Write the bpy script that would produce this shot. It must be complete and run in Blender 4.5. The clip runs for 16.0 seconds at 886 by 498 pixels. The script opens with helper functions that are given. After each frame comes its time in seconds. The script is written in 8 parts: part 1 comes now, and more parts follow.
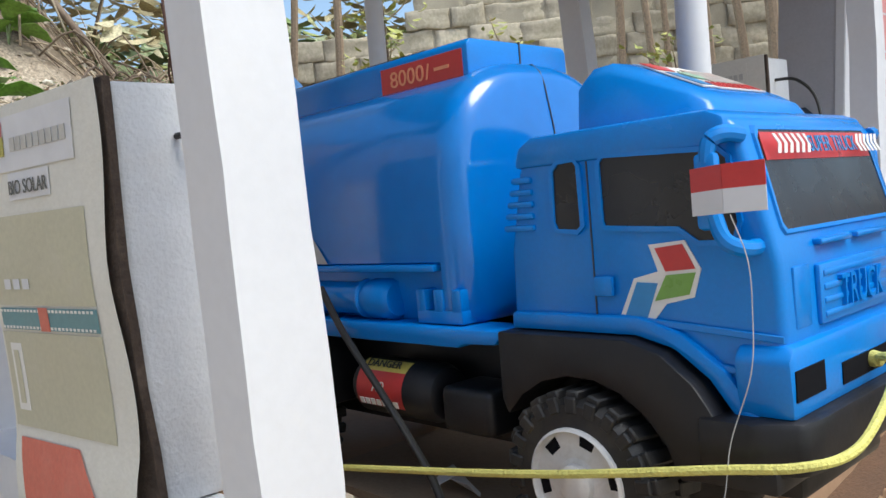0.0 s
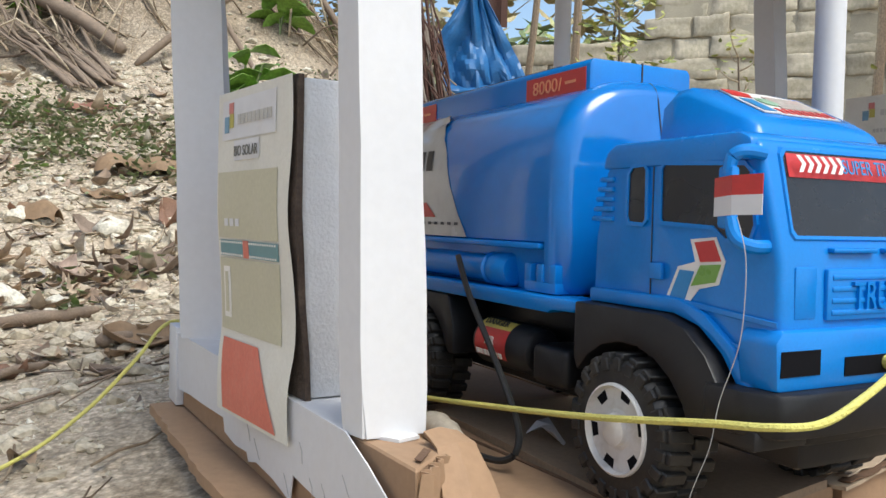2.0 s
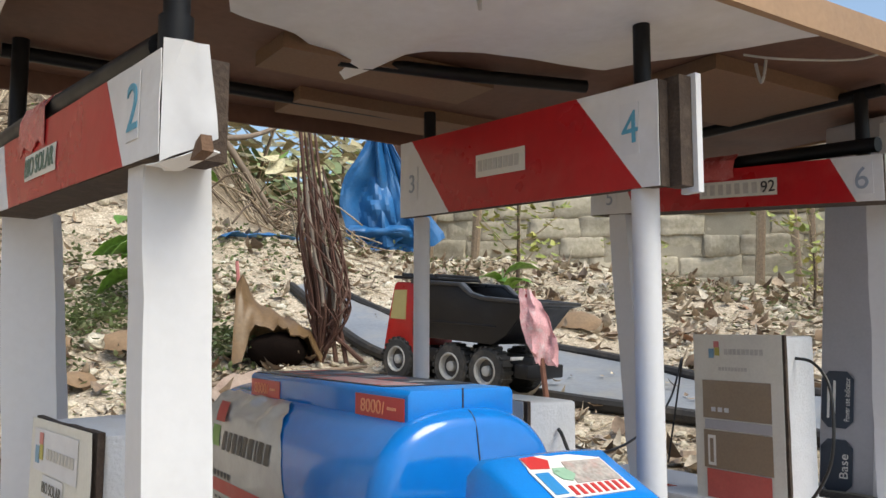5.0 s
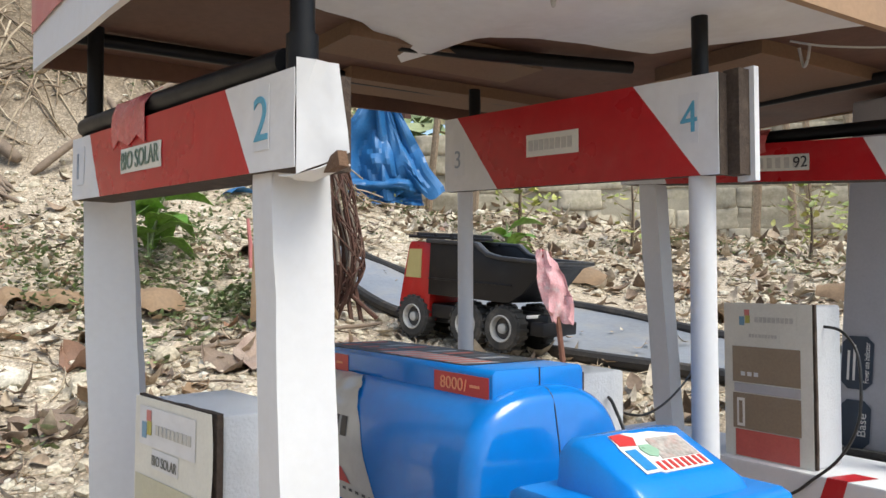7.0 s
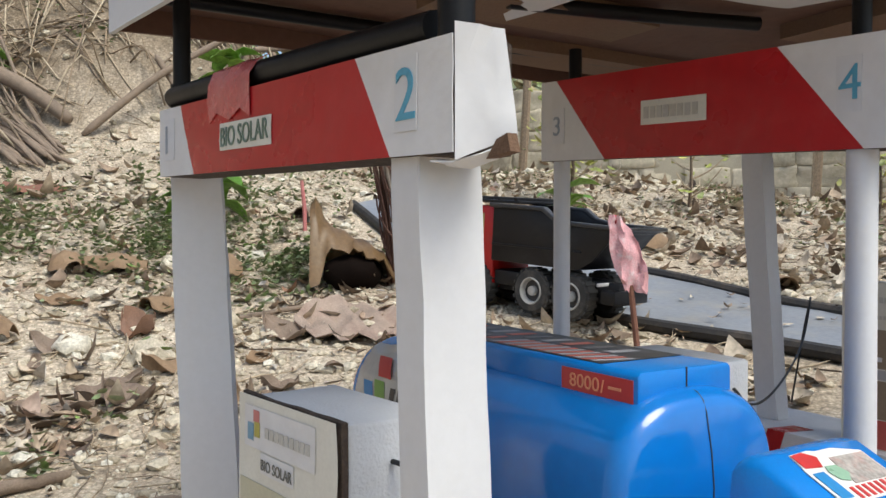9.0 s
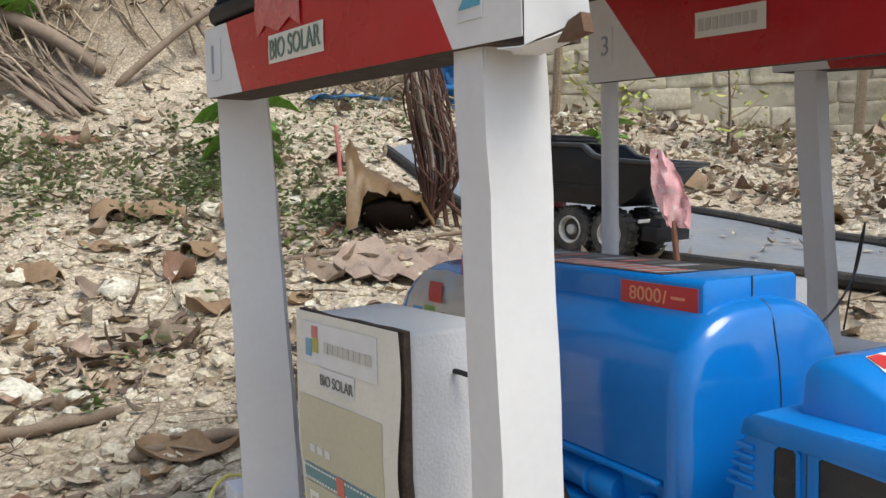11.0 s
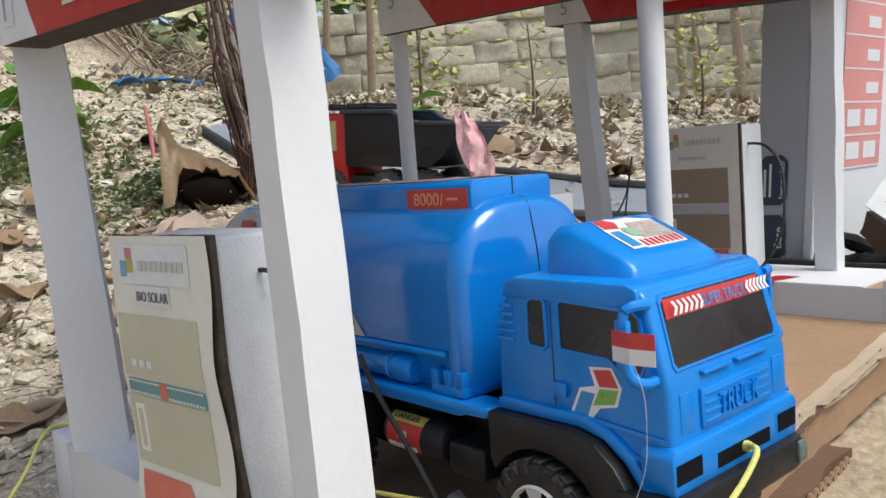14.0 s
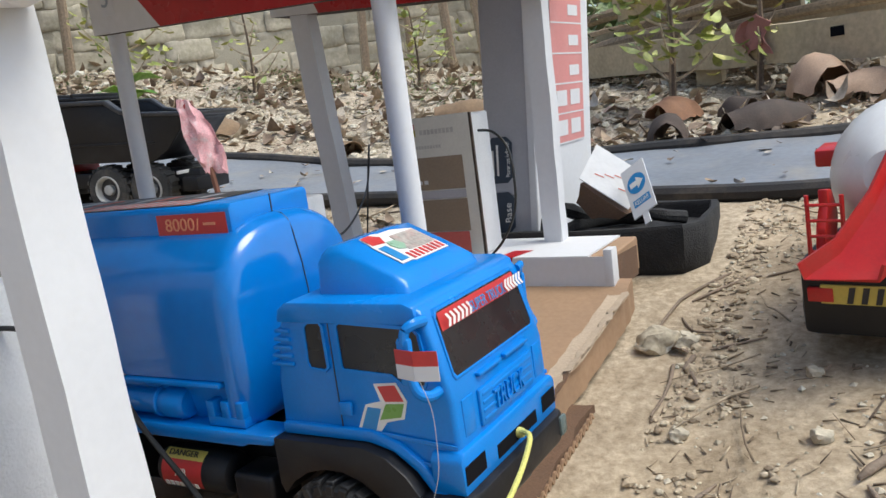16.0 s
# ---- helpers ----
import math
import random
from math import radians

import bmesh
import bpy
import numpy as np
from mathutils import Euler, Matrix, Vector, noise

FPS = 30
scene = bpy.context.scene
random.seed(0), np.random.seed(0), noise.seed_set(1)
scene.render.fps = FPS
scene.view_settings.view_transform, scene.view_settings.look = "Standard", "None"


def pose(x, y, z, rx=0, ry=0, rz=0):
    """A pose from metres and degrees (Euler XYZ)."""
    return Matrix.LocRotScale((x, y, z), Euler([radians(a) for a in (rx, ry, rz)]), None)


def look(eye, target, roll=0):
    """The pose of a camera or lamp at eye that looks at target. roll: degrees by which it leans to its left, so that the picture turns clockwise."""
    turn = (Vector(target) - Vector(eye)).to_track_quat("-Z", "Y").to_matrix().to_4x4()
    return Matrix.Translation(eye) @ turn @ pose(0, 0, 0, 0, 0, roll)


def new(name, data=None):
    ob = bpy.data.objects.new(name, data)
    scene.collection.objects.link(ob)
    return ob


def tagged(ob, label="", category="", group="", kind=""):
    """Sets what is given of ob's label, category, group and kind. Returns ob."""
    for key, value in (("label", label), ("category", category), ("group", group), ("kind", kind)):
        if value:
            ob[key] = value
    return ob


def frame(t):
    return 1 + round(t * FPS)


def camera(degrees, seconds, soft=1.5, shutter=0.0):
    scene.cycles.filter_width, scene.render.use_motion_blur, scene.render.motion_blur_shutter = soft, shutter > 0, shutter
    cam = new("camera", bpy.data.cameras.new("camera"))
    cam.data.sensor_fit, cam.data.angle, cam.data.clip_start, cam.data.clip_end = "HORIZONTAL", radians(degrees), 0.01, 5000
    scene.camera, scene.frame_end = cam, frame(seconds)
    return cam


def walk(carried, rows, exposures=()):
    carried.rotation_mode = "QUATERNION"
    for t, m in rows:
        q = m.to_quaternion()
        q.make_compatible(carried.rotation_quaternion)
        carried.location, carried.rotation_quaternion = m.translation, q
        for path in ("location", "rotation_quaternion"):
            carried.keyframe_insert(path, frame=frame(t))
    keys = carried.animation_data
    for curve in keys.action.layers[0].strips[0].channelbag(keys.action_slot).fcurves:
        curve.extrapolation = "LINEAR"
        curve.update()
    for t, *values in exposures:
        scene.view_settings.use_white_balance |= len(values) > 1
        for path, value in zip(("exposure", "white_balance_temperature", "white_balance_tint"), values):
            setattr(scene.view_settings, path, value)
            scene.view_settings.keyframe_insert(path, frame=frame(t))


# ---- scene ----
cam = camera(56.8, 16.0)
PATH = [
    (0, (0.324, -0.386, 0.23), (-1.14, 0.974, 0.137), -4.8),
    (0.3, (0.417, -0.37, 0.223), (-1.173, 0.839, 0.136), -5.0),
    (0.5, (0.47, -0.351, 0.2), (-1.172, 0.788, 0.123), -3.9),
    (1, (0.523, -0.375, 0.176), (-1.201, 0.637, 0.101), -1.4),
    (1.5, (0.507, -0.38, 0.202), (-1.264, 0.547, 0.14), 0.7),
    (2, (0.482, -0.394, 0.211), (-1.293, 0.524, 0.139), 1.3),
    (2.5, (0.464, -0.39, 0.244), (-1.296, 0.557, 0.179), 1.3),
    (3, (0.459, -0.383, 0.276), (-1.274, 0.613, 0.228), 1.7),
    (3.5, (0.476, -0.341, 0.283), (-1.231, 0.701, 0.265), 1.7),
    (4, (0.492, -0.314, 0.321), (-1.191, 0.764, 0.395), 1.3),
    (4.2, (0.499, -0.303, 0.342), (-1.182, 0.774, 0.464), 0.7),
    (4.5, (0.515, -0.306, 0.375), (-1.159, 0.776, 0.544), 0.2),
    (4.7, (0.525, -0.311, 0.39), (-1.147, 0.768, 0.591), 0.1),
    (6.8, (0.531, -0.413, 0.441), (-1.13, 0.695, 0.543), -0.2),
    (7, (0.522, -0.423, 0.442), (-1.141, 0.686, 0.515), -0.1),
    (7.5, (0.46, -0.448, 0.461), (-1.23, 0.622, 0.475), 0.0),
    (8, (0.43, -0.457, 0.471), (-1.266, 0.603, 0.462), 0.0),
    (8.4, (0.414, -0.461, 0.472), (-1.287, 0.59, 0.452), 0.1),
    (8.5, (0.411, -0.459, 0.473), (-1.291, 0.59, 0.45), 0.1),
    (9, (0.405, -0.45, 0.471), (-1.306, 0.585, 0.437), 0.0),
    (9.2, (0.404, -0.446, 0.467), (-1.312, 0.58, 0.424), 0.0),
    (11.3, (0.373, -0.474, 0.435), (-1.374, 0.483, 0.25), -1.4),
    (11.5, (0.368, -0.486, 0.446), (-1.378, 0.466, 0.238), -1.4),
    (12, (0.374, -0.496, 0.443), (-1.383, 0.437, 0.234), -1.4),
    (12.5, (0.375, -0.494, 0.425), (-1.382, 0.438, 0.216), -1.4),
    (13, (0.405, -0.503, 0.405), (-1.264, 0.578, 0.19), -2.0),
    (13.5, (0.444, -0.492, 0.372), (-1.123, 0.732, 0.152), -3.2),
    (14, (0.486, -0.496, 0.371), (-1.024, 0.8, 0.169), -4.3),
    (14.5, (0.529, -0.519, 0.399), (-0.927, 0.838, 0.199), -4.2),
    (15, (0.542, -0.526, 0.41), (-0.858, 0.887, 0.207), -4.6),
    (15.5, (0.551, -0.536, 0.418), (-0.739, 0.976, 0.194), -6.6),
    (16, (0.463, -0.512, 0.419), (-0.55, 1.179, 0.076), -7.5),
]
walk(cam, [(t, look(eye, target, roll)) for t, eye, target, roll in PATH], [(0, 0.66, 6200, 4), (1.2, 0.7, 6250, 4), (2, 0.68, 6370, 4), (3, 0.66, 6420, 4), (4.5, 0.58, 6600, 4), (7, 0.76, 6450, 4), (8, 0.56, 6450, 4), (12.5, 0.46, 6500, 4), (14, 0.55, 6400, 4), (16, 0.54, 6250, 4)])

# ---- light ----
world = bpy.data.worlds.new("sky")
scene.world = world
world.use_nodes = True
wn, wl = world.node_tree.nodes, world.node_tree.links
sky = wn.new("ShaderNodeTexSky")
sky.sky_type, sky.sun_disc = "NISHITA", False
sky.sun_elevation, sky.sun_rotation = radians(58), radians(77)
sky.air_density, sky.dust_density = 1.0, 3.0
wl.new(sky.outputs[0], wn["Background"].inputs[0])
wn["Background"].inputs[1].default_value = 0.15
sun = new("sun", bpy.data.lights.new("sun", "SUN"))
sun.data.energy, sun.data.angle, sun.data.color = 1.75, radians(32), (1.0, 0.96, 0.9)
sun.matrix_world = look((2.1, 0.48, 3.45), (0, 0, 0))


# ---- materials ----
def material(name, col, rough=0.5, metal=0.0, var=0.12, scale=30.0, fine=250.0, bump=0.1, dirt=None, dirt_amount=0.0, dirt_scale=12.0, spec=0.5, coat=0.0, rnd=0.0, trans=0.0):
    """A surface with coarse and fine variation, optional dirt blotches and relief."""
    m = bpy.data.materials.new(name)
    m.use_nodes = True
    n, l = m.node_tree.nodes, m.node_tree.links
    b = n["Principled BSDF"]
    tc = n.new("ShaderNodeTexCoord")
    n1, n2 = n.new("ShaderNodeTexNoise"), n.new("ShaderNodeTexNoise")
    n1.inputs["Scale"].default_value, n1.inputs["Detail"].default_value = scale, 5
    n2.inputs["Scale"].default_value, n2.inputs["Detail"].default_value = fine, 3
    l.new(tc.outputs["Object"], n1.inputs["Vector"])
    l.new(tc.outputs["Object"], n2.inputs["Vector"])
    add = n.new("ShaderNodeMath")
    add.operation = "ADD"
    l.new(n1.outputs["Fac"], add.inputs[0])
    l.new(n2.outputs["Fac"], add.inputs[1])
    mr = n.new("ShaderNodeMapRange")
    mr.inputs["From Min"].default_value, mr.inputs["From Max"].default_value = 0.6, 1.4
    mr.inputs["To Min"].default_value, mr.inputs["To Max"].default_value = 1 - var, 1 + var
    l.new(add.outputs[0], mr.inputs["Value"])
    last = mr.outputs[0]
    if rnd:
        oi = n.new("ShaderNodeObjectInfo")
        rr = n.new("ShaderNodeMapRange")
        rr.inputs["To Min"].default_value, rr.inputs["To Max"].default_value = 1 - rnd, 1 + rnd
        l.new(oi.outputs["Random"], rr.inputs["Value"])
        mm = n.new("ShaderNodeMath")
        mm.operation = "MULTIPLY"
        l.new(last, mm.inputs[0])
        l.new(rr.outputs[0], mm.inputs[1])
        last = mm.outputs[0]
    mul = n.new("ShaderNodeVectorMath")
    mul.operation = "SCALE"
    mul.inputs[0].default_value = col
    l.new(last, mul.inputs["Scale"])
    out = mul.outputs[0]
    if dirt:
        n3 = n.new("ShaderNodeTexNoise")
        n3.inputs["Scale"].default_value, n3.inputs["Detail"].default_value, n3.inputs["Roughness"].default_value = dirt_scale, 8, 0.7
        l.new(tc.outputs["Object"], n3.inputs["Vector"])
        cr = n.new("ShaderNodeMapRange")
        cr.inputs["From Min"].default_value, cr.inputs["From Max"].default_value = 0.5, 0.75
        cr.inputs["To Max"].default_value = dirt_amount
        l.new(n3.outputs["Fac"], cr.inputs["Value"])
        mx = n.new("ShaderNodeMix")
        mx.data_type = "RGBA"
        mx.inputs["B"].default_value = (*dirt, 1)
        for s in mx.inputs:
            if s.name == "B" and s.type == "RGBA":
                s.default_value = (*dirt, 1)
        l.new(cr.outputs[0], mx.inputs[0])
        l.new(out, [s for s in mx.inputs if s.name == "A" and s.type == "RGBA"][0])
        out = [s for s in mx.outputs if s.type == "RGBA"][0]
    l.new(out, b.inputs["Base Color"])
    rg = n.new("ShaderNodeMapRange")
    rg.inputs["From Min"].default_value, rg.inputs["From Max"].default_value = 0.3, 0.7
    rg.inputs["To Min"].default_value, rg.inputs["To Max"].default_value = max(0.02, rough - 0.08), min(1, rough + 0.08)
    l.new(n1.outputs["Fac"], rg.inputs["Value"])
    l.new(rg.outputs[0], b.inputs["Roughness"])
    b.inputs["Metallic"].default_value = metal
    b.inputs["Specular IOR Level"].default_value = spec
    b.inputs["Coat Weight"].default_value = coat
    if trans:
        b.inputs["Transmission Weight"].default_value = trans
    if bump:
        bp = n.new("ShaderNodeBump")
        bp.inputs["Strength"].default_value, bp.inputs["Distance"].default_value = bump, 0.002
        l.new(add.outputs[0], bp.inputs["Height"])
        l.new(bp.outputs[0], b.inputs["Normal"])
    return m


BLUE = material("blue_plastic", (0.008, 0.19, 0.6), 0.2, var=0.07, scale=14, fine=500, bump=0.03, spec=0.4, dirt=(0.03, 0.13, 0.42), dirt_amount=0.35, dirt_scale=30)
# same plastic as BLUE, glossier; canopy shade and dark reflections darken its colour
TANKBLUE = material("glossy_blue_tank_shaded", (0.007, 0.165, 0.54), 0.13, var=0.07, scale=10, fine=60, bump=0.04, coat=0.3, dirt=(0.03, 0.13, 0.42), dirt_amount=0.3, dirt_scale=20)
BLACK = material("black_plastic", (0.008, 0.008, 0.01), 0.42, var=0.2, bump=0.06, spec=0.4, dirt=(0.036, 0.036, 0.037), dirt_amount=0.4)
TYRE = material("tyre_rubber", (0.014, 0.014, 0.015), 0.55, var=0.25, bump=0.15, dirt=(0.09, 0.075, 0.055), dirt_amount=0.45, dirt_scale=25)
RIM = material("white_rim_plastic", (0.62, 0.61, 0.6), 0.45, var=0.08, dirt=(0.32, 0.28, 0.22), dirt_amount=0.6, dirt_scale=35)
WINDOW = material("dark_window_film", (0.012, 0.012, 0.013), 0.28, var=0.15, bump=0.02, dirt=(0.03, 0.027, 0.024), dirt_amount=0.6, dirt_scale=25)
# near-black colour for the shade inside openings, which are plain solid pieces
HOLE = material("hollow_shade", (0.006, 0.006, 0.008), 0.9, bump=0, spec=0.1)
DECALWHITE = material("white_decal", (0.72, 0.71, 0.68), 0.35, var=0.05, bump=0.05)
DECALRED = material("red_decal", (0.5, 0.035, 0.035), 0.35, var=0.08, bump=0.03)
DECALBLUE = material("blue_decal", (0.03, 0.22, 0.5), 0.35, var=0.08, bump=0.03)
DECALGREEN = material("green_decal", (0.17, 0.34, 0.06), 0.35, var=0.08, bump=0.03)
DECALGREY = material("silver_decal", (0.48, 0.47, 0.44), 0.2, var=0.08, scale=18, fine=60, bump=0.3, coat=0.4)
DECALINK = material("black_decal", (0.02, 0.02, 0.025), 0.4, var=0.1, bump=0)
DECALYELLOW = material("yellow_decal", (0.6, 0.48, 0.1), 0.4, var=0.1, bump=0)
DECALORANGE = material("orange_lettering", (0.75, 0.3, 0.16), 0.4, var=0.1, bump=0)
PAPER = material("white_paper", (0.63, 0.635, 0.655), 0.62, var=0.04, scale=9, fine=120, bump=0.05, dirt=(0.55, 0.52, 0.47), dirt_amount=0.3, dirt_scale=9)
PAPER2 = material("crumpled_white_paper", (0.66, 0.66, 0.67), 0.6, var=0.06, scale=18, fine=60, bump=0.35, dirt=(0.5, 0.46, 0.42), dirt_amount=0.3)
CREAM = material("cream_printed_paper", (0.66, 0.65, 0.59), 0.42, var=0.07, scale=14, bump=0.2, dirt=(0.48, 0.46, 0.4), dirt_amount=0.4)
OLIVE = material("khaki_print", (0.47, 0.455, 0.335), 0.4, var=0.1, scale=16, bump=0.1, dirt=(0.5, 0.48, 0.4), dirt_amount=0.6, dirt_scale=22)
TEAL = material("teal_print", (0.1, 0.24, 0.27), 0.4, var=0.12, bump=0.05)
CORAL = material("coral_print", (0.55, 0.13, 0.09), 0.45, var=0.12, scale=20, bump=0.15, dirt=(0.6, 0.3, 0.24), dirt_amount=0.4)
REDPAINT = material("red_painted_card", (0.41, 0.011, 0.017), 0.3, var=0.12, scale=9, fine=60, bump=0.12, spec=0.35, dirt=(0.46, 0.11, 0.1), dirt_amount=0.2, dirt_scale=16)
CARD = material("brown_cardboard", (0.33, 0.21, 0.125), 0.8, var=0.12, scale=10, fine=120, bump=0.2, dirt=(0.23, 0.15, 0.09), dirt_amount=0.5, dirt_scale=7)
FADED = material("faded_red_print", (0.5, 0.17, 0.16), 0.5, var=0.12, scale=14, bump=0.1, dirt=(0.6, 0.36, 0.34), dirt_amount=0.4)
PALECARD = material("pale_card", (0.46, 0.36, 0.26), 0.8, var=0.14, scale=14, bump=0.3, dirt=(0.3, 0.22, 0.15), dirt_amount=0.5)
CARDDARK = material("dark_card_and_gap_shade", (0.13, 0.075, 0.045), 0.9, var=0.25, fine=400, bump=0.5)
STYRO = material("white_styrofoam", (0.62, 0.63, 0.645), 0.6, var=0.06, scale=60, fine=330, bump=0.5, dirt=(0.5, 0.48, 0.45), dirt_amount=0.25)
PVC = material("black_pvc", (0.009, 0.009, 0.01), 0.42, var=0.2, bump=0.05, dirt=(0.02, 0.02, 0.02), dirt_amount=0.4, spec=0.2)
WIRE = material("black_wire", (0.012, 0.012, 0.012), 0.5, bump=0)
ROPE = material("yellow_rope", (0.62, 0.58, 0.16), 0.75, var=0.15, fine=500, bump=0.8)
STRING = material("white_string", (0.42, 0.42, 0.41), 0.8, bump=0)
NAMEINK = material("worn_grey_print", (0.47, 0.46, 0.43), 0.5, var=0.15, scale=60, bump=0)
GREYBOX = material("grey_printed_card", (0.4, 0.4, 0.43), 0.5, var=0.06, bump=0.1)
NAVY = material("navy_print", (0.03, 0.045, 0.07), 0.45, bump=0)
REDPLASTIC = material("red_plastic", (0.5, 0.016, 0.014), 0.35, var=0.1, bump=0.03, dirt=(0.3, 0.08, 0.06), dirt_amount=0.35)
WHITEPLASTIC = material("white_plastic", (0.72, 0.71, 0.69), 0.35, var=0.05, bump=0.03, dirt=(0.5, 0.46, 0.4), dirt_amount=0.3)


# ---- shaping helpers ----
ORIGIN = {}


def finish(bm, angle=35):
    bmesh.ops.recalc_face_normals(bm, faces=bm.faces)
    for f in bm.faces:
        f.smooth = True
    lim = radians(angle)
    for e in bm.edges:
        if len(e.link_faces) != 2 or e.calc_face_angle(9) > lim:
            e.smooth = False
    return bm


def thing(name, at, label, category, group="", kind=""):
    """An empty at the base of a thing that holds its parts."""
    ob = tagged(new(name), label, category, group, kind)
    ob.empty_display_size = 0.02
    ob.location = at
    ORIGIN[ob] = Vector(at)
    return ob


def part(name, bm, mat, parent=None, label="", angle=35):
    """Links a bmesh, in world places, as one mesh under its thing or part."""
    finish(bm, angle)
    if parent is not None:
        bmesh.ops.translate(bm, vec=-ORIGIN[parent], verts=bm.verts)
    me = bpy.data.meshes.new(name)
    bm.to_mesh(me)
    bm.free()
    me.materials.append(mat)
    ob = new(name, me)
    if parent is not None:
        ob.parent = parent
        ORIGIN[ob] = ORIGIN[parent]
    if label:
        ob["label"] = label
    return ob


def single(name, bm, mat, label, category, group="", kind="", angle=35):
    """A thing of one mesh, with its origin at its base."""
    lo = [min(v.co[i] for v in bm.verts) for i in range(3)]
    hi = [max(v.co[i] for v in bm.verts) for i in range(3)]
    at = Vector(((lo[0] + hi[0]) / 2, (lo[1] + hi[1]) / 2, lo[2]))
    bmesh.ops.translate(bm, vec=-at, verts=bm.verts)
    ob = part(name, bm, mat, None, "", angle)
    ob.location = at
    ORIGIN[ob] = at
    return tagged(ob, label, category, group, kind)


def box(x0, x1, y0, y1, z0, z1, bev=0.0, seg=2, bm=None):
    own = bmesh.new()
    bmesh.ops.create_cube(own, size=1)
    for v in own.verts:
        v.co = Vector((x0 + (v.co.x + 0.5) * (x1 - x0), y0 + (v.co.y + 0.5) * (y1 - y0), z0 + (v.co.z + 0.5) * (z1 - z0)))
    if bev:
        bmesh.ops.bevel(own, geom=own.edges[:], offset=bev, segments=seg, affect="EDGES", profile=0.5)
    return join(bm, own)


def join(bm, own):
    if bm is None:
        return own
    me = bpy.data.meshes.new("tmp")
    own.to_mesh(me)
    bm.from_mesh(me)
    bpy.data.meshes.remove(me)
    own.free()
    return bm


def prism(pts, axis, a, b, bev=0.0, seg=2, bm=None):
    """A closed outline pulled from a to b along an axis; outline points are the other two coordinates in order."""
    own = bmesh.new()

    def at(p, c):
        return {"x": (c, p[0], p[1]), "y": (p[0], c, p[1]), "z": (p[0], p[1], c)}[axis]
    lo = [own.verts.new(at(p, a)) for p in pts]
    hi = [own.verts.new(at(p, b)) for p in pts]
    own.faces.new(lo)
    own.faces.new(hi[::-1])
    for i in range(len(pts)):
        j = (i + 1) % len(pts)
        own.faces.new((lo[i], hi[i], hi[j], lo[j]))
    bmesh.ops.recalc_face_normals(own, faces=own.faces)
    if bev:
        sharp = [e for e in own.edges if e.calc_face_angle(0) > 0.35]
        bmesh.ops.bevel(own, geom=sharp, offset=bev, segments=seg, affect="EDGES", profile=0.5, clamp_overlap=True)
    return join(bm, own)


def loft(rings, bm=None, caps=True, loop=True):
    own = bmesh.new()
    vs = [[own.verts.new(p) for p in r] for r in rings]
    n = len(rings[0])
    for a, b in zip(vs, vs[1:]):
        for i in range(n if loop else n - 1):
            j = (i + 1) % n
            own.faces.new((a[i], a[j], b[j], b[i]))
    if caps and loop:
        own.faces.new(vs[0][::-1])
        own.faces.new(vs[-1])
    return join(bm, own)


def tube(pts, r, n=8, bm=None):
    """A round rod along points; r may be a list."""
    pts = [Vector(p) for p in pts]
    rs = r if isinstance(r, (list, tuple)) else [r] * len(pts)
    rings = []
    up = Vector((0.13, 0.21, 0.97))
    for i, p in enumerate(pts):
        d = (pts[min(i + 1, len(pts) - 1)] - pts[max(i - 1, 0)]).normalized()
        if abs(d.dot(up)) > 0.9:
            up = Vector((0.9, 0.3, 0.1))
        u = d.cross(up).normalized()
        w = d.cross(u).normalized()
        rings.append([p + (u * math.cos(2 * math.pi * k / n) + w * math.sin(2 * math.pi * k / n)) * rs[i] for k in range(n)])
    return loft(rings, bm)


def curve(pts, steps=8):
    """Points on a smooth line through the given points."""
    pts = [Vector(p) for p in pts]
    out = []
    for i in range(len(pts) - 1):
        p0, p1, p2, p3 = pts[max(i - 1, 0)], pts[i], pts[i + 1], pts[min(i + 2, len(pts) - 1)]
        for k in range(steps):
            t = k / steps
            out.append(0.5 * ((2 * p1) + (p2 - p0) * t + (2 * p0 - 5 * p1 + 4 * p2 - p3) * t * t + (3 * p1 - p0 - 3 * p2 + p3) * t ** 3))
    out.append(pts[-1])
    return out


def lathe(profile, centre, axis="y", n=32, bm=None, caps=True):
    """Turns (radius, along) pairs round an axis through centre."""
    rings = []
    c = Vector(centre)
    for r, h in profile:
        ring = []
        for k in range(n):
            a = 2 * math.pi * k / n
            u, w = r * math.cos(a), r * math.sin(a)
            ring.append(c + Vector({"y": (u, h, w), "x": (h, u, w), "z": (u, w, h)}[axis]))
        rings.append(ring)
    return loft(rings, bm, caps)


def wobble(bm, amount, scale, seed=0.0, keep=None):
    for v in bm.verts:
        if keep and keep(v.co):
            continue
        p = v.co * scale + Vector((seed, seed * 1.7, seed * 0.3))
        v.co += Vector((noise.noise(p), noise.noise(p + Vector((9, 3, 1))), noise.noise(p + Vector((4, 17, 6))))) * amount
    return bm


def solid(bm, thick):
    """Gives an open sheet a thickness, with closed edges."""
    bm.normal_update()
    faces = bm.faces[:]
    rim = [(e.verts[0], e.verts[1], e.link_faces[0]) for e in bm.edges if len(e.link_faces) == 1]
    twin = {v: bm.verts.new(v.co - v.normal * thick) for v in bm.verts[:]}
    for f in faces:
        bm.faces.new([twin[v] for v in reversed(f.verts)])
    for a, b, f in rim:
        vs = list(f.verts)
        if vs[(vs.index(a) + 1) % len(vs)] is not b:
            a, b = b, a
        bm.faces.new((b, a, twin[a], twin[b]))
    return bm


def split(bm, cuts):
    bmesh.ops.subdivide_edges(bm, edges=bm.edges[:], cuts=cuts, use_grid_fill=True)
    return bm


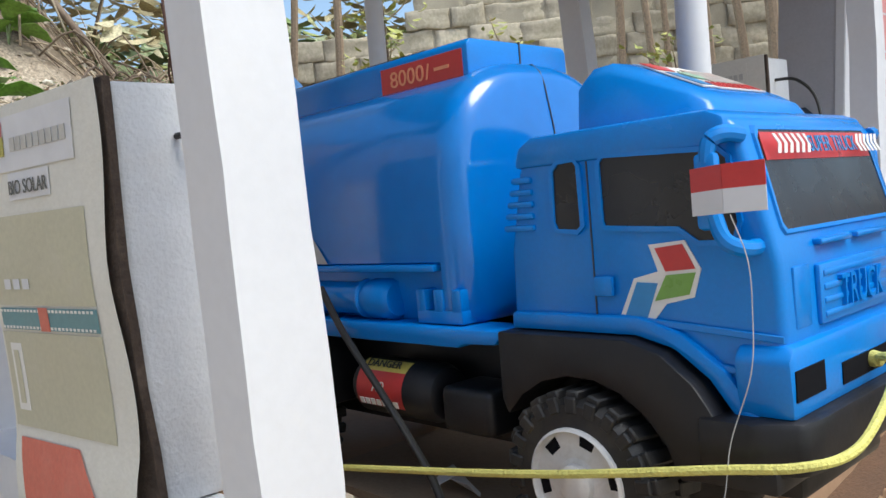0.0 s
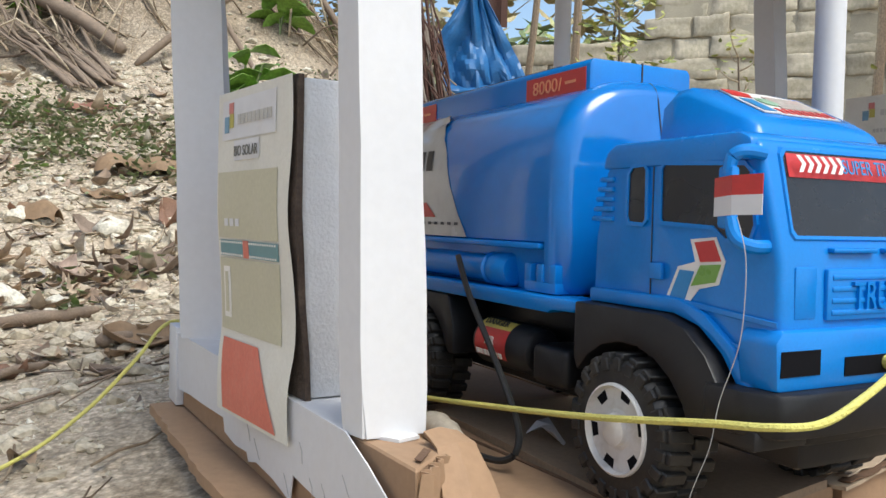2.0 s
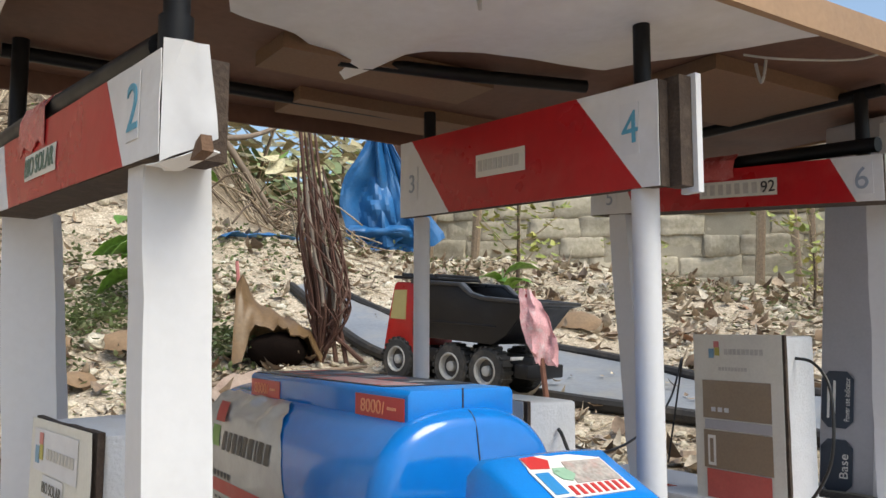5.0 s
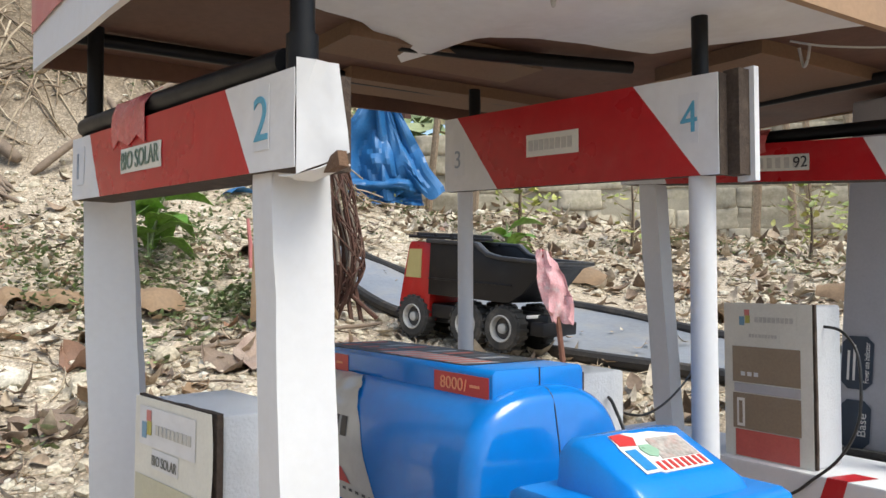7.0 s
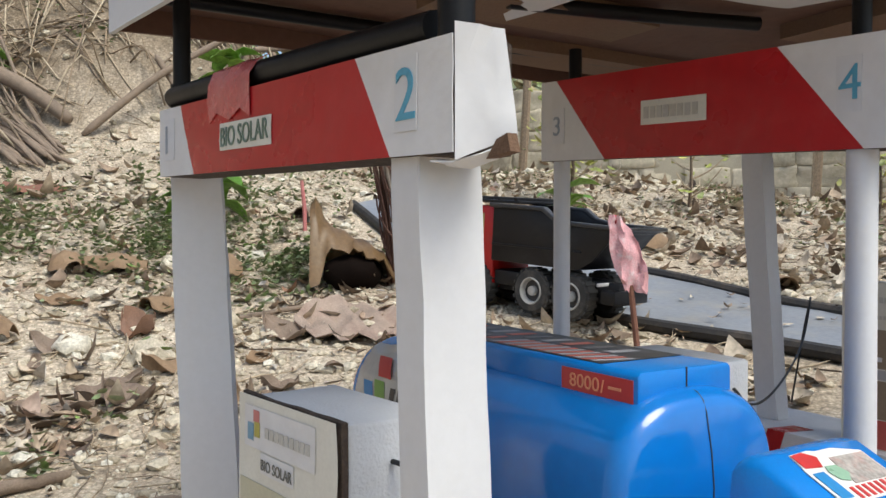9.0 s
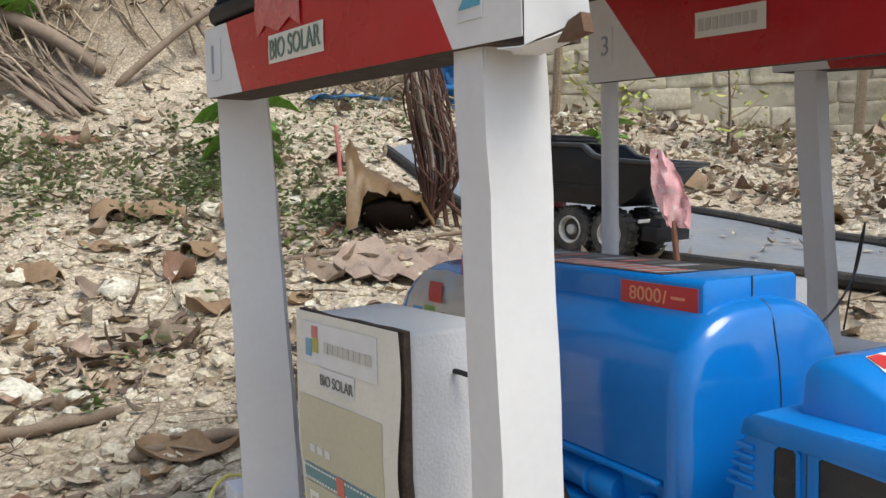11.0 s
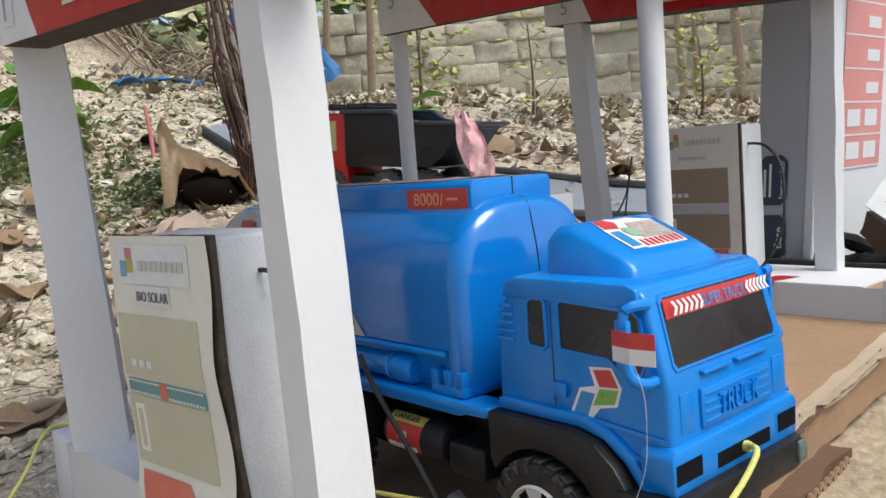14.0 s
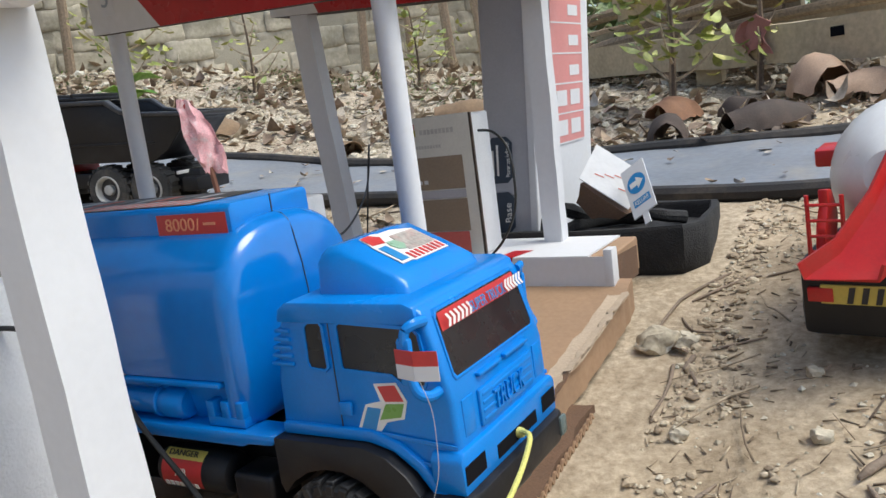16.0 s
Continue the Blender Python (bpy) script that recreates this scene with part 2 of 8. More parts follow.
def panel(o, u, v, outline, depth, bm=None, bev=0.0):
    """A thin plate: an outline in (u, v) metres laid at o, pulled out by depth along u x v."""
    o, u, v = Vector(o), Vector(u).normalized(), Vector(v).normalized()
    nrm = u.cross(v).normalized()
    own = bmesh.new()
    lo = [own.verts.new(o + u * a + v * b) for a, b in outline]
    hi = [own.verts.new(o + u * a + v * b + nrm * depth) for a, b in outline]
    own.faces.new(lo[::-1])
    own.faces.new(hi)
    for i in range(len(lo)):
        j = (i + 1) % len(lo)
        own.faces.new((lo[i], lo[j], hi[j], hi[i]))
    return join(bm, own)


def rect(a0, a1, b0, b1):
    return [(a0, b0), (a1, b0), (a1, b1), (a0, b1)]


def lettering(text, o, u, v, height, depth=0.0006, width=None, bm=None):
    """Raised letters of the built-in font, from o along u, up v."""
    cu = bpy.data.curves.new("txt", "FONT")
    cu.body, cu.size, cu.extrude = text, 1.0, 0.5
    ob = bpy.data.objects.new("txt", cu)
    me = bpy.data.meshes.new_from_object(ob)
    bpy.data.objects.remove(ob)
    own = bmesh.new()
    own.from_mesh(me)
    bpy.data.meshes.remove(me)
    xs = [q.co.x for q in own.verts]
    ys = [q.co.y for q in own.verts]
    x0, y0 = min(xs), min(ys)
    sy = height / max(1e-6, max(ys) - y0)
    sx = width / (max(xs) - x0) if width else sy
    o, u, v = Vector(o), Vector(u).normalized(), Vector(v).normalized()
    nrm = u.cross(v).normalized()
    for q in own.verts:
        q.co = o + u * (q.co.x - x0) * sx + v * (q.co.y - y0) * sy + nrm * (q.co.z + 0.5) * depth
    return join(bm, own)


X, Y, Z = Vector((1, 0, 0)), Vector((0, 1, 0)), Vector((0, 0, 1))


# ---- ground ----
def smooth(a, b, x):
    t = min(1.0, max(0.0, (x - a) / (b - a)))
    return t * t * (3 - 2 * t)


def ground_z(x, y):
    """Height of the sloping yard."""
    u = max(0.0, -x - 0.3)
    rise = 0.07 * u * u if u < 2.2 else 0.339 + 0.42 * (u - 2.2)
    rise *= 1 - 0.55 * smooth(0.3, 3.2, y)
    base = -0.045 + 0.13 * max(-1.5, min(3.5, y)) + 0.03 * max(0, min(8.0, y - 3.5))
    bank = 0.75 * max(0.0, -x - 4.15 + 0.2 * math.sin(y * 2.3)) * (1 - smooth(0.95, 1.75, y))
    dip = 0.042 * math.exp(-((x - 0.17) / 0.2) ** 2 - ((y - 0.14) / 0.34) ** 2)
    return base + min(rise, 7.0) + min(bank, 2.4) - dip


ROAD = [((-3.0, 1.13), (-3.1, 1.32)), ((-2.5, 1.12), (-2.65, 1.42)), ((-2.05, 1.12), (-2.2, 1.66)), ((-1.5, 1.25), (-1.75, 1.83)), ((-1.0, 1.4), (-1.2, 1.82)), ((-0.5, 1.42), (-0.6, 1.84)), ((-0.1, 1.36), (-0.15, 1.86)), ((0.3, 1.33), (0.25, 1.86)), ((0.9, 1.42), (0.9, 1.95))]


def on_road(x, y):
    for (a, b), (c, d) in zip(ROAD, ROAD[1:]):
        if min(a[0], b[0]) <= x <= max(c[0], d[0]):
            t = min(1, max(0, (x - a[0]) / (c[0] - a[0])))
            if a[1] + (c[1] - a[1]) * t - 0.03 < y < b[1] + (d[1] - b[1]) * t + 0.03:
                return True
    return False


def rough_z(x, y):
    d = math.hypot(x + 0.2, y - 0.2)
    k = smooth(0.5, 1.6, d)
    p = Vector((x, y, 0))
    if on_road(x, y):
        return ground_z(x, y)
    lump = 0.1 * noise.noise(p * 2.6) * smooth(4.1, 4.6, -x)
    return ground_z(x, y) + lump + (0.05 * noise.noise(p * 1.3) + 0.02 * noise.noise(p * 4.7)) * k + 0.006 * noise.noise(p * 17)


def ground_material():
    m = bpy.data.materials.new("dry_soil")
    m.use_nodes = True
    n, l = m.node_tree.nodes, m.node_tree.links
    b = n["Principled BSDF"]
    tc = n.new("ShaderNodeTexCoord")

    def noise_tex(scale, detail=8, rough=0.6):
        t = n.new("ShaderNodeTexNoise")
        t.inputs["Scale"].default_value, t.inputs["Detail"].default_value, t.inputs["Roughness"].default_value = scale, detail, rough
        l.new(tc.outputs["Object"], t.inputs["Vector"])
        return t
    a, c, d = noise_tex(1.2), noise_tex(9), noise_tex(70, 6, 0.7)
    r1 = n.new("ShaderNodeValToRGB")
    r1.color_ramp.elements[0].position, r1.color_ramp.elements[1].position = 0.33, 0.68
    r1.color_ramp.elements[0].color, r1.color_ramp.elements[1].color = (0.41, 0.355, 0.285, 1), (0.59, 0.53, 0.445, 1)
    l.new(c.outputs["Fac"], r1.inputs[0])
    r2 = n.new("ShaderNodeValToRGB")
    r2.color_ramp.elements[0].position, r2.color_ramp.elements[1].position = 0.35, 0.66
    r2.color_ramp.elements[0].color, r2.color_ramp.elements[1].color = (0.6, 0.56, 0.5, 1), (1.15, 1.13, 1.1, 1)
    l.new(d.outputs["Fac"], r2.inputs[0])
    mx = n.new("ShaderNodeMix")
    mx.data_type, mx.blend_type = "RGBA", "MULTIPLY"
    mx.inputs[0].default_value = 0.85
    ins = [s for s in mx.inputs if s.type == "RGBA"]
    l.new(r1.outputs[0], ins[0])
    l.new(r2.outputs[0], ins[1])
    # shade of the steep bank put into its colour, and broad brown and pale patches
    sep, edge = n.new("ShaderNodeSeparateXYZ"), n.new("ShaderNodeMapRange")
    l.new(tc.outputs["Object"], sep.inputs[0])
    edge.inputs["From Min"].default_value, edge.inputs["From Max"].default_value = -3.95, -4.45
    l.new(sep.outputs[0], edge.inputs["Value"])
    r3 = n.new("ShaderNodeValToRGB")
    r3.color_ramp.elements[0].position, r3.color_ramp.elements[1].position = 0.36, 0.62
    r3.color_ramp.elements[0].color, r3.color_ramp.elements[1].color = (0.88, 0.84, 0.78, 1), (1.1, 1.09, 1.07, 1)
    l.new(a.outputs["Fac"], r3.inputs[0])
    # loose grit: a value for each pebble-sized cell, away from the trodden part
    gravelly = n.new("ShaderNodeMapRange")
    gravelly.inputs["From Min"].default_value, gravelly.inputs["From Max"].default_value = 0.2, -0.2
    l.new(sep.outputs[0], gravelly.inputs["Value"])
    cells = []
    for scale in (75, 170):
        vc = n.new("ShaderNodeTexVoronoi")
        vc.inputs["Scale"].default_value = scale
        l.new(tc.outputs["Object"], vc.inputs["Vector"])
        sc = n.new("ShaderNodeSeparateColor")
        l.new(vc.outputs["Color"], sc.inputs[0])
        vm = n.new("ShaderNodeMapRange")
        vm.inputs["To Min"].default_value, vm.inputs["To Max"].default_value = 0.84, 1.26
        l.new(sc.outputs[0], vm.inputs["Value"])
        dm = n.new("ShaderNodeMapRange")
        dm.inputs["From Min"].default_value, dm.inputs["From Max"].default_value = 0.25, 0.75
        dm.inputs["To Min"].default_value, dm.inputs["To Max"].default_value = 1.05, 0.8
        l.new(vc.outputs["Distance"], dm.inputs["Value"])
        pr = n.new("ShaderNodeMath")
        pr.operation = "MULTIPLY"
        l.new(vm.outputs[0], pr.inputs[0])
        l.new(dm.outputs[0], pr.inputs[1])
        cells.append(pr)
    cm = n.new("ShaderNodeMath")
    cm.operation = "MULTIPLY"
    l.new(cells[0].outputs[0], cm.inputs[0])
    l.new(cells[1].outputs[0], cm.inputs[1])
    gmix = n.new("ShaderNodeMapRange")
    gmix.inputs["To Min"].default_value = 1.0
    l.new(gravelly.outputs[0], gmix.inputs["Value"])
    l.new(cm.outputs[0], gmix.inputs["To Max"])
    gs = n.new("ShaderNodeVectorMath")
    gs.operation = "SCALE"
    l.new(r3.outputs[0], gs.inputs[0])
    l.new(gmix.outputs[0], gs.inputs["Scale"])
    mp = n.new("ShaderNodeMix")
    mp.data_type, mp.blend_type = "RGBA", "MULTIPLY"
    mp.inputs[0].default_value = 1.0
    ins = [s for s in mp.inputs if s.type == "RGBA"]
    l.new([s for s in mx.outputs if s.type == "RGBA"][0], ins[0])
    l.new(gs.outputs[0], ins[1])
    # multiplies the bank's soil down for its shade
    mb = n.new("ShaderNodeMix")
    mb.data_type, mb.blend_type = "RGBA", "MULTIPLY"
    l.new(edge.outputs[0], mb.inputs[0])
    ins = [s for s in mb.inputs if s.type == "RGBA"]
    # browner trodden earth in front of the station
    mt = n.new("ShaderNodeMix")
    mt.data_type, mt.blend_type = "RGBA", "MULTIPLY"
    trod = n.new("ShaderNodeMapRange")
    trod.inputs["From Min"].default_value, trod.inputs["From Max"].default_value = -0.2, 0.2
    l.new(sep.outputs[0], trod.inputs["Value"])
    l.new(trod.outputs[0], mt.inputs[0])
    tins = [s for s in mt.inputs if s.type == "RGBA"]
    l.new([s for s in mp.outputs if s.type == "RGBA"][0], tins[0])
    tins[1].default_value = (0.92, 0.87, 0.79, 1)
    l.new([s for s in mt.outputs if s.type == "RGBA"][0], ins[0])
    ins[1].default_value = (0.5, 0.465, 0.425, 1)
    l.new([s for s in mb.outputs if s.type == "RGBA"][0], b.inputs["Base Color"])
    b.inputs["Roughness"].default_value = 0.95
    b.inputs["Specular IOR Level"].default_value = 0.2
    grit = n.new("ShaderNodeTexVoronoi")
    grit.inputs["Scale"].default_value = 110
    l.new(tc.outputs["Object"], grit.inputs["Vector"])
    gm = n.new("ShaderNodeMath")
    gm.operation = "MULTIPLY"
    gm.inputs[1].default_value = -0.25
    l.new(grit.outputs["Distance"], gm.inputs[0])
    ag = n.new("ShaderNodeMath")
    l.new(gm.outputs[0], ag.inputs[0])
    l.new(d.outputs["Fac"], ag.inputs[1])
    ad = n.new("ShaderNodeMath")
    l.new(c.outputs["Fac"], ad.inputs[0])
    l.new(ag.outputs[0], ad.inputs[1])
    bp = n.new("ShaderNodeBump")
    bp.inputs["Strength"].default_value, bp.inputs["Distance"].default_value = 0.5, 0.008
    l.new(ad.outputs[0], bp.inputs["Height"])
    l.new(bp.outputs[0], b.inputs["Normal"])
    return m


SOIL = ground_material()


def axis_steps(lo, hi, fine_lo, fine_hi, fine, grow):
    out, s, p = [], fine, fine_hi
    k = fine_lo
    while k < fine_hi:
        out.append(k)
        k += fine
    while p < hi:
        out.append(p)
        s *= grow
        p += s
    out.append(hi)
    s, p = fine, fine_lo - fine
    while p > lo:
        out.insert(0, p)
        s *= grow
        p -= s
    out.insert(0, lo)
    return out


gx = axis_steps(-60, 40, -2.6, 1.0, 0.035, 1.09)
gy = axis_steps(-40, 60, -1.0, 2.4, 0.035, 1.09)
bm = bmesh.new()
grid = [[bm.verts.new((x, y, rough_z(x, y))) for y in gy] for x in gx]
for i in range(len(gx) - 1):
    for j in range(len(gy) - 1):
        bm.faces.new((grid[i][j], grid[i + 1][j], grid[i + 1][j + 1], grid[i][j + 1]))
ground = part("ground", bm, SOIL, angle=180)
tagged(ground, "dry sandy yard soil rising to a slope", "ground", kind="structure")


# ---- tanker truck ----
YC = 0.104
AXLE = 0.0625
truck = thing("tanker_truck", (-0.16, YC, 0), "blue plastic toy tanker truck with black chassis and white rims", "toy truck")


def mirror_y(bm):
    own = bm.copy()
    for v in own.verts:
        v.co.y = 2 * YC - v.co.y
    return own


# tank: flat sides under a boxy rounded top
TANK_TURNS = [math.pi / 2 * i / 60 for i in range(61)]
TANK_SIDE = [(0.1 * max(0.0, math.cos(a)) ** 0.77, 0.098 * max(0.0, math.sin(a)) ** 0.77) for a in TANK_TURNS]
TANK_ARC = [0.0]
for (p0, q0), (p1, q1) in zip(TANK_SIDE, TANK_SIDE[1:]):
    TANK_ARC.append(TANK_ARC[-1] + math.hypot(p1 - p0, q1 - q0))


def tank_ring(x, inset, low):
    k, kz = 1 - inset / 0.1, 1 - inset / 0.098
    half = [(p * k, 0.24 + q * kz) for p, q in TANK_SIDE[::3]]
    pts = half + [(-p, q) for p, q in half[-2::-1]]
    w, lo = 0.1 * k, low + inset * 0.25
    pts += [(-w, 0.215), (-w + 0.001, lo + 0.006), (-w + 0.01, lo), (w - 0.01, lo), (w - 0.001, lo + 0.006), (w, 0.215)]
    return [(x, YC + p, q) for p, q in pts]


def end_rings(x, sign, low):
    """Rounded shoulder and a slightly bulging end face."""
    rings = [tank_ring(x, 0, low), tank_ring(x + sign * 0.003, 0, low)]
    for i in range(1, 8):
        a = math.pi / 2 * i / 8
        rings.append(tank_ring(x + sign * (0.003 + 0.021 * math.sin(a)), 0.019 * (1 - math.cos(a)), low))
    for d, q in ((0.03, 0.026), (0.052, 0.03), (0.08, 0.0325)):
        rings.append(tank_ring(x + sign * q, d, low))
    return rings


tank = part("tank", loft(end_rings(-0.57, -1, 0.188)[::-1] + [tank_ring(x, 0, 0.188) for x in (-0.45, -0.3, -0.2, -0.1)]), TANKBLUE, truck, "glossy blue plastic tank shell", angle=50)
part("tank_end", loft(end_rings(-0.1, 1, 0.148)), TANKBLUE, tank, "rounded blue tank end", angle=50)
part("seam", tube([(-0.0671, YC, 0.2), (-0.0671, YC, 0.258), (-0.0696, YC, 0.286), (-0.0736, YC, 0.308), (-0.0755, YC, 0.319), (-0.0795, YC, 0.3295), (-0.086, YC, 0.3355), (-0.1, YC, 0.3383)], 0.0007, 6), NAVY, tank)
part("tank_base", prism([(0.020, 0.148), (0.188, 0.148), (0.196, 0.19), (0.012, 0.19)], "x", -0.58, -0.1, 0.004), BLUE, truck)
part("ledge", box(-0.585, -0.105, 0.001, 0.207, 0.187, 0.1925, 0.002), BLUE, truck)
cat = part("catwalk", prism([(0.046, 0.318), (0.046, 0.351), (0.05, 0.355), (0.158, 0.355), (0.162, 0.351), (0.162, 0.318)], "x", -0.492, -0.098, 0.002), BLUE, truck, "blue raised catwalk with red capacity labels")
part("seam", box(-0.0985, -0.0975, YC - 0.0008, YC + 0.0008, 0.33, 0.3555), DECALINK, cat)
for x0, x1 in ((-0.197, -0.103), (-0.487, -0.393)):
    lab = part("capacity_label", panel((x0, 0.0457, 0.3262), X, Z, rect(0, x1 - x0, 0, 0.0215), 0.0006), DECALRED, cat, "red capacity label")
    bm = lettering("8000", (x0 + 0.012, 0.045, 0.3312), X, Z, 0.0125, width=0.04)
    lettering("l", (x0 + 0.054, 0.045, 0.3312), X, Vector((0.25, 0, 1)), 0.012, bm=bm)
    panel((x0 + 0.064, 0.045, 0.336), X, Z, rect(0, 0.016, 0, 0.0025), 0.0006, bm)
    part("lettering", bm, DECALORANGE, lab)
# sticker on the catwalk's top
DULLPRINT = material("dull_grey_print", (0.16, 0.15, 0.15), 0.45, var=0.3, scale=60, bump=0.02)
top = part("top_sticker", panel((-0.485, 0.052, 0.3553), X, Y, rect(0, 0.335, 0, 0.102), 0.0005), DECALINK, cat, "glossy black sticker with red and white stripes")
for i in range(15):
    part("stripe", panel((-0.33 + i * 0.0115, 0.055, 0.3560), X, Y, [(0, 0), (0.006, 0), (0.018, 0.04), (0.012, 0.04)], 0.0004), CORAL if i % 2 else GREYBOX, top)
for i in range(9):
    part("letter_bar", panel((-0.47 + i * 0.033, 0.104, 0.3560), X, Y, [(0, 0), (0.013, 0), (0.019, 0.032), (0.006, 0.032)], 0.0004), (CORAL, DULLPRINT, GREYBOX)[i % 3], top)
for i in range(6):
    part("letter_bar", panel((-0.475 + i * 0.023, 0.062 + 0.005 * (i % 2), 0.3560), X, Y, [(0, 0), (0.013, 0.002), (0.012, 0.024), (0.003, 0.026)], 0.0004), CORAL if i % 2 else DULLPRINT, top)
# silver wrap and its bands, following the tank's side
def wrap(x0f, x1f, a0, a1, lift, steps=26, rumple=0.0):
    """A skin on the tank between two heights; a height below zero runs down the flat side."""
    def place(x, h):
        if h < 0:
            return (x, YC - 0.1 - lift, 0.24 + h)
        p, q = np.interp(h, TANK_ARC, [a for a, b in TANK_SIDE]), np.interp(h, TANK_ARC, [b for a, b in TANK_SIDE])
        out = lift + rumple * smooth(0.045, 0.06, h) * max(0.0, 0.25 + noise.noise(Vector((x * 26, h * 70, 1))))
        k = 1 + out / 0.1
        return (x, YC - p * k, 0.24 + q * k)
    rings = []
    for i in range(steps + 1):
        h = a0 + (a1 - a0) * i / steps
        n = 40 if rumple else 8
        rings.append([place(x0f(h) + (x1f(h) - x0f(h)) * k / n, h) for k in range(n + 1)])
    return loft(rings, caps=False, loop=False)


edge = lambda h: float(np.interp(h, (-0.046, -0.022, 0.006, 0.04, 0.067, 0.084, 0.105), (-0.236, -0.256, -0.274, -0.289, -0.314, -0.325, -0.35)))
band = part("silver_sticker", wrap(lambda h: -0.568, edge, -0.046, 0.101, 0.0008, 34, 0.0045), DECALGREY, tank, "silver wrap sticker with wrinkles and a red band")
part("red_band", wrap(lambda h: -0.56, lambda h: -0.327 - (h + 0.011) * 1.5, -0.0265, -0.011, 0.0016, 6), DECALRED, band)
for i in range(20):
    x = -0.55 + i * 0.0152
    part("dash", wrap(lambda h: x, lambda h: x + 0.008, -0.0345, -0.0315, 0.0016, 1), DECALINK, band)
for i, w in enumerate((0.0125, 0.011, 0.013, 0.012, 0.014, 0.016, 0.0055, 0.0145, 0.0145)):
    x = -0.473 + (0, 0.0165, 0.0315, 0.048, 0.0615, 0.079, 0.0985, 0.1075, 0.1255)[i] * 1.12
    part("name_bar", wrap(lambda h: x - 0.12 * (h - 0.03), lambda h: x + w - 0.12 * (h - 0.03), 0.0235, 0.0455, 0.0016, 3), DECALINK, band)
for i in range(9):
    x = -0.545 + i * 0.0125
    part("text_bar", wrap(lambda h: x, lambda h: x + 0.009, -0.0085, -0.0015, 0.0016, 1), DECALINK, band)
part("red_mark", wrap(lambda h: -0.515 - 0.9 * (h - 0.065), lambda h: -0.482 - 0.9 * (h - 0.065), 0.054, 0.079, 0.006, 4), DECALRED, band)
part("green_mark", wrap(lambda h: -0.515 - 0.5 * (h - 0.038), lambda h: -0.488 - 0.5 * (h - 0.038), 0.026, 0.05, 0.0016, 4), DECALGREEN, band)
part("blue_mark", wrap(lambda h: -0.545 - 0.5 * (h - 0.038), lambda h: -0.52 - 0.5 * (h - 0.038), 0.02, 0.046, 0.0016, 4), DECALBLUE, band)

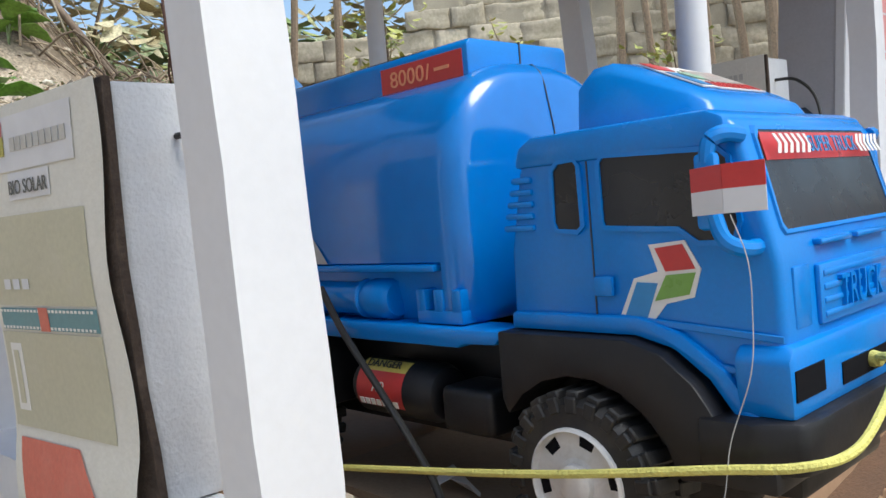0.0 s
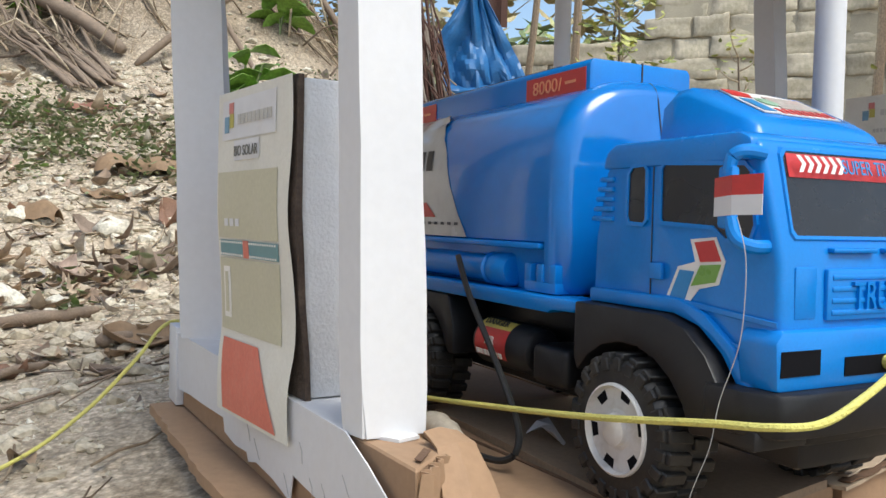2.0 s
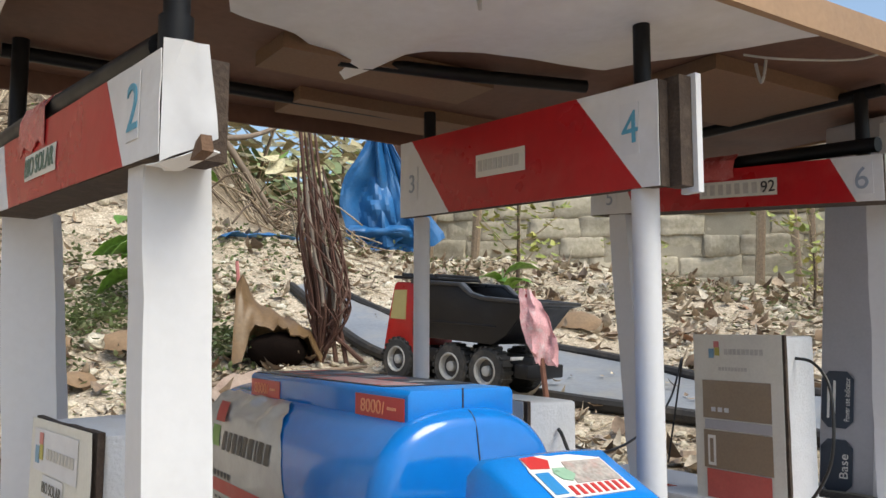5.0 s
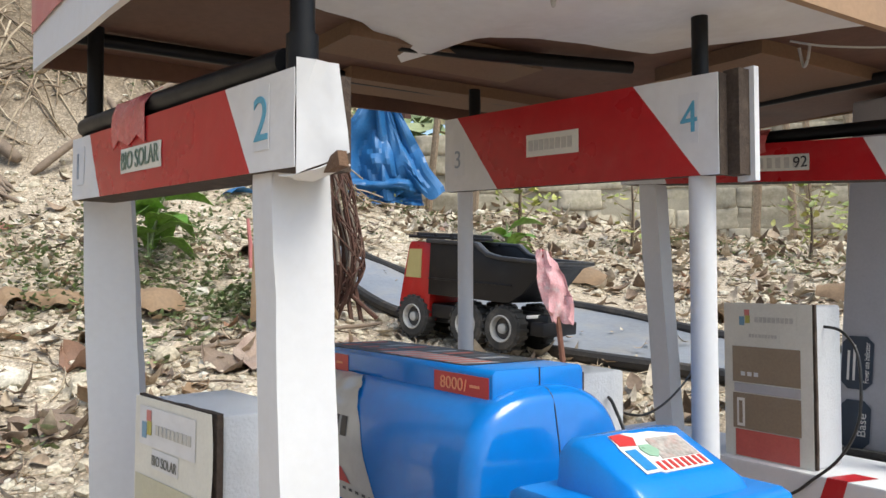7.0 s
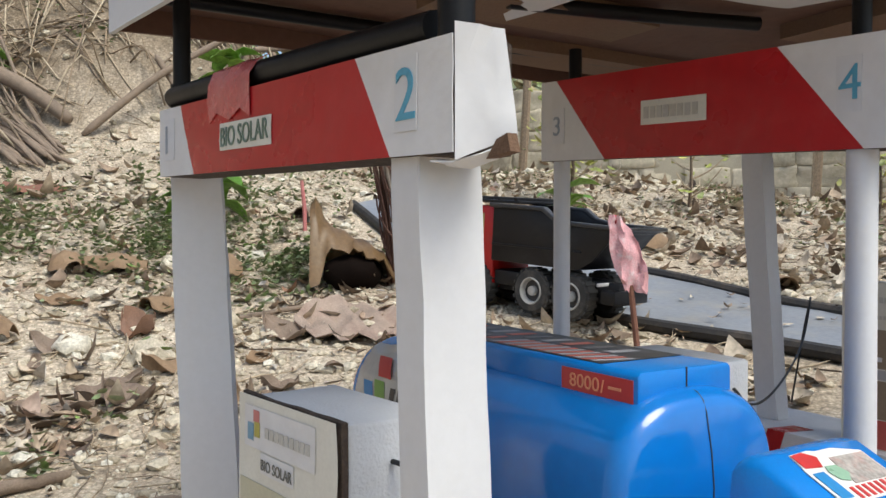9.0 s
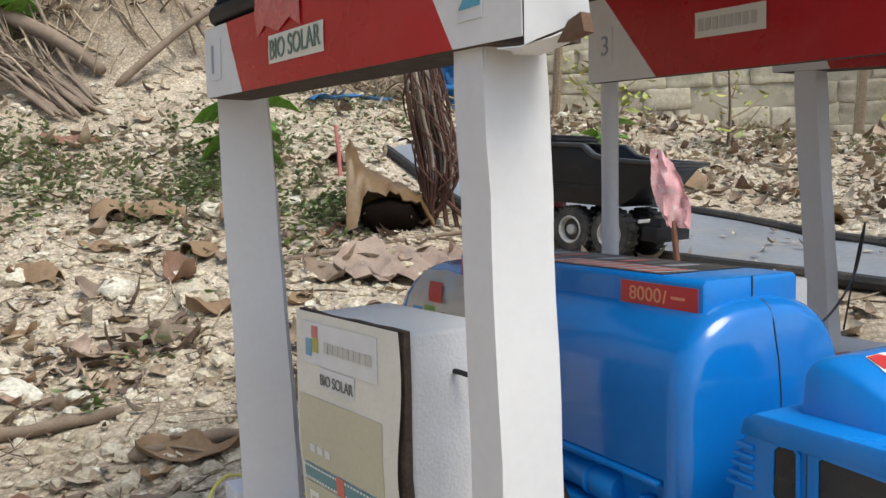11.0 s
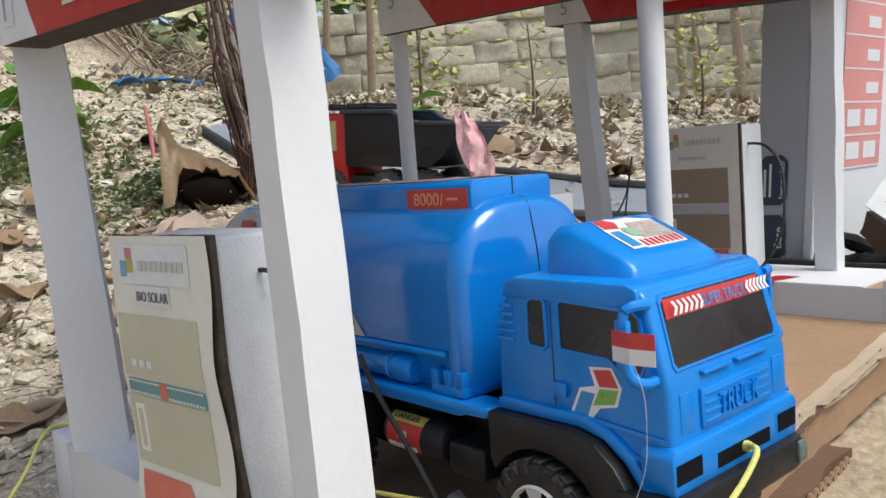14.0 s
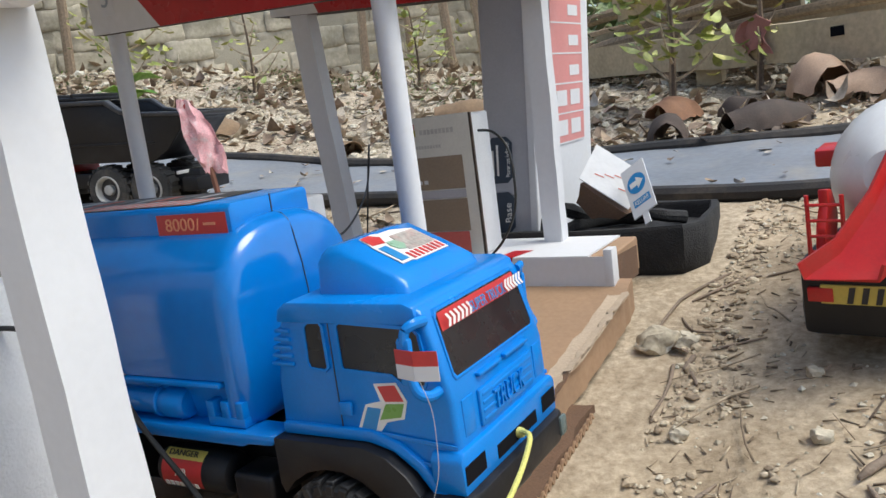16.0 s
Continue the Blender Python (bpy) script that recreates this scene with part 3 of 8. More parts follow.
# running boards, pipes and steps on both sides
for side in (0, 1):
    sides = (lambda b: mirror_y(b)) if side else (lambda b: b)
    board = prism([(-0.56, 0.135), (-0.082, 0.135), (-0.076, 0.138), (-0.046, 0.139), (-0.042, 0.143), (-0.042, 0.149), (-0.56, 0.15)], "y", -0.004, 0.03, 0.0025)
    part("running_board", sides(board), BLUE, truck)
    pipe = lathe([(0.010, -0.43), (0.0135, -0.427), (0.0135, -0.2), (0.016, -0.199), (0.016, -0.196), (0.0135, -0.195), (0.0135, -0.188), (0.016, -0.187), (0.016, -0.165), (0.013, -0.16)], (0, 0.014, 0.1655), "x", 20)
    part("side_pipe", sides(pipe), BLUE, truck)
    bm = box(-0.128, -0.081, 0.003, 0.018, 0.15, 0.1595, 0.001)
    for k in range(3):
        box(-0.128 + k * 0.0185, -0.1185 + k * 0.0185, 0.003, 0.018, 0.158, 0.1745, 0.001, bm=bm)
    part("bracket", sides(bm), BLUE, truck)
    arch = [(-0.041, 0.1495), (0.056, 0.1495), (0.078, 0.143), (0.097, 0.128), (0.111, 0.108), (0.122, 0.09), (0.14, 0.088), (0.14, 0.076), (0.098, 0.076)]
    for i in range(9):
        a = radians(14 + i * 16.5)
        arch.append((0.02 + math.cos(a) * 0.068, 0.058 + math.sin(a) * 0.067))
    arch += [(-0.041, 0.106)]
    part("fender", sides(prism(arch, "y", -0.006, 0.04, 0.002)), BLACK, truck, "matt black front fender")
    rear = [(-0.42, 0.134), (-0.26, 0.134), (-0.248, 0.105), (-0.246, 0.075), (-0.256, 0.075)]
    for i in range(11):
        a = radians(20 + i * 14)
        rear.append((-0.325 + math.cos(a) * 0.066, 0.058 + math.sin(a) * 0.064))
    rear += [(-0.4, 0.075), (-0.42, 0.1)]
    part("rear_fender", sides(prism(rear, "y", -0.004, 0.04, 0.002)), BLACK, truck)
    trim = [(-0.036, 0.15), (0.057, 0.15), (0.081, 0.144), (0.101, 0.129), (0.116, 0.109), (0.126, 0.092), (0.138, 0.092), (0.128, 0.113), (0.111, 0.134), (0.086, 0.153), (0.06, 0.161), (-0.036, 0.161)]
    part("arch_trim", sides(prism(trim, "y", 0.004, 0.03, 0.0025)), BLUE, truck)
    air = lathe([(0.012, -0.213), (0.019, -0.21), (0.0225, -0.203), (0.0225, -0.125), (0.019, -0.117), (0.012, -0.114)], (0, 0.018, 0.0955), "x", 24)
    tankm = part("air_tank", sides(air), BLACK, truck)
    if not side:
        for a0, a1, mat, lab in ((-30, 42, DECALRED, "red warning label"), (42, 72, DECALYELLOW, "yellow danger label")):
            rings = []
            for i in range(9):
                a = radians(a0 + (a1 - a0) * i / 8)
                rings.append([(x, 0.018 - math.cos(a) * 0.0229, 0.0955 + math.sin(a) * 0.0229) for x in (-0.2, -0.18, -0.16, -0.145)])
            lb = part("warning_label", loft(rings, caps=False, loop=False), mat, tankm, lab)
            if mat is DECALRED:
                part("lettering", lettering("AIR", (-0.18, -0.0055, 0.096), X, Vector((0, 0.15, 1)), 0.008, width=0.016), DECALWHITE, lb)
                for k in range(7):
                    part("text_bar", panel((-0.195 + 0.0068 * k, -0.0045, 0.0855), X, Vector((0, -0.3, 1)), rect(0, 0.005, 0, 0.005), 0.0005), DECALWHITE, lb)
            else:
                part("lettering", lettering("DANGER", (-0.193, 0.003, 0.1135), X, Vector((0, 0.9, 1)), 0.006, width=0.04), DECALINK, lb)
    part("battery_box", sides(box(-0.106, -0.056, -0.002, 0.04, 0.074, 0.107, 0.006, 3)), BLACK, truck)
part("chassis", box(-0.57, 0.13, 0.045, 0.163, 0.055, 0.14, 0.006), BLACK, truck, "black plastic chassis")
for x in (0.02, -0.325):
    part("axle", lathe([(0.008, 0.0), (0.008, 0.208)], (x, 0, AXLE), "y", 12), BLACK, truck)


def wheel(x, outer, inner):
    """A chunky tyre with lugs and a white rim; outer and inner are the y of its faces."""
    s = 1 if inner > outer else -1
    w = abs(inner - outer)
    prof = [(0.0335, 0), (0.047, 0.0), (0.0505, 0.004), (0.0515, 0.01), (0.0515, w - 0.008), (0.049, w - 0.002), (0.036, w)]
    ty = part("wheel", lathe([(r, outer + s * h) for r, h in prof], (x, 0, AXLE), "y", 40, None, False), TYRE, truck, "black lugged tyre on a white rim")
    bm = bmesh.new()
    for k in range(22):
        for row, off in ((0.001, 0.0), (w * 0.52, 0.5)):
            own = box(-0.0045, 0.0045, row, row + w * 0.46, 0.050, 0.0555, 0.001, 1)
            for v in own.verts:
                v.co.x += (v.co.y - row) * 0.12
            m4 = Matrix.Translation((x, outer, AXLE)) @ Matrix.Diagonal((1, s, 1, 1)) @ Matrix.Rotation(2 * math.pi * (k + off) / 22, 4, "Y")
            bmesh.ops.transform(own, matrix=m4, verts=own.verts)
            join(bm, own)
        own = box(-0.004, 0.004, -0.0015, 0.004, 0.042, 0.052, 0.001, 1)
        m4 = Matrix.Translation((x, outer, AXLE)) @ Matrix.Diagonal((1, s, 1, 1)) @ Matrix.Rotation(2 * math.pi * k / 22, 4, "Y")
        bmesh.ops.transform(own, matrix=m4, verts=own.verts)
        join(bm, own)
    part("tread", bm, TYRE, ty)
    rp = [(0.034, 0.002), (0.0335, -0.002), (0.0318, -0.003), (0.0308, 0.001), (0.03, 0.006), (0.021, 0.004), (0.012, 0.001), (0.0115, -0.003), (0.008, -0.005), (0.004, -0.0055)]
    rim = part("rim", lathe([(r, outer + s * h) for r, h in rp], (x, 0, AXLE), "y", 36, None, True), RIM, ty, "dusty white plastic rim", angle=28)
    for k in range(6):
        own = prism([(-0.0045, 0.0225), (0.0045, 0.0225), (0.0058, 0.0295), (-0.0058, 0.0295)], "y", 0.0018, 0.008)
        bmesh.ops.transform(own, matrix=Matrix.Translation((x, outer, AXLE)) @ Matrix.Diagonal((1, s, 1, 1)) @ Matrix.Rotation(2 * math.pi * (k + 0.3) / 6, 4, "Y"), verts=own.verts)
        part("rim_slot", own, HOLE, rim)


for x in (0.02, -0.325):
    wheel(x, -0.012, 0.034)
    wheel(x, 0.22, 0.174)

# cab
side_line = [(-0.039, 0.15), (-0.037, 0.2), (-0.026, 0.25), (-0.02, 0.262), (-0.01, 0.269), (0.108, 0.269), (0.12, 0.267), (0.128, 0.26), (0.144, 0.203), (0.147, 0.19), (0.148, 0.15), (0.148, 0.112), (0.12, 0.112), (0.105, 0.12), (0.09, 0.138), (0.06, 0.15)]
cab = part("cab", prism(side_line, "y", 0.009, 0.199, 0.007, 3), BLUE, truck, "blue plastic truck cab", angle=40)
part("lower_front", prism([(0.004, 0.112), (0.204, 0.112), (0.206, 0.142), (0.2, 0.149), (0.008, 0.149), (0.002, 0.142)], "x", 0.12, 0.1525, 0.003), BLUE, cab)
# roof edge band and pillar ribs
part("roof_band", prism([(-0.027, 0.252), (0.124, 0.252), (0.121, 0.267), (0.11, 0.271), (-0.012, 0.271), (-0.023, 0.265)], "y", 0.0065, 0.2015, 0.003), BLUE, cab)
for k in range(5):
    part("vent_rib", box(-0.039 + k * 0.0022, -0.014, 0.0065, 0.016, 0.2125 + k * 0.0075, 0.2165 + k * 0.0075, 0.0015), BLUE, cab)


def frame_ring(outline, y, width, depth, mat, name, parent, outward):
    """A raised window frame round an outline in x and z."""
    cx = sum(p[0] for p in outline) / len(outline)
    cz = sum(p[1] for p in outline) / len(outline)
    bm = bmesh.new()
    n = len(outline)
    grow = []
    for i, p in enumerate(outline):
        a, b = outline[i - 1], outline[(i + 1) % n]
        t = Vector((b[0] - a[0], b[1] - a[1])).normalized()
        nn = Vector((t.y, -t.x))
        if nn.dot(Vector((p[0] - cx, p[1] - cz))) < 0:
            nn = -nn
        grow.append((p[0] + nn.x * width, p[1] + nn.y * width))
    rings = []
    for y2, o1 in ((y + 0.003 * -outward, grow), (y + outward * depth, grow), (y + outward * depth, outline), (y + 0.003 * -outward, outline)):
        rings.append([(p[0], y2, p[1]) for p in o1])
    rings.append(rings[0])
    return part(name, loft(rings, caps=False), mat, parent)


for side in (0, 1):
    y, out = (0.009, -1) if not side else (0.199, 1)
    for outline in ([(0.003, 0.217), (0.004, 0.248), (0.008, 0.252), (0.02, 0.2525), (0.022, 0.25), (0.0225, 0.214), (0.02, 0.212), (0.005, 0.213)],
                    [(0.039, 0.216), (0.039, 0.25), (0.0415, 0.2525), (0.116, 0.249), (0.121, 0.245), (0.126, 0.212), (0.122, 0.203), (0.1, 0.203), (0.088, 0.211), (0.04, 0.2135)]):
        own = prism(outline, "y", y, y + out * 0.0008)
        w = part("side_window", own, WINDOW, cab, "dark side window")
        frame_ring(outline, y, 0.003, 0.0022, BLUE, "window_frame", w, out)
    part("door_line", box(0.0283, 0.0293, min(y, y + out * 0.0006), max(y, y + out * 0.0006), 0.16, 0.252), NAVY, cab)
    part("door_handle", box(0.03, 0.043, min(y, y + out * 0.004), max(y, y + out * 0.004), 0.172, 0.184, 0.0015), BLUE, cab)
    line = prism([(0.045, 0.158), (0.148, 0.15), (0.148, 0.154), (0.045, 0.162)], "y", y - 0.001, y + out * 0.002, 0.0008, 1)
    part("side_rib", line, BLUE, cab)
    part("side_rib", prism([(0.1, 0.134), (0.148, 0.131), (0.148, 0.135), (0.1, 0.138)], "y", y - 0.001, y + out * 0.002, 0.0008, 1), BLUE, cab)
# windscreen on the slanted front
wo, wu, wv = Vector((0.1425, 0.0, 0.2055)), Y, Vector((-0.0155, 0, 0.0555)).normalized()
out_w = [(0.027, 0), (0.181, 0), (0.184, 0.004), (0.182, 0.05), (0.178, 0.0545), (0.03, 0.0545), (0.026, 0.05), (0.024, 0.004)]
ws = part("windscreen", panel(wo, wu, wv, out_w, 0.0016), WINDOW, cab, "dark windscreen with a red striped visor sticker")
rings = []
for d, grow in ((-0.002, 0.004), (0.0022, 0.0022), (0.0022, 0.0), (0.0, 0.0), (-0.002, 0.004)):
    ring = []
    for a, b in out_w:
        ca, cb = 0.104, 0.027
        aa = a + (grow if a > ca else -grow)
        bb = b + (grow if b > cb else -grow)
        ring.append(wo + wu * aa + wv * bb + wu.cross(wv) * d)
    rings.append(ring)
part("window_frame", loft(rings, caps=False), BLUE, ws)
vis = part("visor_sticker", panel(wo + wu.cross(wv) * 0.0017, wu, wv, rect(0.029, 0.179, 0.0375, 0.053), 0.0005), DECALRED, ws, "red visor sticker with white chevrons")
for i in range(6):
    for left in (0, 1):
        a = 0.031 + i * 0.0072 if left else 0.143 + i * 0.006
        d = 0.004 if left else -0.004
        own = panel(wo + wu.cross(wv) * 0.0023, wu, wv, [(a, 0.0405), (a + 0.0035, 0.0405), (a + 0.0035 + d, 0.046), (a + 0.0035, 0.0515), (a, 0.0515), (a + d, 0.046)], 0.0003)
        part("chevron", own, DECALWHITE, vis)
part("lettering", lettering("SUPER TRUCK", wo + wu.cross(wv) * 0.0023 + wu * 0.072 + wv * 0.041, wu, wv, 0.0095, 0.0005, 0.066), DECALBLUE, vis)
# nose panel with raised word
nose = part("grille_panel", box(0.146, 0.1505, 0.05, 0.162, 0.1535, 0.186, 0.002), BLUE, cab)
for k in range(4):
    part("slat", box(0.1493, 0.1514, 0.054, 0.158, 0.157 + k * 0.0073, 0.1605 + k * 0.0073, 0.001), BLUE, nose)
part("lettering", lettering("TRUCK", (0.1505, 0.073, 0.1605), Y, Z, 0.0175, 0.0026, 0.064), BLUE, nose)
for y0, y1 in ((0.022, 0.042), (0.17, 0.19)):
    part("nose_recess", box(0.1465, 0.1485, y0, y1, 0.155, 0.187, 0.001), BLUE, cab)
part("nose_ridge", box(0.143, 0.1505, 0.055, 0.1, 0.1955, 0.199, 0.0015), BLUE, cab)
part("nose_ridge", box(0.143, 0.1505, 0.108, 0.16, 0.1955, 0.199, 0.0015), BLUE, cab)
part("nose_ridge", box(0.146, 0.1515, 0.05, 0.165, 0.138, 0.142, 0.0015), BLUE, cab)
# flat plates painted near-black for the shade in the lamp recesses
for y0, y1, z0, z1 in ((0.006, 0.042, 0.1215, 0.137), (0.066, 0.152, 0.119, 0.131), (0.168, 0.2, 0.1215, 0.137)):
    part("lamp_opening", box(0.1515, 0.1532, y0, y1, z0, z1), HOLE, cab, "near-black plate drawn for the shaded empty lamp opening")
part("bumper", prism([(0.1, -0.009), (0.135, -0.009), (0.157, 0.004), (0.16, 0.02), (0.16, 0.188), (0.157, 0.204), (0.135, 0.217), (0.1, 0.217)], "z", 0.084, 0.1125, 0.004), BLACK, truck, "scuffed black bumper")
part("under_bumper", prism([(0.085, 0.034), (0.13, 0.034), (0.142, 0.05), (0.142, 0.16), (0.13, 0.174), (0.085, 0.174)], "z", 0.073, 0.086, 0.004), BLACK, truck)
part("indicator", box(0.158, 0.1625, 0.188, 0.203, 0.09, 0.109, 0.002), material("smoky_lamp_plastic", (0.1, 0.13, 0.125), 0.25, var=0.15, bump=0.1), truck, "smoky clear indicator lamp")
# roof spoiler
spoil = []
for x, z in ((0.006, 0.305), (0.014, 0.3115), (0.0285, 0.3125), (0.05, 0.3023), (0.08, 0.288), (0.092, 0.281), (0.098, 0.271)):
    h = z - 0.266
    spoil.append([(x, YC + k, 0.266 + q * h) for k, q in ((-0.069, 0), (-0.065, 0.82), (-0.058, 0.98), (-0.03, 1), (0.03, 1), (0.058, 0.98), (0.065, 0.82), (0.069, 0))])
sp = part("roof_spoiler", loft(spoil), BLUE, truck, "blue roof spoiler with a printed sticker", angle=60)
so, su = Vector((0.0285, 0.0, 0.3128)), Vector((0.058, 0, -0.0275)).normalized()
sv = Y
stick = part("roof_sticker", panel(so, su, sv, [(0.02, 0.067), (0.053, 0.067), (0.053, 0.084), (0.055, 0.088), (0.055, 0.148), (0.012, 0.148), (0.004, 0.12), (0.004, 0.1), (0.002, 0.092), (0.003, 0.07), (0.014, 0.069)], 0.0008), DECALWHITE, sp, "white sticker with coloured marks")
lift = su.cross(sv).normalized() * 0.001
part("red_mark", panel(so + lift, su, sv, [(0.004, 0.07), (0.018, 0.07), (0.02, 0.088), (0.01, 0.094), (0.003, 0.084)], 0.0004), DECALRED, stick)
part("blue_mark", panel(so + lift, su, sv, rect(0.024, 0.05, 0.07, 0.083), 0.0004), DECALBLUE, stick)
part("green_mark", panel(so + lift * 1.3, su, sv, [(0.02, 0.09), (0.026, 0.087), (0.034, 0.09), (0.037, 0.098), (0.03, 0.106), (0.021, 0.102)], 0.0004), material("pale_green_decal", (0.26, 0.42, 0.3), 0.35, var=0.1, bump=0), stick)
part("grey_mark", panel(so + lift, su, sv, [(0.013, 0.105), (0.04, 0.1), (0.041, 0.146), (0.014, 0.146)], 0.0004), material("faded_picture_print", (0.36, 0.33, 0.3), 0.4, var=0.5, scale=90, fine=300, bump=0.02, dirt=(0.5, 0.26, 0.22), dirt_amount=0.8, dirt_scale=60), stick, "faded small picture")
for k in range(8):
    part("stripe", panel(so + lift, su, sv, rect(0.042, 0.053, 0.088 + k * 0.0075, 0.092 + k * 0.0075), 0.0004), DECALRED, stick)
# three-colour mark on the door
lo = Vector((0.0, 0.0088, 0.0))
back = part("door_sticker", panel(lo, X, Z, [(0.043, 0.155), (0.0655, 0.156), (0.0765, 0.1685), (0.0945, 0.1725), (0.1, 0.188), (0.0905, 0.2035), (0.0675, 0.2015), (0.0725, 0.1865), (0.0565, 0.1825)], 0.0006), DECALWHITE, cab, "white door sticker with red green and blue blocks")
part("blue_mark", panel(lo - Y * 0.0006, X, Z, [(0.0475, 0.157), (0.063, 0.158), (0.072, 0.18), (0.0585, 0.1805)], 0.0004), DECALBLUE, back)
part("green_mark", panel(lo - Y * 0.0006, X, Z, [(0.0695, 0.17), (0.0915, 0.174), (0.0965, 0.186), (0.0775, 0.1845)], 0.0004), DECALGREEN, back)
part("red_mark", panel(lo - Y * 0.0006, X, Z, [(0.0775, 0.1865), (0.0965, 0.188), (0.089, 0.2015), (0.0715, 0.1995)], 0.0004), DECALRED, back)
# mirrors
for side in (0, 1):
    sides = (lambda b: mirror_y(b)) if side else (lambda b: b)
    bm = tube(curve([(0.128, 0.012, 0.256), (0.126, -0.002, 0.257), (0.121, -0.008, 0.253), (0.119, -0.009, 0.243)]), 0.0045, 10)
    tube(curve([(0.136, 0.012, 0.199), (0.134, -0.003, 0.199), (0.127, -0.009, 0.204), (0.122, -0.009, 0.216)]), 0.0045, 10, bm)
    box(0.112, 0.126, -0.0125, -0.005, 0.209, 0.248, 0.003, bm=bm)
    part("mirror", sides(bm), BLUE, truck, "blue side mirror on bent arms")
# the cab narrows a little towards its far side and its front leans back
for ob in list(truck.children_recursive):
    if ob == cab or ob == sp or ob.parent in (cab, sp) or (ob.parent and ob.parent.parent in (cab, sp)) or ob.name.split(".")[0] in ("bumper", "under_bumper", "indicator", "mirror"):
        for v in ob.data.vertices:
            g = v.co + ORIGIN[truck]
            if g.y > 0.009:
                v.co.y -= 0.055 * (g.y - 0.009)
            v.co.x -= 0.006 * smooth(0.08, 0.15, g.x)
# paper flag and its thread
bm = bmesh.new()
fa, fb = Vector((0.1085, -0.0125, 0.2165)), Vector((0.129, -0.0195, 0.2175))
fd, fe = (fb - fa).normalized(), Vector((1, 0.12, 0.02)).normalized()
flag = part("paper_flag", panel(fb, fe, Z, rect(0, 0.0205, 0, 0.0118), 0.0006, panel(fa, fd, Z, rect(0, (fb - fa).length, 0, 0.0118), 0.0006)), PAPER, truck, "small folded red and white paper flag")
part("red_half", panel(fb + Z * 0.0118, fe, Z, rect(0, 0.0205, 0, 0.0118), 0.0006, panel(fa + Z * 0.0118, fd, Z, rect(0, (fb - fa).length, 0, 0.0118), 0.0006)), DECALRED, flag)
part("thread", tube(curve([(0.13, -0.016, 0.2165), (0.1375, -0.0165, 0.195), (0.138, -0.016, 0.17), (0.136, -0.0175, 0.14), (0.124, -0.019, 0.105), (0.119, -0.021, 0.075), (0.106, -0.023, 0.04), (0.108, -0.026, 0.012), (0.096, -0.028, 0.003)]), 0.0003, 5), STRING, truck)


# ---- cardboard floors of the toy station ----
def board_sheet(name, outline, z_at, thick, mat, label, category, kind="structure", cuts=14, seed=1.0, ragged=0.004):
    """A sheet of card over an outline in x and y, on a sloping height, with worn uneven edges."""
    pts = []
    for i, p in enumerate(outline):
        q = outline[(i + 1) % len(outline)]
        for k in range(cuts):
            t = k / cuts
            x, y = p[0] + (q[0] - p[0]) * t, p[1] + (q[1] - p[1]) * t
            w = ragged if k else 0
            x += w * noise.noise(Vector((x * 40, y * 40, seed)))
            y += w * noise.noise(Vector((x * 40, y * 40, seed + 5)))
            pts.append((x, y))
    bm = bmesh.new()
    lo = [bm.verts.new((x, y, z_at(x, y) - thick)) for x, y in pts]
    hi = [bm.verts.new((x, y, z_at(x, y))) for x, y in pts]
    bm.faces.new(lo[::-1])
    bm.faces.new(hi)
    for i in range(len(pts)):
        j = (i + 1) % len(pts)
        bm.faces.new((lo[i], lo[j], hi[j], hi[i]))
    bmesh.ops.triangulate(bm, faces=[f for f in bm.faces if len(f.verts) > 4])
    ob = part(name, bm, mat)
    return tagged(ob, label, category, kind=kind)


flat = lambda x, y: -0.0005
rise = lambda x, y: -0.002 + 0.24 * (y - 0.2)
floor_1 = board_sheet("floor_1", [(-0.62, -0.15), (0.074, -0.15), (0.08, -0.03), (0.086, -0.028), (0.04, 0.2), (-0.62, 0.2)], flat, 0.05, CARD, "worn brown cardboard floor of the toy station", "cardboard floor")
part("crease", tube([(-0.2, -0.008, 0.0), (-0.12, -0.001, 0.0005), (-0.05, 0.004, 0), (0.02, 0.002, 0.0005), (0.08, -0.001, 0)], 0.0016, 6), CARDDARK, None).parent = floor_1
board_sheet("floor_mat", [(-0.3, 0.006), (0.078, 0.002), (0.042, 0.19), (-0.3, 0.19)], lambda x, y: 0.0068, 0.0072, material("dusty_brown_card", (0.27, 0.195, 0.13), 0.8, var=0.2, scale=12, bump=0.25, dirt=(0.19, 0.145, 0.1), dirt_amount=0.6), "thin brown card mat under the tanker", "mat", ragged=0.001)
board_sheet("floor_2", [(-0.64, 0.205), (0.045, 0.205), (0.052, 0.4), (0.072, 0.64), (0.07, 0.7), (-0.64, 0.7)], rise, 0.05, CARD, "sloping brown cardboard floor behind the tanker", "cardboard floor", seed=4)
board_sheet("floor_strip", [(0.03, 0.2), (0.052, 0.2), (0.062, 0.42), (0.08, 0.64), (0.05, 0.64), (0.034, 0.42)], lambda x, y: rise(x, y) + 0.004, 0.003, PALECARD, "pale folded card strip along the floor edge", "card strip", ragged=0.006, seed=7)
board_sheet("base_sheet", [(-0.632, -0.243), (-0.3, -0.238), (0.05, -0.215), (0.09, -0.13), (0.09, -0.05), (-0.632, -0.05)], lambda x, y: -0.0375, 0.012, CARD, "thick corrugated card sheet under the island", "card sheet", seed=9, ragged=0.005, cuts=24)
board_sheet("base_sheet_2", [(-0.1, -0.06), (0.105, -0.06), (0.075, 0.2), (0.085, 0.45), (-0.1, 0.45)], lambda x, y: -0.04 + max(0, 0.2 * (y - 0.2)), 0.014, CARDDARK, "thick corrugated card sheet under the floor", "card sheet", seed=12, ragged=0.012)

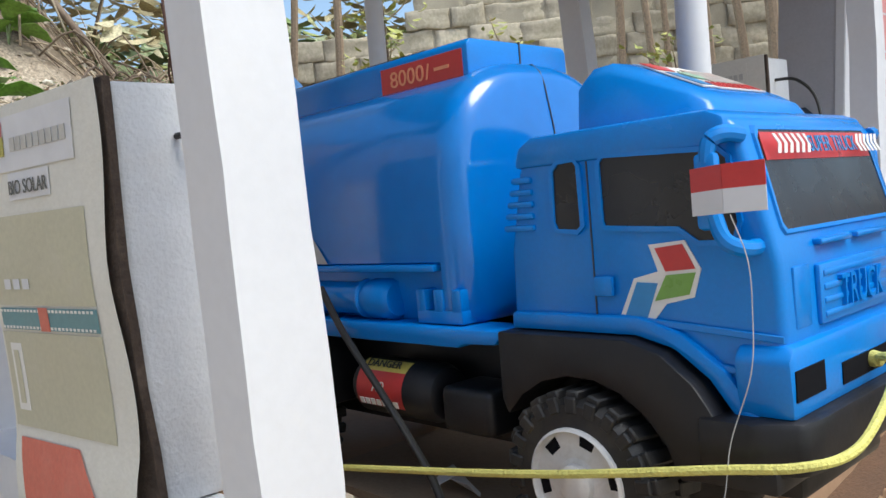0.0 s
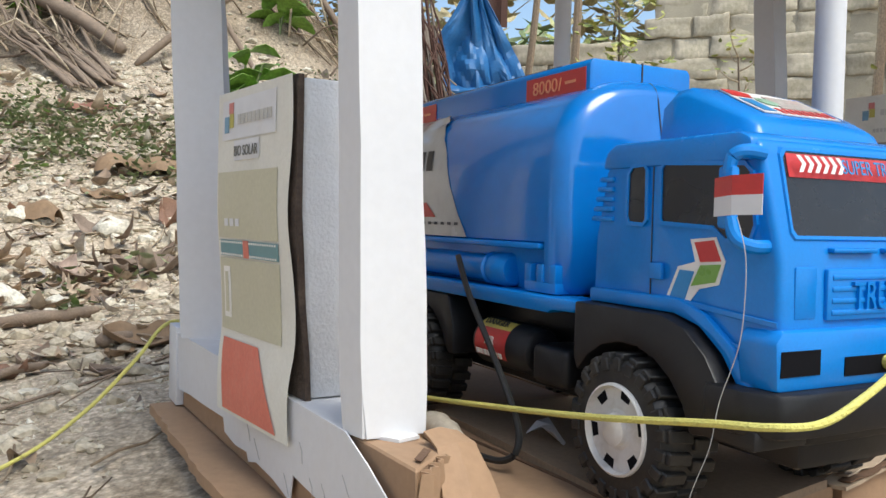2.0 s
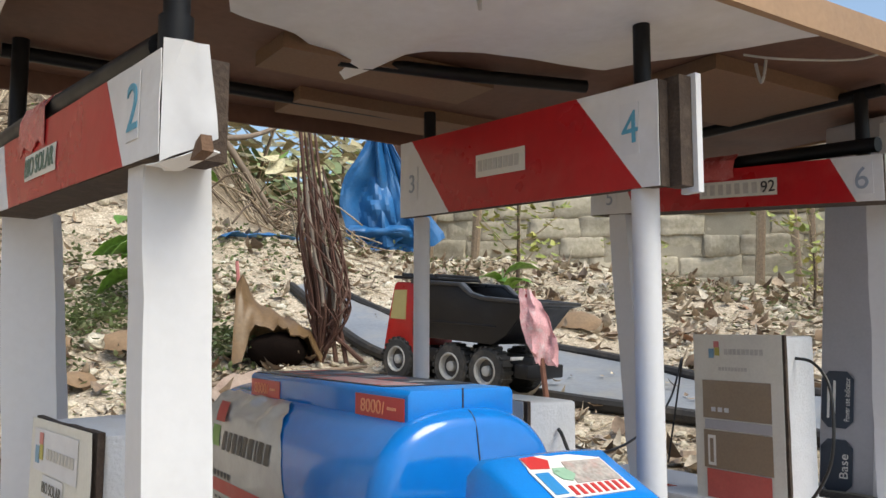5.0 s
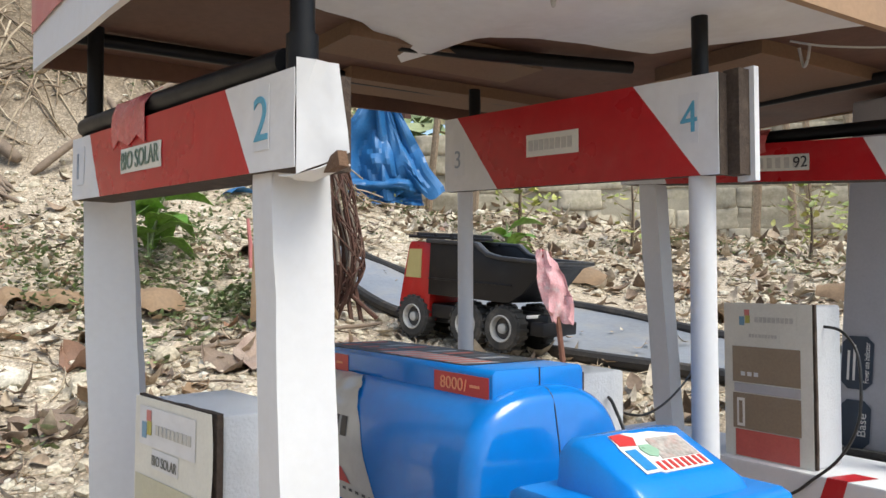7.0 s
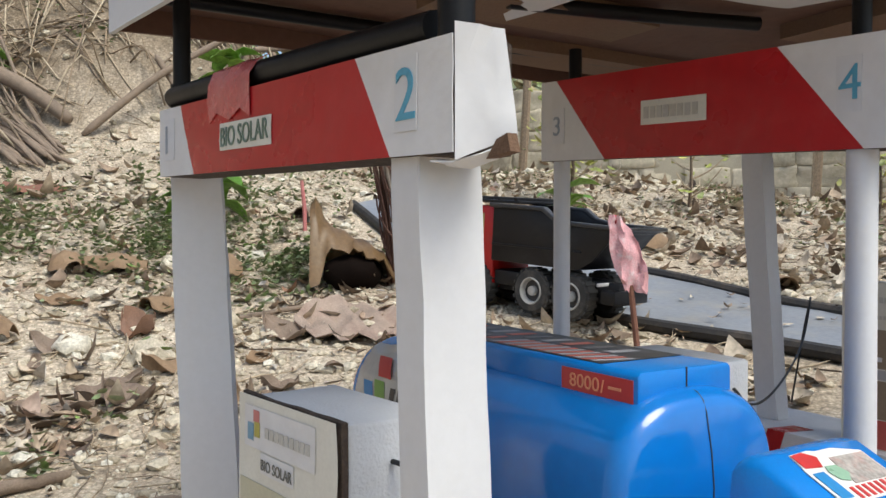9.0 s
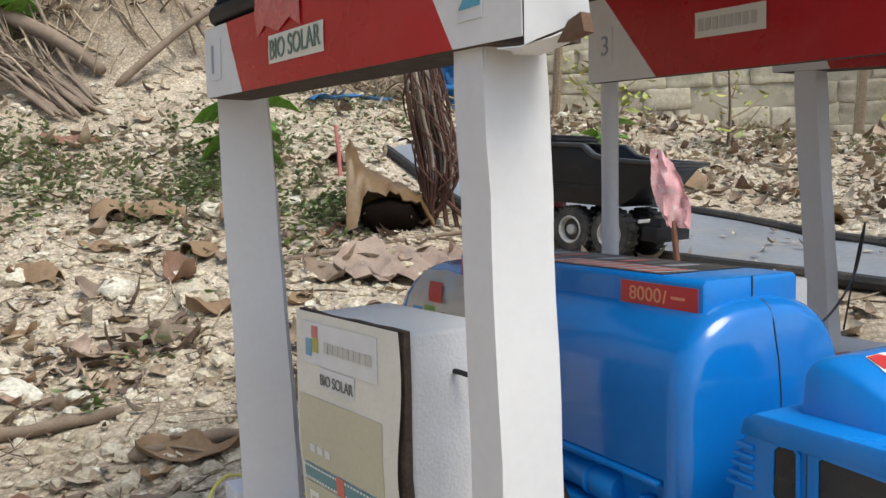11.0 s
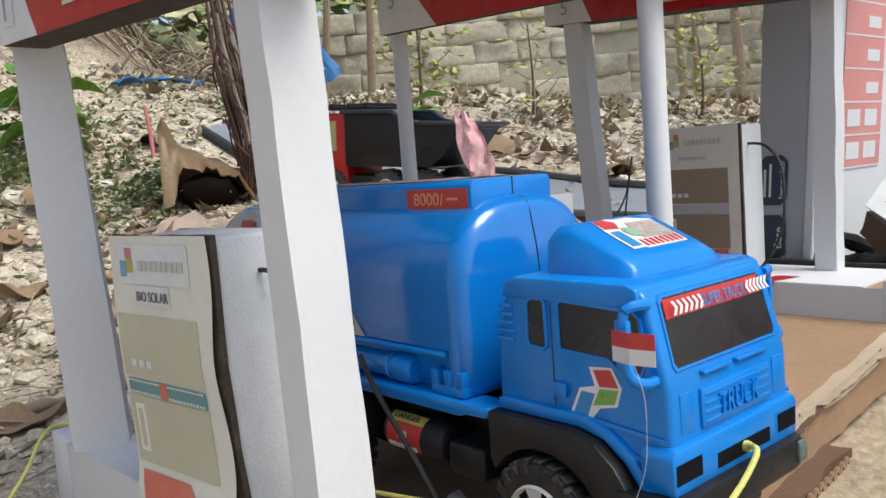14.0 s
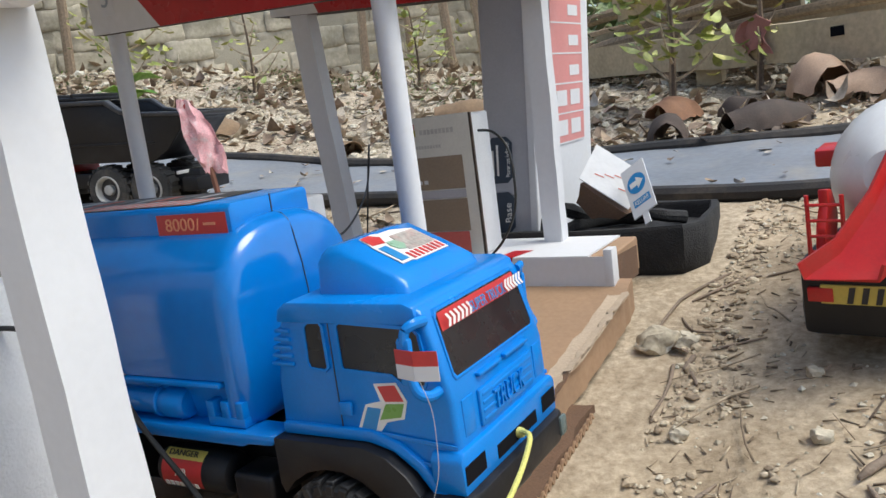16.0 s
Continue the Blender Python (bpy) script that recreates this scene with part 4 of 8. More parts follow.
for i, (x0, y0, x1, y1, mat) in enumerate(((0.052, 0.205, 0.066, 0.43, CARDDARK), (0.046, 0.21, 0.058, 0.42, PALECARD), (0.066, 0.43, 0.084, 0.64, PALECARD))):
    rings = []
    for k in range(25):
        q = k / 24
        x, y = x0 + (x1 - x0) * q, y0 + (y1 - y0) * q
        wd = 0.012 + 0.007 * noise.noise(Vector((k * 0.8, i * 4, 0)))
        up = rise(x, y) + 0.005 + 0.0015 * i
        rag = 0.007 * noise.noise(Vector((k * 1.9, i, 3)))
        rings.append([(x - wd, y, up - 0.0005), (x - wd * 0.4, y + 0.004 * noise.noise(Vector((k * 1.3, i, 8))), up + 0.001), (x + rag, y, up + 0.002 + 0.003 * noise.noise(Vector((k * 1.1, i, 5))))])
    bm = loft(rings, caps=False, loop=False)
    solid(bm, 0.0014)
    single("torn_card_layer", bm, mat, "torn ragged layer along the floor's edge", "card scrap", "torn layers")

# open flutes showing along the front edge of the lower sheet
flute = bpy.data.meshes.new("flute")
fb = box(-0.0012, 0.0022, -0.0016, 0.0016, -0.0055, 0.0055)
fb.to_mesh(flute)
fb.free()
flute.materials.append(CARD)
lower = [o for o in scene.objects if o.name == "base_sheet_2"][0]
for (x0, y0), (x1, y1), count in (((0.1065, -0.055), (0.0765, 0.2), 44), ((0.0765, 0.2), (0.0865, 0.44), 40)):
    for i in range(count):
        q = i / count
        x, y = x0 + (x1 - x0) * q, y0 + (y1 - y0) * q
        ob = new("flute", flute)
        ob.parent = lower
        ob.matrix_basis = Matrix.Translation((x, y, -0.047 + max(0, 0.2 * (y - 0.2)))) @ Matrix.Rotation(0.5 if i % 2 else -0.5, 4, "X")

# folded brown flap and torn strip by the island's end
rows = (((-0.012, -0.132, 0.062), (-0.014, -0.118, 0.064), (-0.016, -0.104, 0.061)), ((0.006, -0.13, 0.056), (0.006, -0.116, 0.059), (0.0, -0.099, 0.056)), ((0.022, -0.134, 0.034), (0.024, -0.116, 0.04), (0.014, -0.094, 0.036)), ((0.038, -0.14, 0.014), (0.036, -0.118, 0.02), (0.026, -0.092, 0.018)), ((0.052, -0.146, 0.001), (0.046, -0.12, 0.002), (0.036, -0.09, 0.001)))
bm = loft([[Vector(p) for p in r] for r in rows], caps=False, loop=False)
split(bm, 2)
bmesh.ops.translate(bm, vec=(-0.009, -0.014, 0.0), verts=bm.verts)
wobble(bm, 0.002, 40)
solid(bm, 0.002)
single("card_flap", bm, CARD, "loose folded flap of brown cardboard on the floor", "card flap", angle=25)
# torn layers lifting along the floor's front edge
for i, (x0, y0, x1, y1) in enumerate(((0.05, -0.112, 0.062, -0.03), (0.058, -0.095, 0.072, -0.045))):
    rings = []
    for k in range(13):
        q = k / 12
        x, y = x0 + (x1 - x0) * q, y0 + (y1 - y0) * q
        wd = 0.014 + 0.006 * noise.noise(Vector((k * 0.9, i * 4, 0)))
        lift = 0.003 + 0.004 * math.sin(math.pi * q) + 0.003 * i
        rings.append([(x - wd, y, 0.001), (x - wd * 0.4, y, 0.002 + lift * 0.5), (x + 0.004 * noise.noise(Vector((k * 1.7, i, 3))), y, 0.001 + lift)])
    bm = loft(rings, caps=False, loop=False)
    solid(bm, 0.0012)
    single("torn_card_layer", bm, PALECARD if i else CARD, "torn lifted layer of floor cardboard", "card scrap")
bm = loft([[(-0.09 + 0.02 * k, 0.03 + 0.012 * j, 0.012 + 0.012 * math.sin(k * 1.3 + j)) for k in range(3)] for j in range(3)], caps=False, loop=False)
solid(bm, 0.0006)
bmesh.ops.translate(bm, vec=(-0.075, 0.005, 0), verts=bm.verts)
single("paper_scrap", wobble(bm, 0.004, 60), PAPER2, "crumpled scrap of white paper under the tanker", "paper scrap")


# ---- filling islands ----
def paper_post(base, top, z0, z1):
    """A square paper-covered post between a foot and a head outline."""
    rings = []
    for i in range(15):
        k = i / 14
        rings.append([Vector((a[0] + (b[0] - a[0]) * k, a[1] + (b[1] - a[1]) * k, z0 + (z1 - z0) * k)) for a, b in zip(base, top)])
    bm = loft(rings)
    bmesh.ops.bevel(bm, geom=[e for e in bm.edges if abs((e.verts[1].co - e.verts[0].co).normalized().z) > 0.7], offset=0.0022, segments=2, affect="EDGES")
    wobble(bm, 0.0022, 14, base[0][0] * 31)
    return single("post", bm, PAPER, "square white paper-covered card post of the toy station", "post", "posts of the toy station")


paper_post([(-0.074, -0.186), (-0.043, -0.181), (-0.042, -0.133), (-0.088, -0.128)], [(-0.08, -0.198), (-0.049, -0.194), (-0.046, -0.148), (-0.093, -0.142)], 0.057, 0.53)
paper_post([(-0.597, -0.2), (-0.552, -0.219), (-0.53, -0.157), (-0.575, -0.138)], [(-0.548, -0.228), (-0.503, -0.244), (-0.49, -0.194), (-0.535, -0.178)], 0.057, 0.542)
paper_post([(-0.513, 0.733), (-0.474, 0.735), (-0.474, 0.765), (-0.513, 0.763)], [(-0.545, 0.725), (-0.504, 0.727), (-0.504, 0.757), (-0.545, 0.755)], 0.157, 0.625)
paper_post([(-0.114, 0.797), (-0.079, 0.797), (-0.079, 0.827), (-0.114, 0.827)], [(-0.104, 0.79), (-0.069, 0.79), (-0.069, 0.82), (-0.104, 0.82)], 0.157, 0.6)
for x, y, r, z0, z1 in ((-0.55, 0.335, 0.0125, 0.06, 0.582), (-0.068, 0.314, 0.0145, 0.06, 0.556)):
    bm = lathe([(r, z0), (r * 1.02, z0 + 0.2), (r * 0.98, z0 + 0.35), (r, z1)], (x, y, 0), "z", 24)
    single("tube_post", bm, PAPER, "round white paper tube post of the toy station", "post", "posts of the toy station")


def island(x0, x1, y0, y1, z0, z1, cover, label):
    """A low block of brown card with a white paper cover on its top and front."""
    ob = thing("filling_island", ((x0 + x1) / 2, (y0 + y1) / 2, z0), label, "kerb block", "filling islands")
    bm = split(box(x0, x1, y0, y1, z0, z1, 0.002, 1), 3)
    part("card_block", wobble(bm, 0.0025, 18, x0), CARD, ob, "brown cardboard block")
    bm = panel((0, y0 - 0.0042, 0), X, Z, cover, 0.0012)
    part("paper_front", bm, PAPER, ob, "white paper wrap with torn lower edge")
    part("paper_top", panel((0, 0, z1 + 0.0005), X, Y, rect(x0 - 0.002, x1 - 0.03, y0 - 0.004, y1 + 0.001), 0.0028), PAPER, ob)
    return ob


# first island: a slightly skewed carton with a paper drape and a crushed end
isl = thing("filling_island", (-0.28, -0.17, -0.037), "low brown carton block draped with torn white paper", "kerb block", "filling islands")
bm = split(prism([(-0.6, -0.207), (0.032, -0.1765), (-0.008, -0.136), (-0.6, -0.143)], "z", -0.037, 0.055, 0.0015, 1), 3)
part("card_block", wobble(bm, 0.002, 18, 3), CARD, isl, "brown cardboard block")
GREYINK2 = material("grey_pen", (0.25, 0.25, 0.25), 0.6, bump=0)
fu = Vector((0.645, 0.031, 0)).normalized()
torn = [(-0.002, 0.058), (0.004, -0.014), (0.06, -0.009), (0.13, -0.007), (0.215, -0.003), (0.221, -0.017), (0.26, -0.021), (0.3, -0.018), (0.306, -0.026), (0.33, -0.02), (0.38, -0.022), (0.423, -0.028), (0.429, -0.004), (0.5, -0.008), (0.56, -0.007), (0.606, -0.004), (0.61, 0.028), (0.575, 0.044), (0.536, 0.058)]
part("paper_front", panel(Vector((-0.6, -0.2115, 0)), fu, Z, torn, 0.0012), PAPER, isl, "white paper drape with torn lower edge")
part("paper_top", panel((0, 0, 0.0555), X, Y, [(-0.602, -0.211), (-0.066, -0.1855), (-0.03, -0.16), (-0.035, -0.142), (-0.602, -0.142)], 0.0024), PAPER, isl)
for i in range(9):
    u0, z0 = 0.3 + 0.034 * i + 0.01 * math.sin(i * 5), 0.0 + 0.02 * math.sin(i * 3.7) + 0.012
    p0 = Vector((-0.6, -0.2131, 0)) + fu * u0 + Z * z0
    part("pen_scratch", tube([p0, p0 + fu * 0.006 - Z * 0.006, p0 + fu * (0.012 + 0.006 * math.sin(i)) - Z * 0.016], 0.00025, 4), GREYINK2, isl)
part("end_cap", box(-0.655, -0.602, -0.2155, -0.15, -0.036, 0.065, 0.002), PAPER, isl, "white paper box at the end")
rings = []
for i in range(9):
    z = -0.035 + 0.089 * i / 8
    ring = []
    for k in range(15):
        q = k / 14
        out = 0.0035 + 0.0035 * math.sin(k * 1.7 + 0.8 * math.sin(i * 0.9)) + 0.003 * math.sin(k * 3.1 + i * 0.6)
        ring.append(Vector((0.034 - 0.042 * q, -0.176 + 0.04 * q, z)) + Vector((0.69, 0.72, 0)) * out)
    rings.append(ring)
bm = loft(rings, caps=False, loop=False)
solid(bm, 0.0015)
part("crushed_end", bm, CARD, isl, "crushed crumpled carton end", angle=20)
part("dark_slit", panel((0.022, -0.168, 0.0575), Vector((-0.72, 0.69, 0)), Vector((-0.69, -0.72, 0)), [(0, 0), (0.026, 0.002), (0.03, 0.008), (0.004, 0.006)], 0.0006), CARDDARK, isl)
isl = island(-0.6, 0.02, 0.28, 0.375, 0.01, 0.075, [(-0.6, 0.02), (0.02, 0.02), (0.02, 0.077), (-0.6, 0.077)], "white-wrapped card block behind the tanker")
isl = island(-0.6, 0.04, 0.68, 0.84, 0.1, 0.157, [(-0.6, 0.108), (0.04, 0.108), (0.04, 0.159), (-0.6, 0.159)], "white-wrapped card block with red tape")
part("white_end", box(0.036, 0.05, 0.674, 0.7, 0.084, 0.17, 0.001), PAPER, isl, "folded white paper end")
# dark panel laid on for the shade inside the block's open end
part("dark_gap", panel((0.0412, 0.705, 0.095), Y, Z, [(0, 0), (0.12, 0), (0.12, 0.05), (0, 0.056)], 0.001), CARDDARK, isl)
for x, w in ((-0.172, 0.034), (-0.47, 0.035)):
    bm = panel((x, 0.6744, 0.0), X, Z, [(0.0, 0.094), (w, 0.094), (w + 0.02, 0.161), (0.024, 0.161)], 0.0006)
    panel((x + 0.02, 0.676, 0.1608), X, Y, [(0.004, 0), (w, 0), (w + 0.014, 0.05), (0.014, 0.05)], 0.0006, bm)
    part("red_tape", bm, REDPAINT, isl, "glossy red tape")


# ---- fuel dispensers ----
FADEDBLUE = material("faded_blue_mark", (0.16, 0.3, 0.42), 0.5, var=0.15, bump=0)
REDPRINT = material("dull_red_print", (0.5, 0.1, 0.085), 0.45, var=0.12, scale=20, bump=0.1, dirt=(0.55, 0.18, 0.15), dirt_amount=0.4)
FADEDINK = material("faded_green_ink", (0.13, 0.19, 0.15), 0.5, var=0.2, bump=0)
GREYINK = material("faded_grey_ink", (0.12, 0.12, 0.11), 0.5, var=0.2, bump=0)
# raw card edges, also the shade painted into a sign's open end
EDGEANDGAP = material("raw_edge_and_gap_shade", (0.055, 0.038, 0.028), 0.95, var=0.4, fine=300, bump=0.6, dirt=(0.16, 0.12, 0.09), dirt_amount=0.6, dirt_scale=40)
def dispenser(x0, x1, yf, depth, z0, z1, curl, label, names, dark=False, trim=0.0):
    """A foam block with a card front and a printed poster; with curl the poster's foot bends over the island."""
    ob = thing("fuel_dispenser", ((x0 + x1) / 2, yf + depth / 2, z0), label, "fuel dispenser", "fuel dispensers")
    bm = split(box(x0 + trim * (x1 - x0) + 0.004, x1 - 0.003, yf + 0.006, yf + depth, z0, z1 - 0.002, 0.004, 2), 2)
    part("foam_block", wobble(bm, 0.0015, 25, x0), STYRO, ob, "white foam block")
    bm = split(box(x0 + trim * (x1 - x0), x1, yf, yf + 0.0055, z0, z1, 0.0005, 1), 6)
    part("card_front", wobble(bm, 0.0022 if curl else 0.0012, 30, 2), EDGEANDGAP, ob, "dark-edged corrugated card front")
    w, h = x1 - x0, z1 - z0
    if curl:
        line = curve([(0, yf - 0.0035, z1), (0, yf - 0.0045, z1 - 0.1), (0, yf - 0.0035, z1 - 0.16), (0, yf - 0.006, z0 + 0.045), (0, yf - 0.01, z0 + 0.018), (0, yf - 0.0115, z0 - 0.006), (0, yf - 0.011, z0 - 0.038)], 6)
    else:
        line = [Vector((0, yf - 0.0035, z1 + (z0 - z1) * k / 12)) for k in range(13)]
    total = [0.0]
    for a, b in zip(line, line[1:]):
        total.append(total[-1] + (b - a).length)

    def at(s, lift):
        s = max(0, min(total[-1] - 1e-6, s))
        for i in range(len(line) - 1):
            if total[i + 1] >= s:
                t = (s - total[i]) / (total[i + 1] - total[i])
                p = line[i].lerp(line[i + 1], t)
                d = (line[i + 1] - line[i]).normalized()
                n = Vector((0, d.z, -d.y)).normalized()
                return p + (n if n.y < 0 else -n) * lift
        return line[-1]

    def ribbon(u0, u1, s0, s1, lift, mat, name, parent, lab="", skew=0.0, grow=0.0):
        k = max(2, int((s1 - s0) / 0.012))
        rings = []
        for i in range(k + 1):
            p = at(s0 + (s1 - s0) * i / k, lift)
            e = 0.0035 * math.sin((s0 + (s1 - s0) * i / k) * 40) if lift < 0.0004 and curl else 0
            sh = skew * i / k
            rings.append([(x0 + w * u + sh + (e if u > 0.9 else 0), p.y, p.z) for u in (u0, u0 + (u1 + grow * i / k - u0) / 3, u0 + (u1 + grow * i / k - u0) * 2 / 3, u1 + grow * i / k)])
        bm = loft(rings, caps=False, loop=False)
        solid(bm, 0.0003)
        return part(name, bm, mat, parent, lab)
    L = total[-1] if curl else h
    post = ribbon(trim, 0.985, 0.0, L, 0.0002, CREAM, "poster", ob, "cream printed poster")
    plate = ribbon(0.15, 0.83, 0.008 * h / 0.26, 0.044 * h / 0.26, 0.0012, PAPER2 if curl else CREAM, "name_plate", post, "pale plate with a coloured mark")
    k = h / 0.263
    ribbon(0.19, 0.25, 0.023 * k, 0.038 * k, 0.002, FADEDBLUE, "blue_mark", plate)
    ribbon(0.26, 0.315, 0.021 * k, 0.034 * k, 0.002, material("olive_mark", (0.4, 0.36, 0.08), 0.5, bump=0), "green_mark", plate)
    ribbon(0.25, 0.31, 0.011 * k, 0.021 * k, 0.002, FADED, "red_mark", plate)
    for i in range(9):
        ribbon(0.37 + i * 0.048, 0.37 + i * 0.048 + 0.038, 0.023 * k, 0.032 * k, 0.002, NAMEINK, "name_bar", plate)
    small = ribbon(0.32, 0.64, 0.046 * k, 0.064 * k, 0.0012, PAPER2 if curl else CREAM, "fuel_label", post)
    if names:
        p = at(0.0605 * k, 0.0022)
        part("lettering", lettering(names, (x0 + w * 0.335, p.y, p.z), X, Z, 0.0095, 0.0005, w * 0.3), GREYINK, small)
    else:
        for i in range(9):
            ribbon(0.3 + i * 0.036, 0.327 + i * 0.036, 0.052 * k, 0.058 * k, 0.0018, NAMEINK, "text_bar", small)
    scr = OLIVE if not dark else material("brown_print", (0.26, 0.2, 0.14), 0.4, var=0.12, scale=16, bump=0.1, dirt=(0.33, 0.27, 0.2), dirt_amount=0.5)
    ribbon(0.1, 0.86, 0.074 * k, 0.135 * k, 0.001, scr, "screen_print", post, "faded display print")
    for i in range(3):
        ribbon(0.2 + i * 0.075, 0.25 + i * 0.075, 0.117 * k, 0.124 * k, 0.0018, PAPER, "digit_bar", post)
    bar = ribbon(0.12, 0.86, 0.137 * k, 0.152 * k, 0.0014, TEAL if not dark else GREYBOX, "stripe_print", post, "teal striped band")
    if not dark:
        ribbon(0.44, 0.51, 0.1365 * k, 0.1525 * k, 0.002, CORAL, "red_mark", bar)
        for i in range(26):
            for s in (0.138, 0.1495):
                ribbon(0.125 + i * 0.028, 0.14 + i * 0.028, s * k, (s + 0.0018) * k, 0.002, DECALWHITE, "dot", bar)
    ribbon(0.1, 0.86, 0.154 * k, 0.222 * k if curl else 0.214 * k, 0.001, scr, "lower_print", post)
    noz = ribbon(0.15, 0.24, 0.162 * k, 0.21 * k, 0.0016, DECALWHITE, "nozzle_print", post)
    ribbon(0.175, 0.215, 0.167 * k, 0.205 * k, 0.0022, scr, "nozzle_core", noz)
    if curl:
        ribbon(0.14, 0.6, 0.23 * k, min(L - 0.004, 0.312 * k), 0.0016, CORAL, "red_block", post, "faded coral red block", 0.006, 0.22)
    else:
        ribbon(0.13, 0.84, 0.2155 * k, 0.2605 * k, 0.0016, REDPRINT, "red_block", post, "red printed block")
    return ob


dA = dispenser(-0.35, -0.167, -0.2215, 0.09, 0.0584, 0.327, True, "cream fuel dispenser of foam and card with curled poster", "BIO SOLAR", False, 0.075)
for ob in dA.children_recursive:
    for v in ob.data.vertices:
        g = v.co + ORIGIN[dA]
        v.co.y += 0.135 * (g.x + 0.35) + 0.003 + 0.009 * smooth(0.22, 0.06, g.z)
part("hose_stub", tube(curve([(-0.1715, -0.149, 0.291), (-0.163, -0.147, 0.291), (-0.145, -0.135, 0.286)]), 0.0022, 8), WIRE, dA)
dispenser(-0.334, -0.178, 0.7, 0.072, 0.1602, 0.403, False, "white boxed fuel dispenser with brown display print", "", True)
dispenser(-0.4, -0.24, 0.292, 0.08, 0.0785, 0.325, False, "white boxed fuel dispenser standing behind the tanker", "", True)
single("cable", tube(curve([(-0.182, 0.728, 0.37), (-0.15, 0.72, 0.365), (-0.122, 0.71, 0.338), (-0.111, 0.7, 0.29), (-0.113, 0.692, 0.235), (-0.135, 0.682, 0.188), (-0.168, 0.672, 0.155), (-0.2, 0.664, 0.128), (-0.26, 0.655, 0.102)]), 0.0022, 8), WIRE, "thin black hose hanging from the dispenser", "hose", "dispenser hoses")
single("cable", tube(curve([(-0.24, 0.34, 0.29), (-0.225, 0.335, 0.28), (-0.2, 0.33, 0.24), (-0.195, 0.33, 0.16), (-0.21, 0.33, 0.08)]), 0.0022, 8), WIRE, "thin black hose hanging from the dispenser", "hose", "dispenser hoses")
single("cable", tube(curve([(-0.28, 0.375, 0.27), (-0.33, 0.5, 0.24), (-0.4, 0.65, 0.25), (-0.46, 0.78, 0.29), (-0.5, 0.86, 0.36), (-0.52, 0.87, 0.3), (-0.53, 0.85, 0.17)]), 0.0018, 8), WIRE, "thin black wire strung between the dispensers", "wire")


# ---- sign boards ----
def sign(a, b, depth, za, zb, ha, hb, red, plate, plate_text, numbers, label, crumple=False):
    """A card beam with a red front between white ends. a, b: ends in x and y; za, zb: bottoms; ha, hb: heights."""
    va, vb = Vector((*a, 0)), Vector((*b, 0))
    u = (vb - va).normalized()
    n = Vector((u.y, -u.x, 0))
    length = (vb - va).length
    ob = thing("sign_board", (va + vb) / 2 + Vector((0, 0, (za + zb) / 2)), label, "sign", "numbered station signs")

    def P(s, v, d=0.0):
        p = va.lerp(vb, s)
        return Vector((p.x, p.y, za + (zb - za) * s + (ha + (hb - ha) * s) * v)) + n * d
    rings = []
    for i in range(9):
        s = i / 8
        w = 0.0015 * noise.noise(Vector((s * 9, length, 1)))
        rings.append([P(s, 0, w), P(s, 1, w), P(s, 1, -depth), P(s, 0, -depth)])
    part("card_core", loft(rings), EDGEANDGAP, ob, "dark brown card core")

    def skin(poly, lift, mat, name, parent, lab="", nseg=10):
        """Plate over a polygon given as bottom and top ends (s0, s1 bottom; s2, s3 top)."""
        s0, s1, s2, s3, v0, v1 = poly
        rings = []
        for i in range(nseg + 1):
            t = i / nseg
            ring = []
            for k in range(nseg + 1):
                q = k / nseg
                s = (s0 + (s2 - s0) * q) * (1 - t) + (s1 + (s3 - s1) * q) * t
                v = v0 + (v1 - v0) * q
                w = 0.0008 * noise.noise(Vector((s * 22, v * 5, length)))
                ring.append(P(s, v, lift + w + 0.0017))
            rings.append(ring)
        bm = loft(rings, caps=False, loop=False)
        solid(bm, 0.0006)
        return part(name, bm, mat, parent, lab)
    r0, r1, r2, r3 = red
    face = skin((r0, r1, r2, r3, 0, 1), 0.0003, REDPAINT, "red_front", ob, "glossy dark red painted front")
    wl = skin((0, r0, 0, r2, 0, 1), 0.0002, PAPER2, "white_end", ob, "white paper end with a number", 4)
    wr = skin((r1, 1, r3, 1, 0, 1), 0.0002, PAPER2, "white_end", ob, "white paper end with a number", 4)
    p0, p1, q0, q1 = plate
    pl = skin((p0, p1, p0, p1, q0, q1), 0.0016, CREAM, "name_plate", face, "pale name plate", 3)
    if plate_text:
        part("lettering", lettering(plate_text, P(p0 + 0.008, q0 + 0.12 * (q1 - q0), 0.0042), u, Z, (ha) * (q1 - q0) * 0.72, 0.0008, (p1 - p0 - 0.016) * length), FADEDINK, pl)
    for s, v, h, txt, mat, par in numbers:
        if par == "plate":
            part("lettering", lettering(txt, P(s, v, 0.0042), u, Z, h, 0.0008), DECALINK, pl)
            continue
        host = wl if s < 0.5 else wr
        card = skin((s - 0.006, s + 0.045, s - 0.006, s + 0.045, v - 0.1, v + h / ha + 0.1), 0.001, PAPER, "number_card", host, "", 2)
        part("number", lettering(txt, P(s, v, 0.0036), u, Z, h, 0.0008), mat, card)
    if not plate_text:
        for i in range(8):
            a0 = p0 + 0.01 + i * (p1 - p0 - 0.015) / 8.6
            skin((a0, a0 + 0.016, a0, a0 + 0.016, q0 + 0.07, q1 - 0.07), 0.0024, NAMEINK, "name_bar", pl, "", 1)
    return ob, P


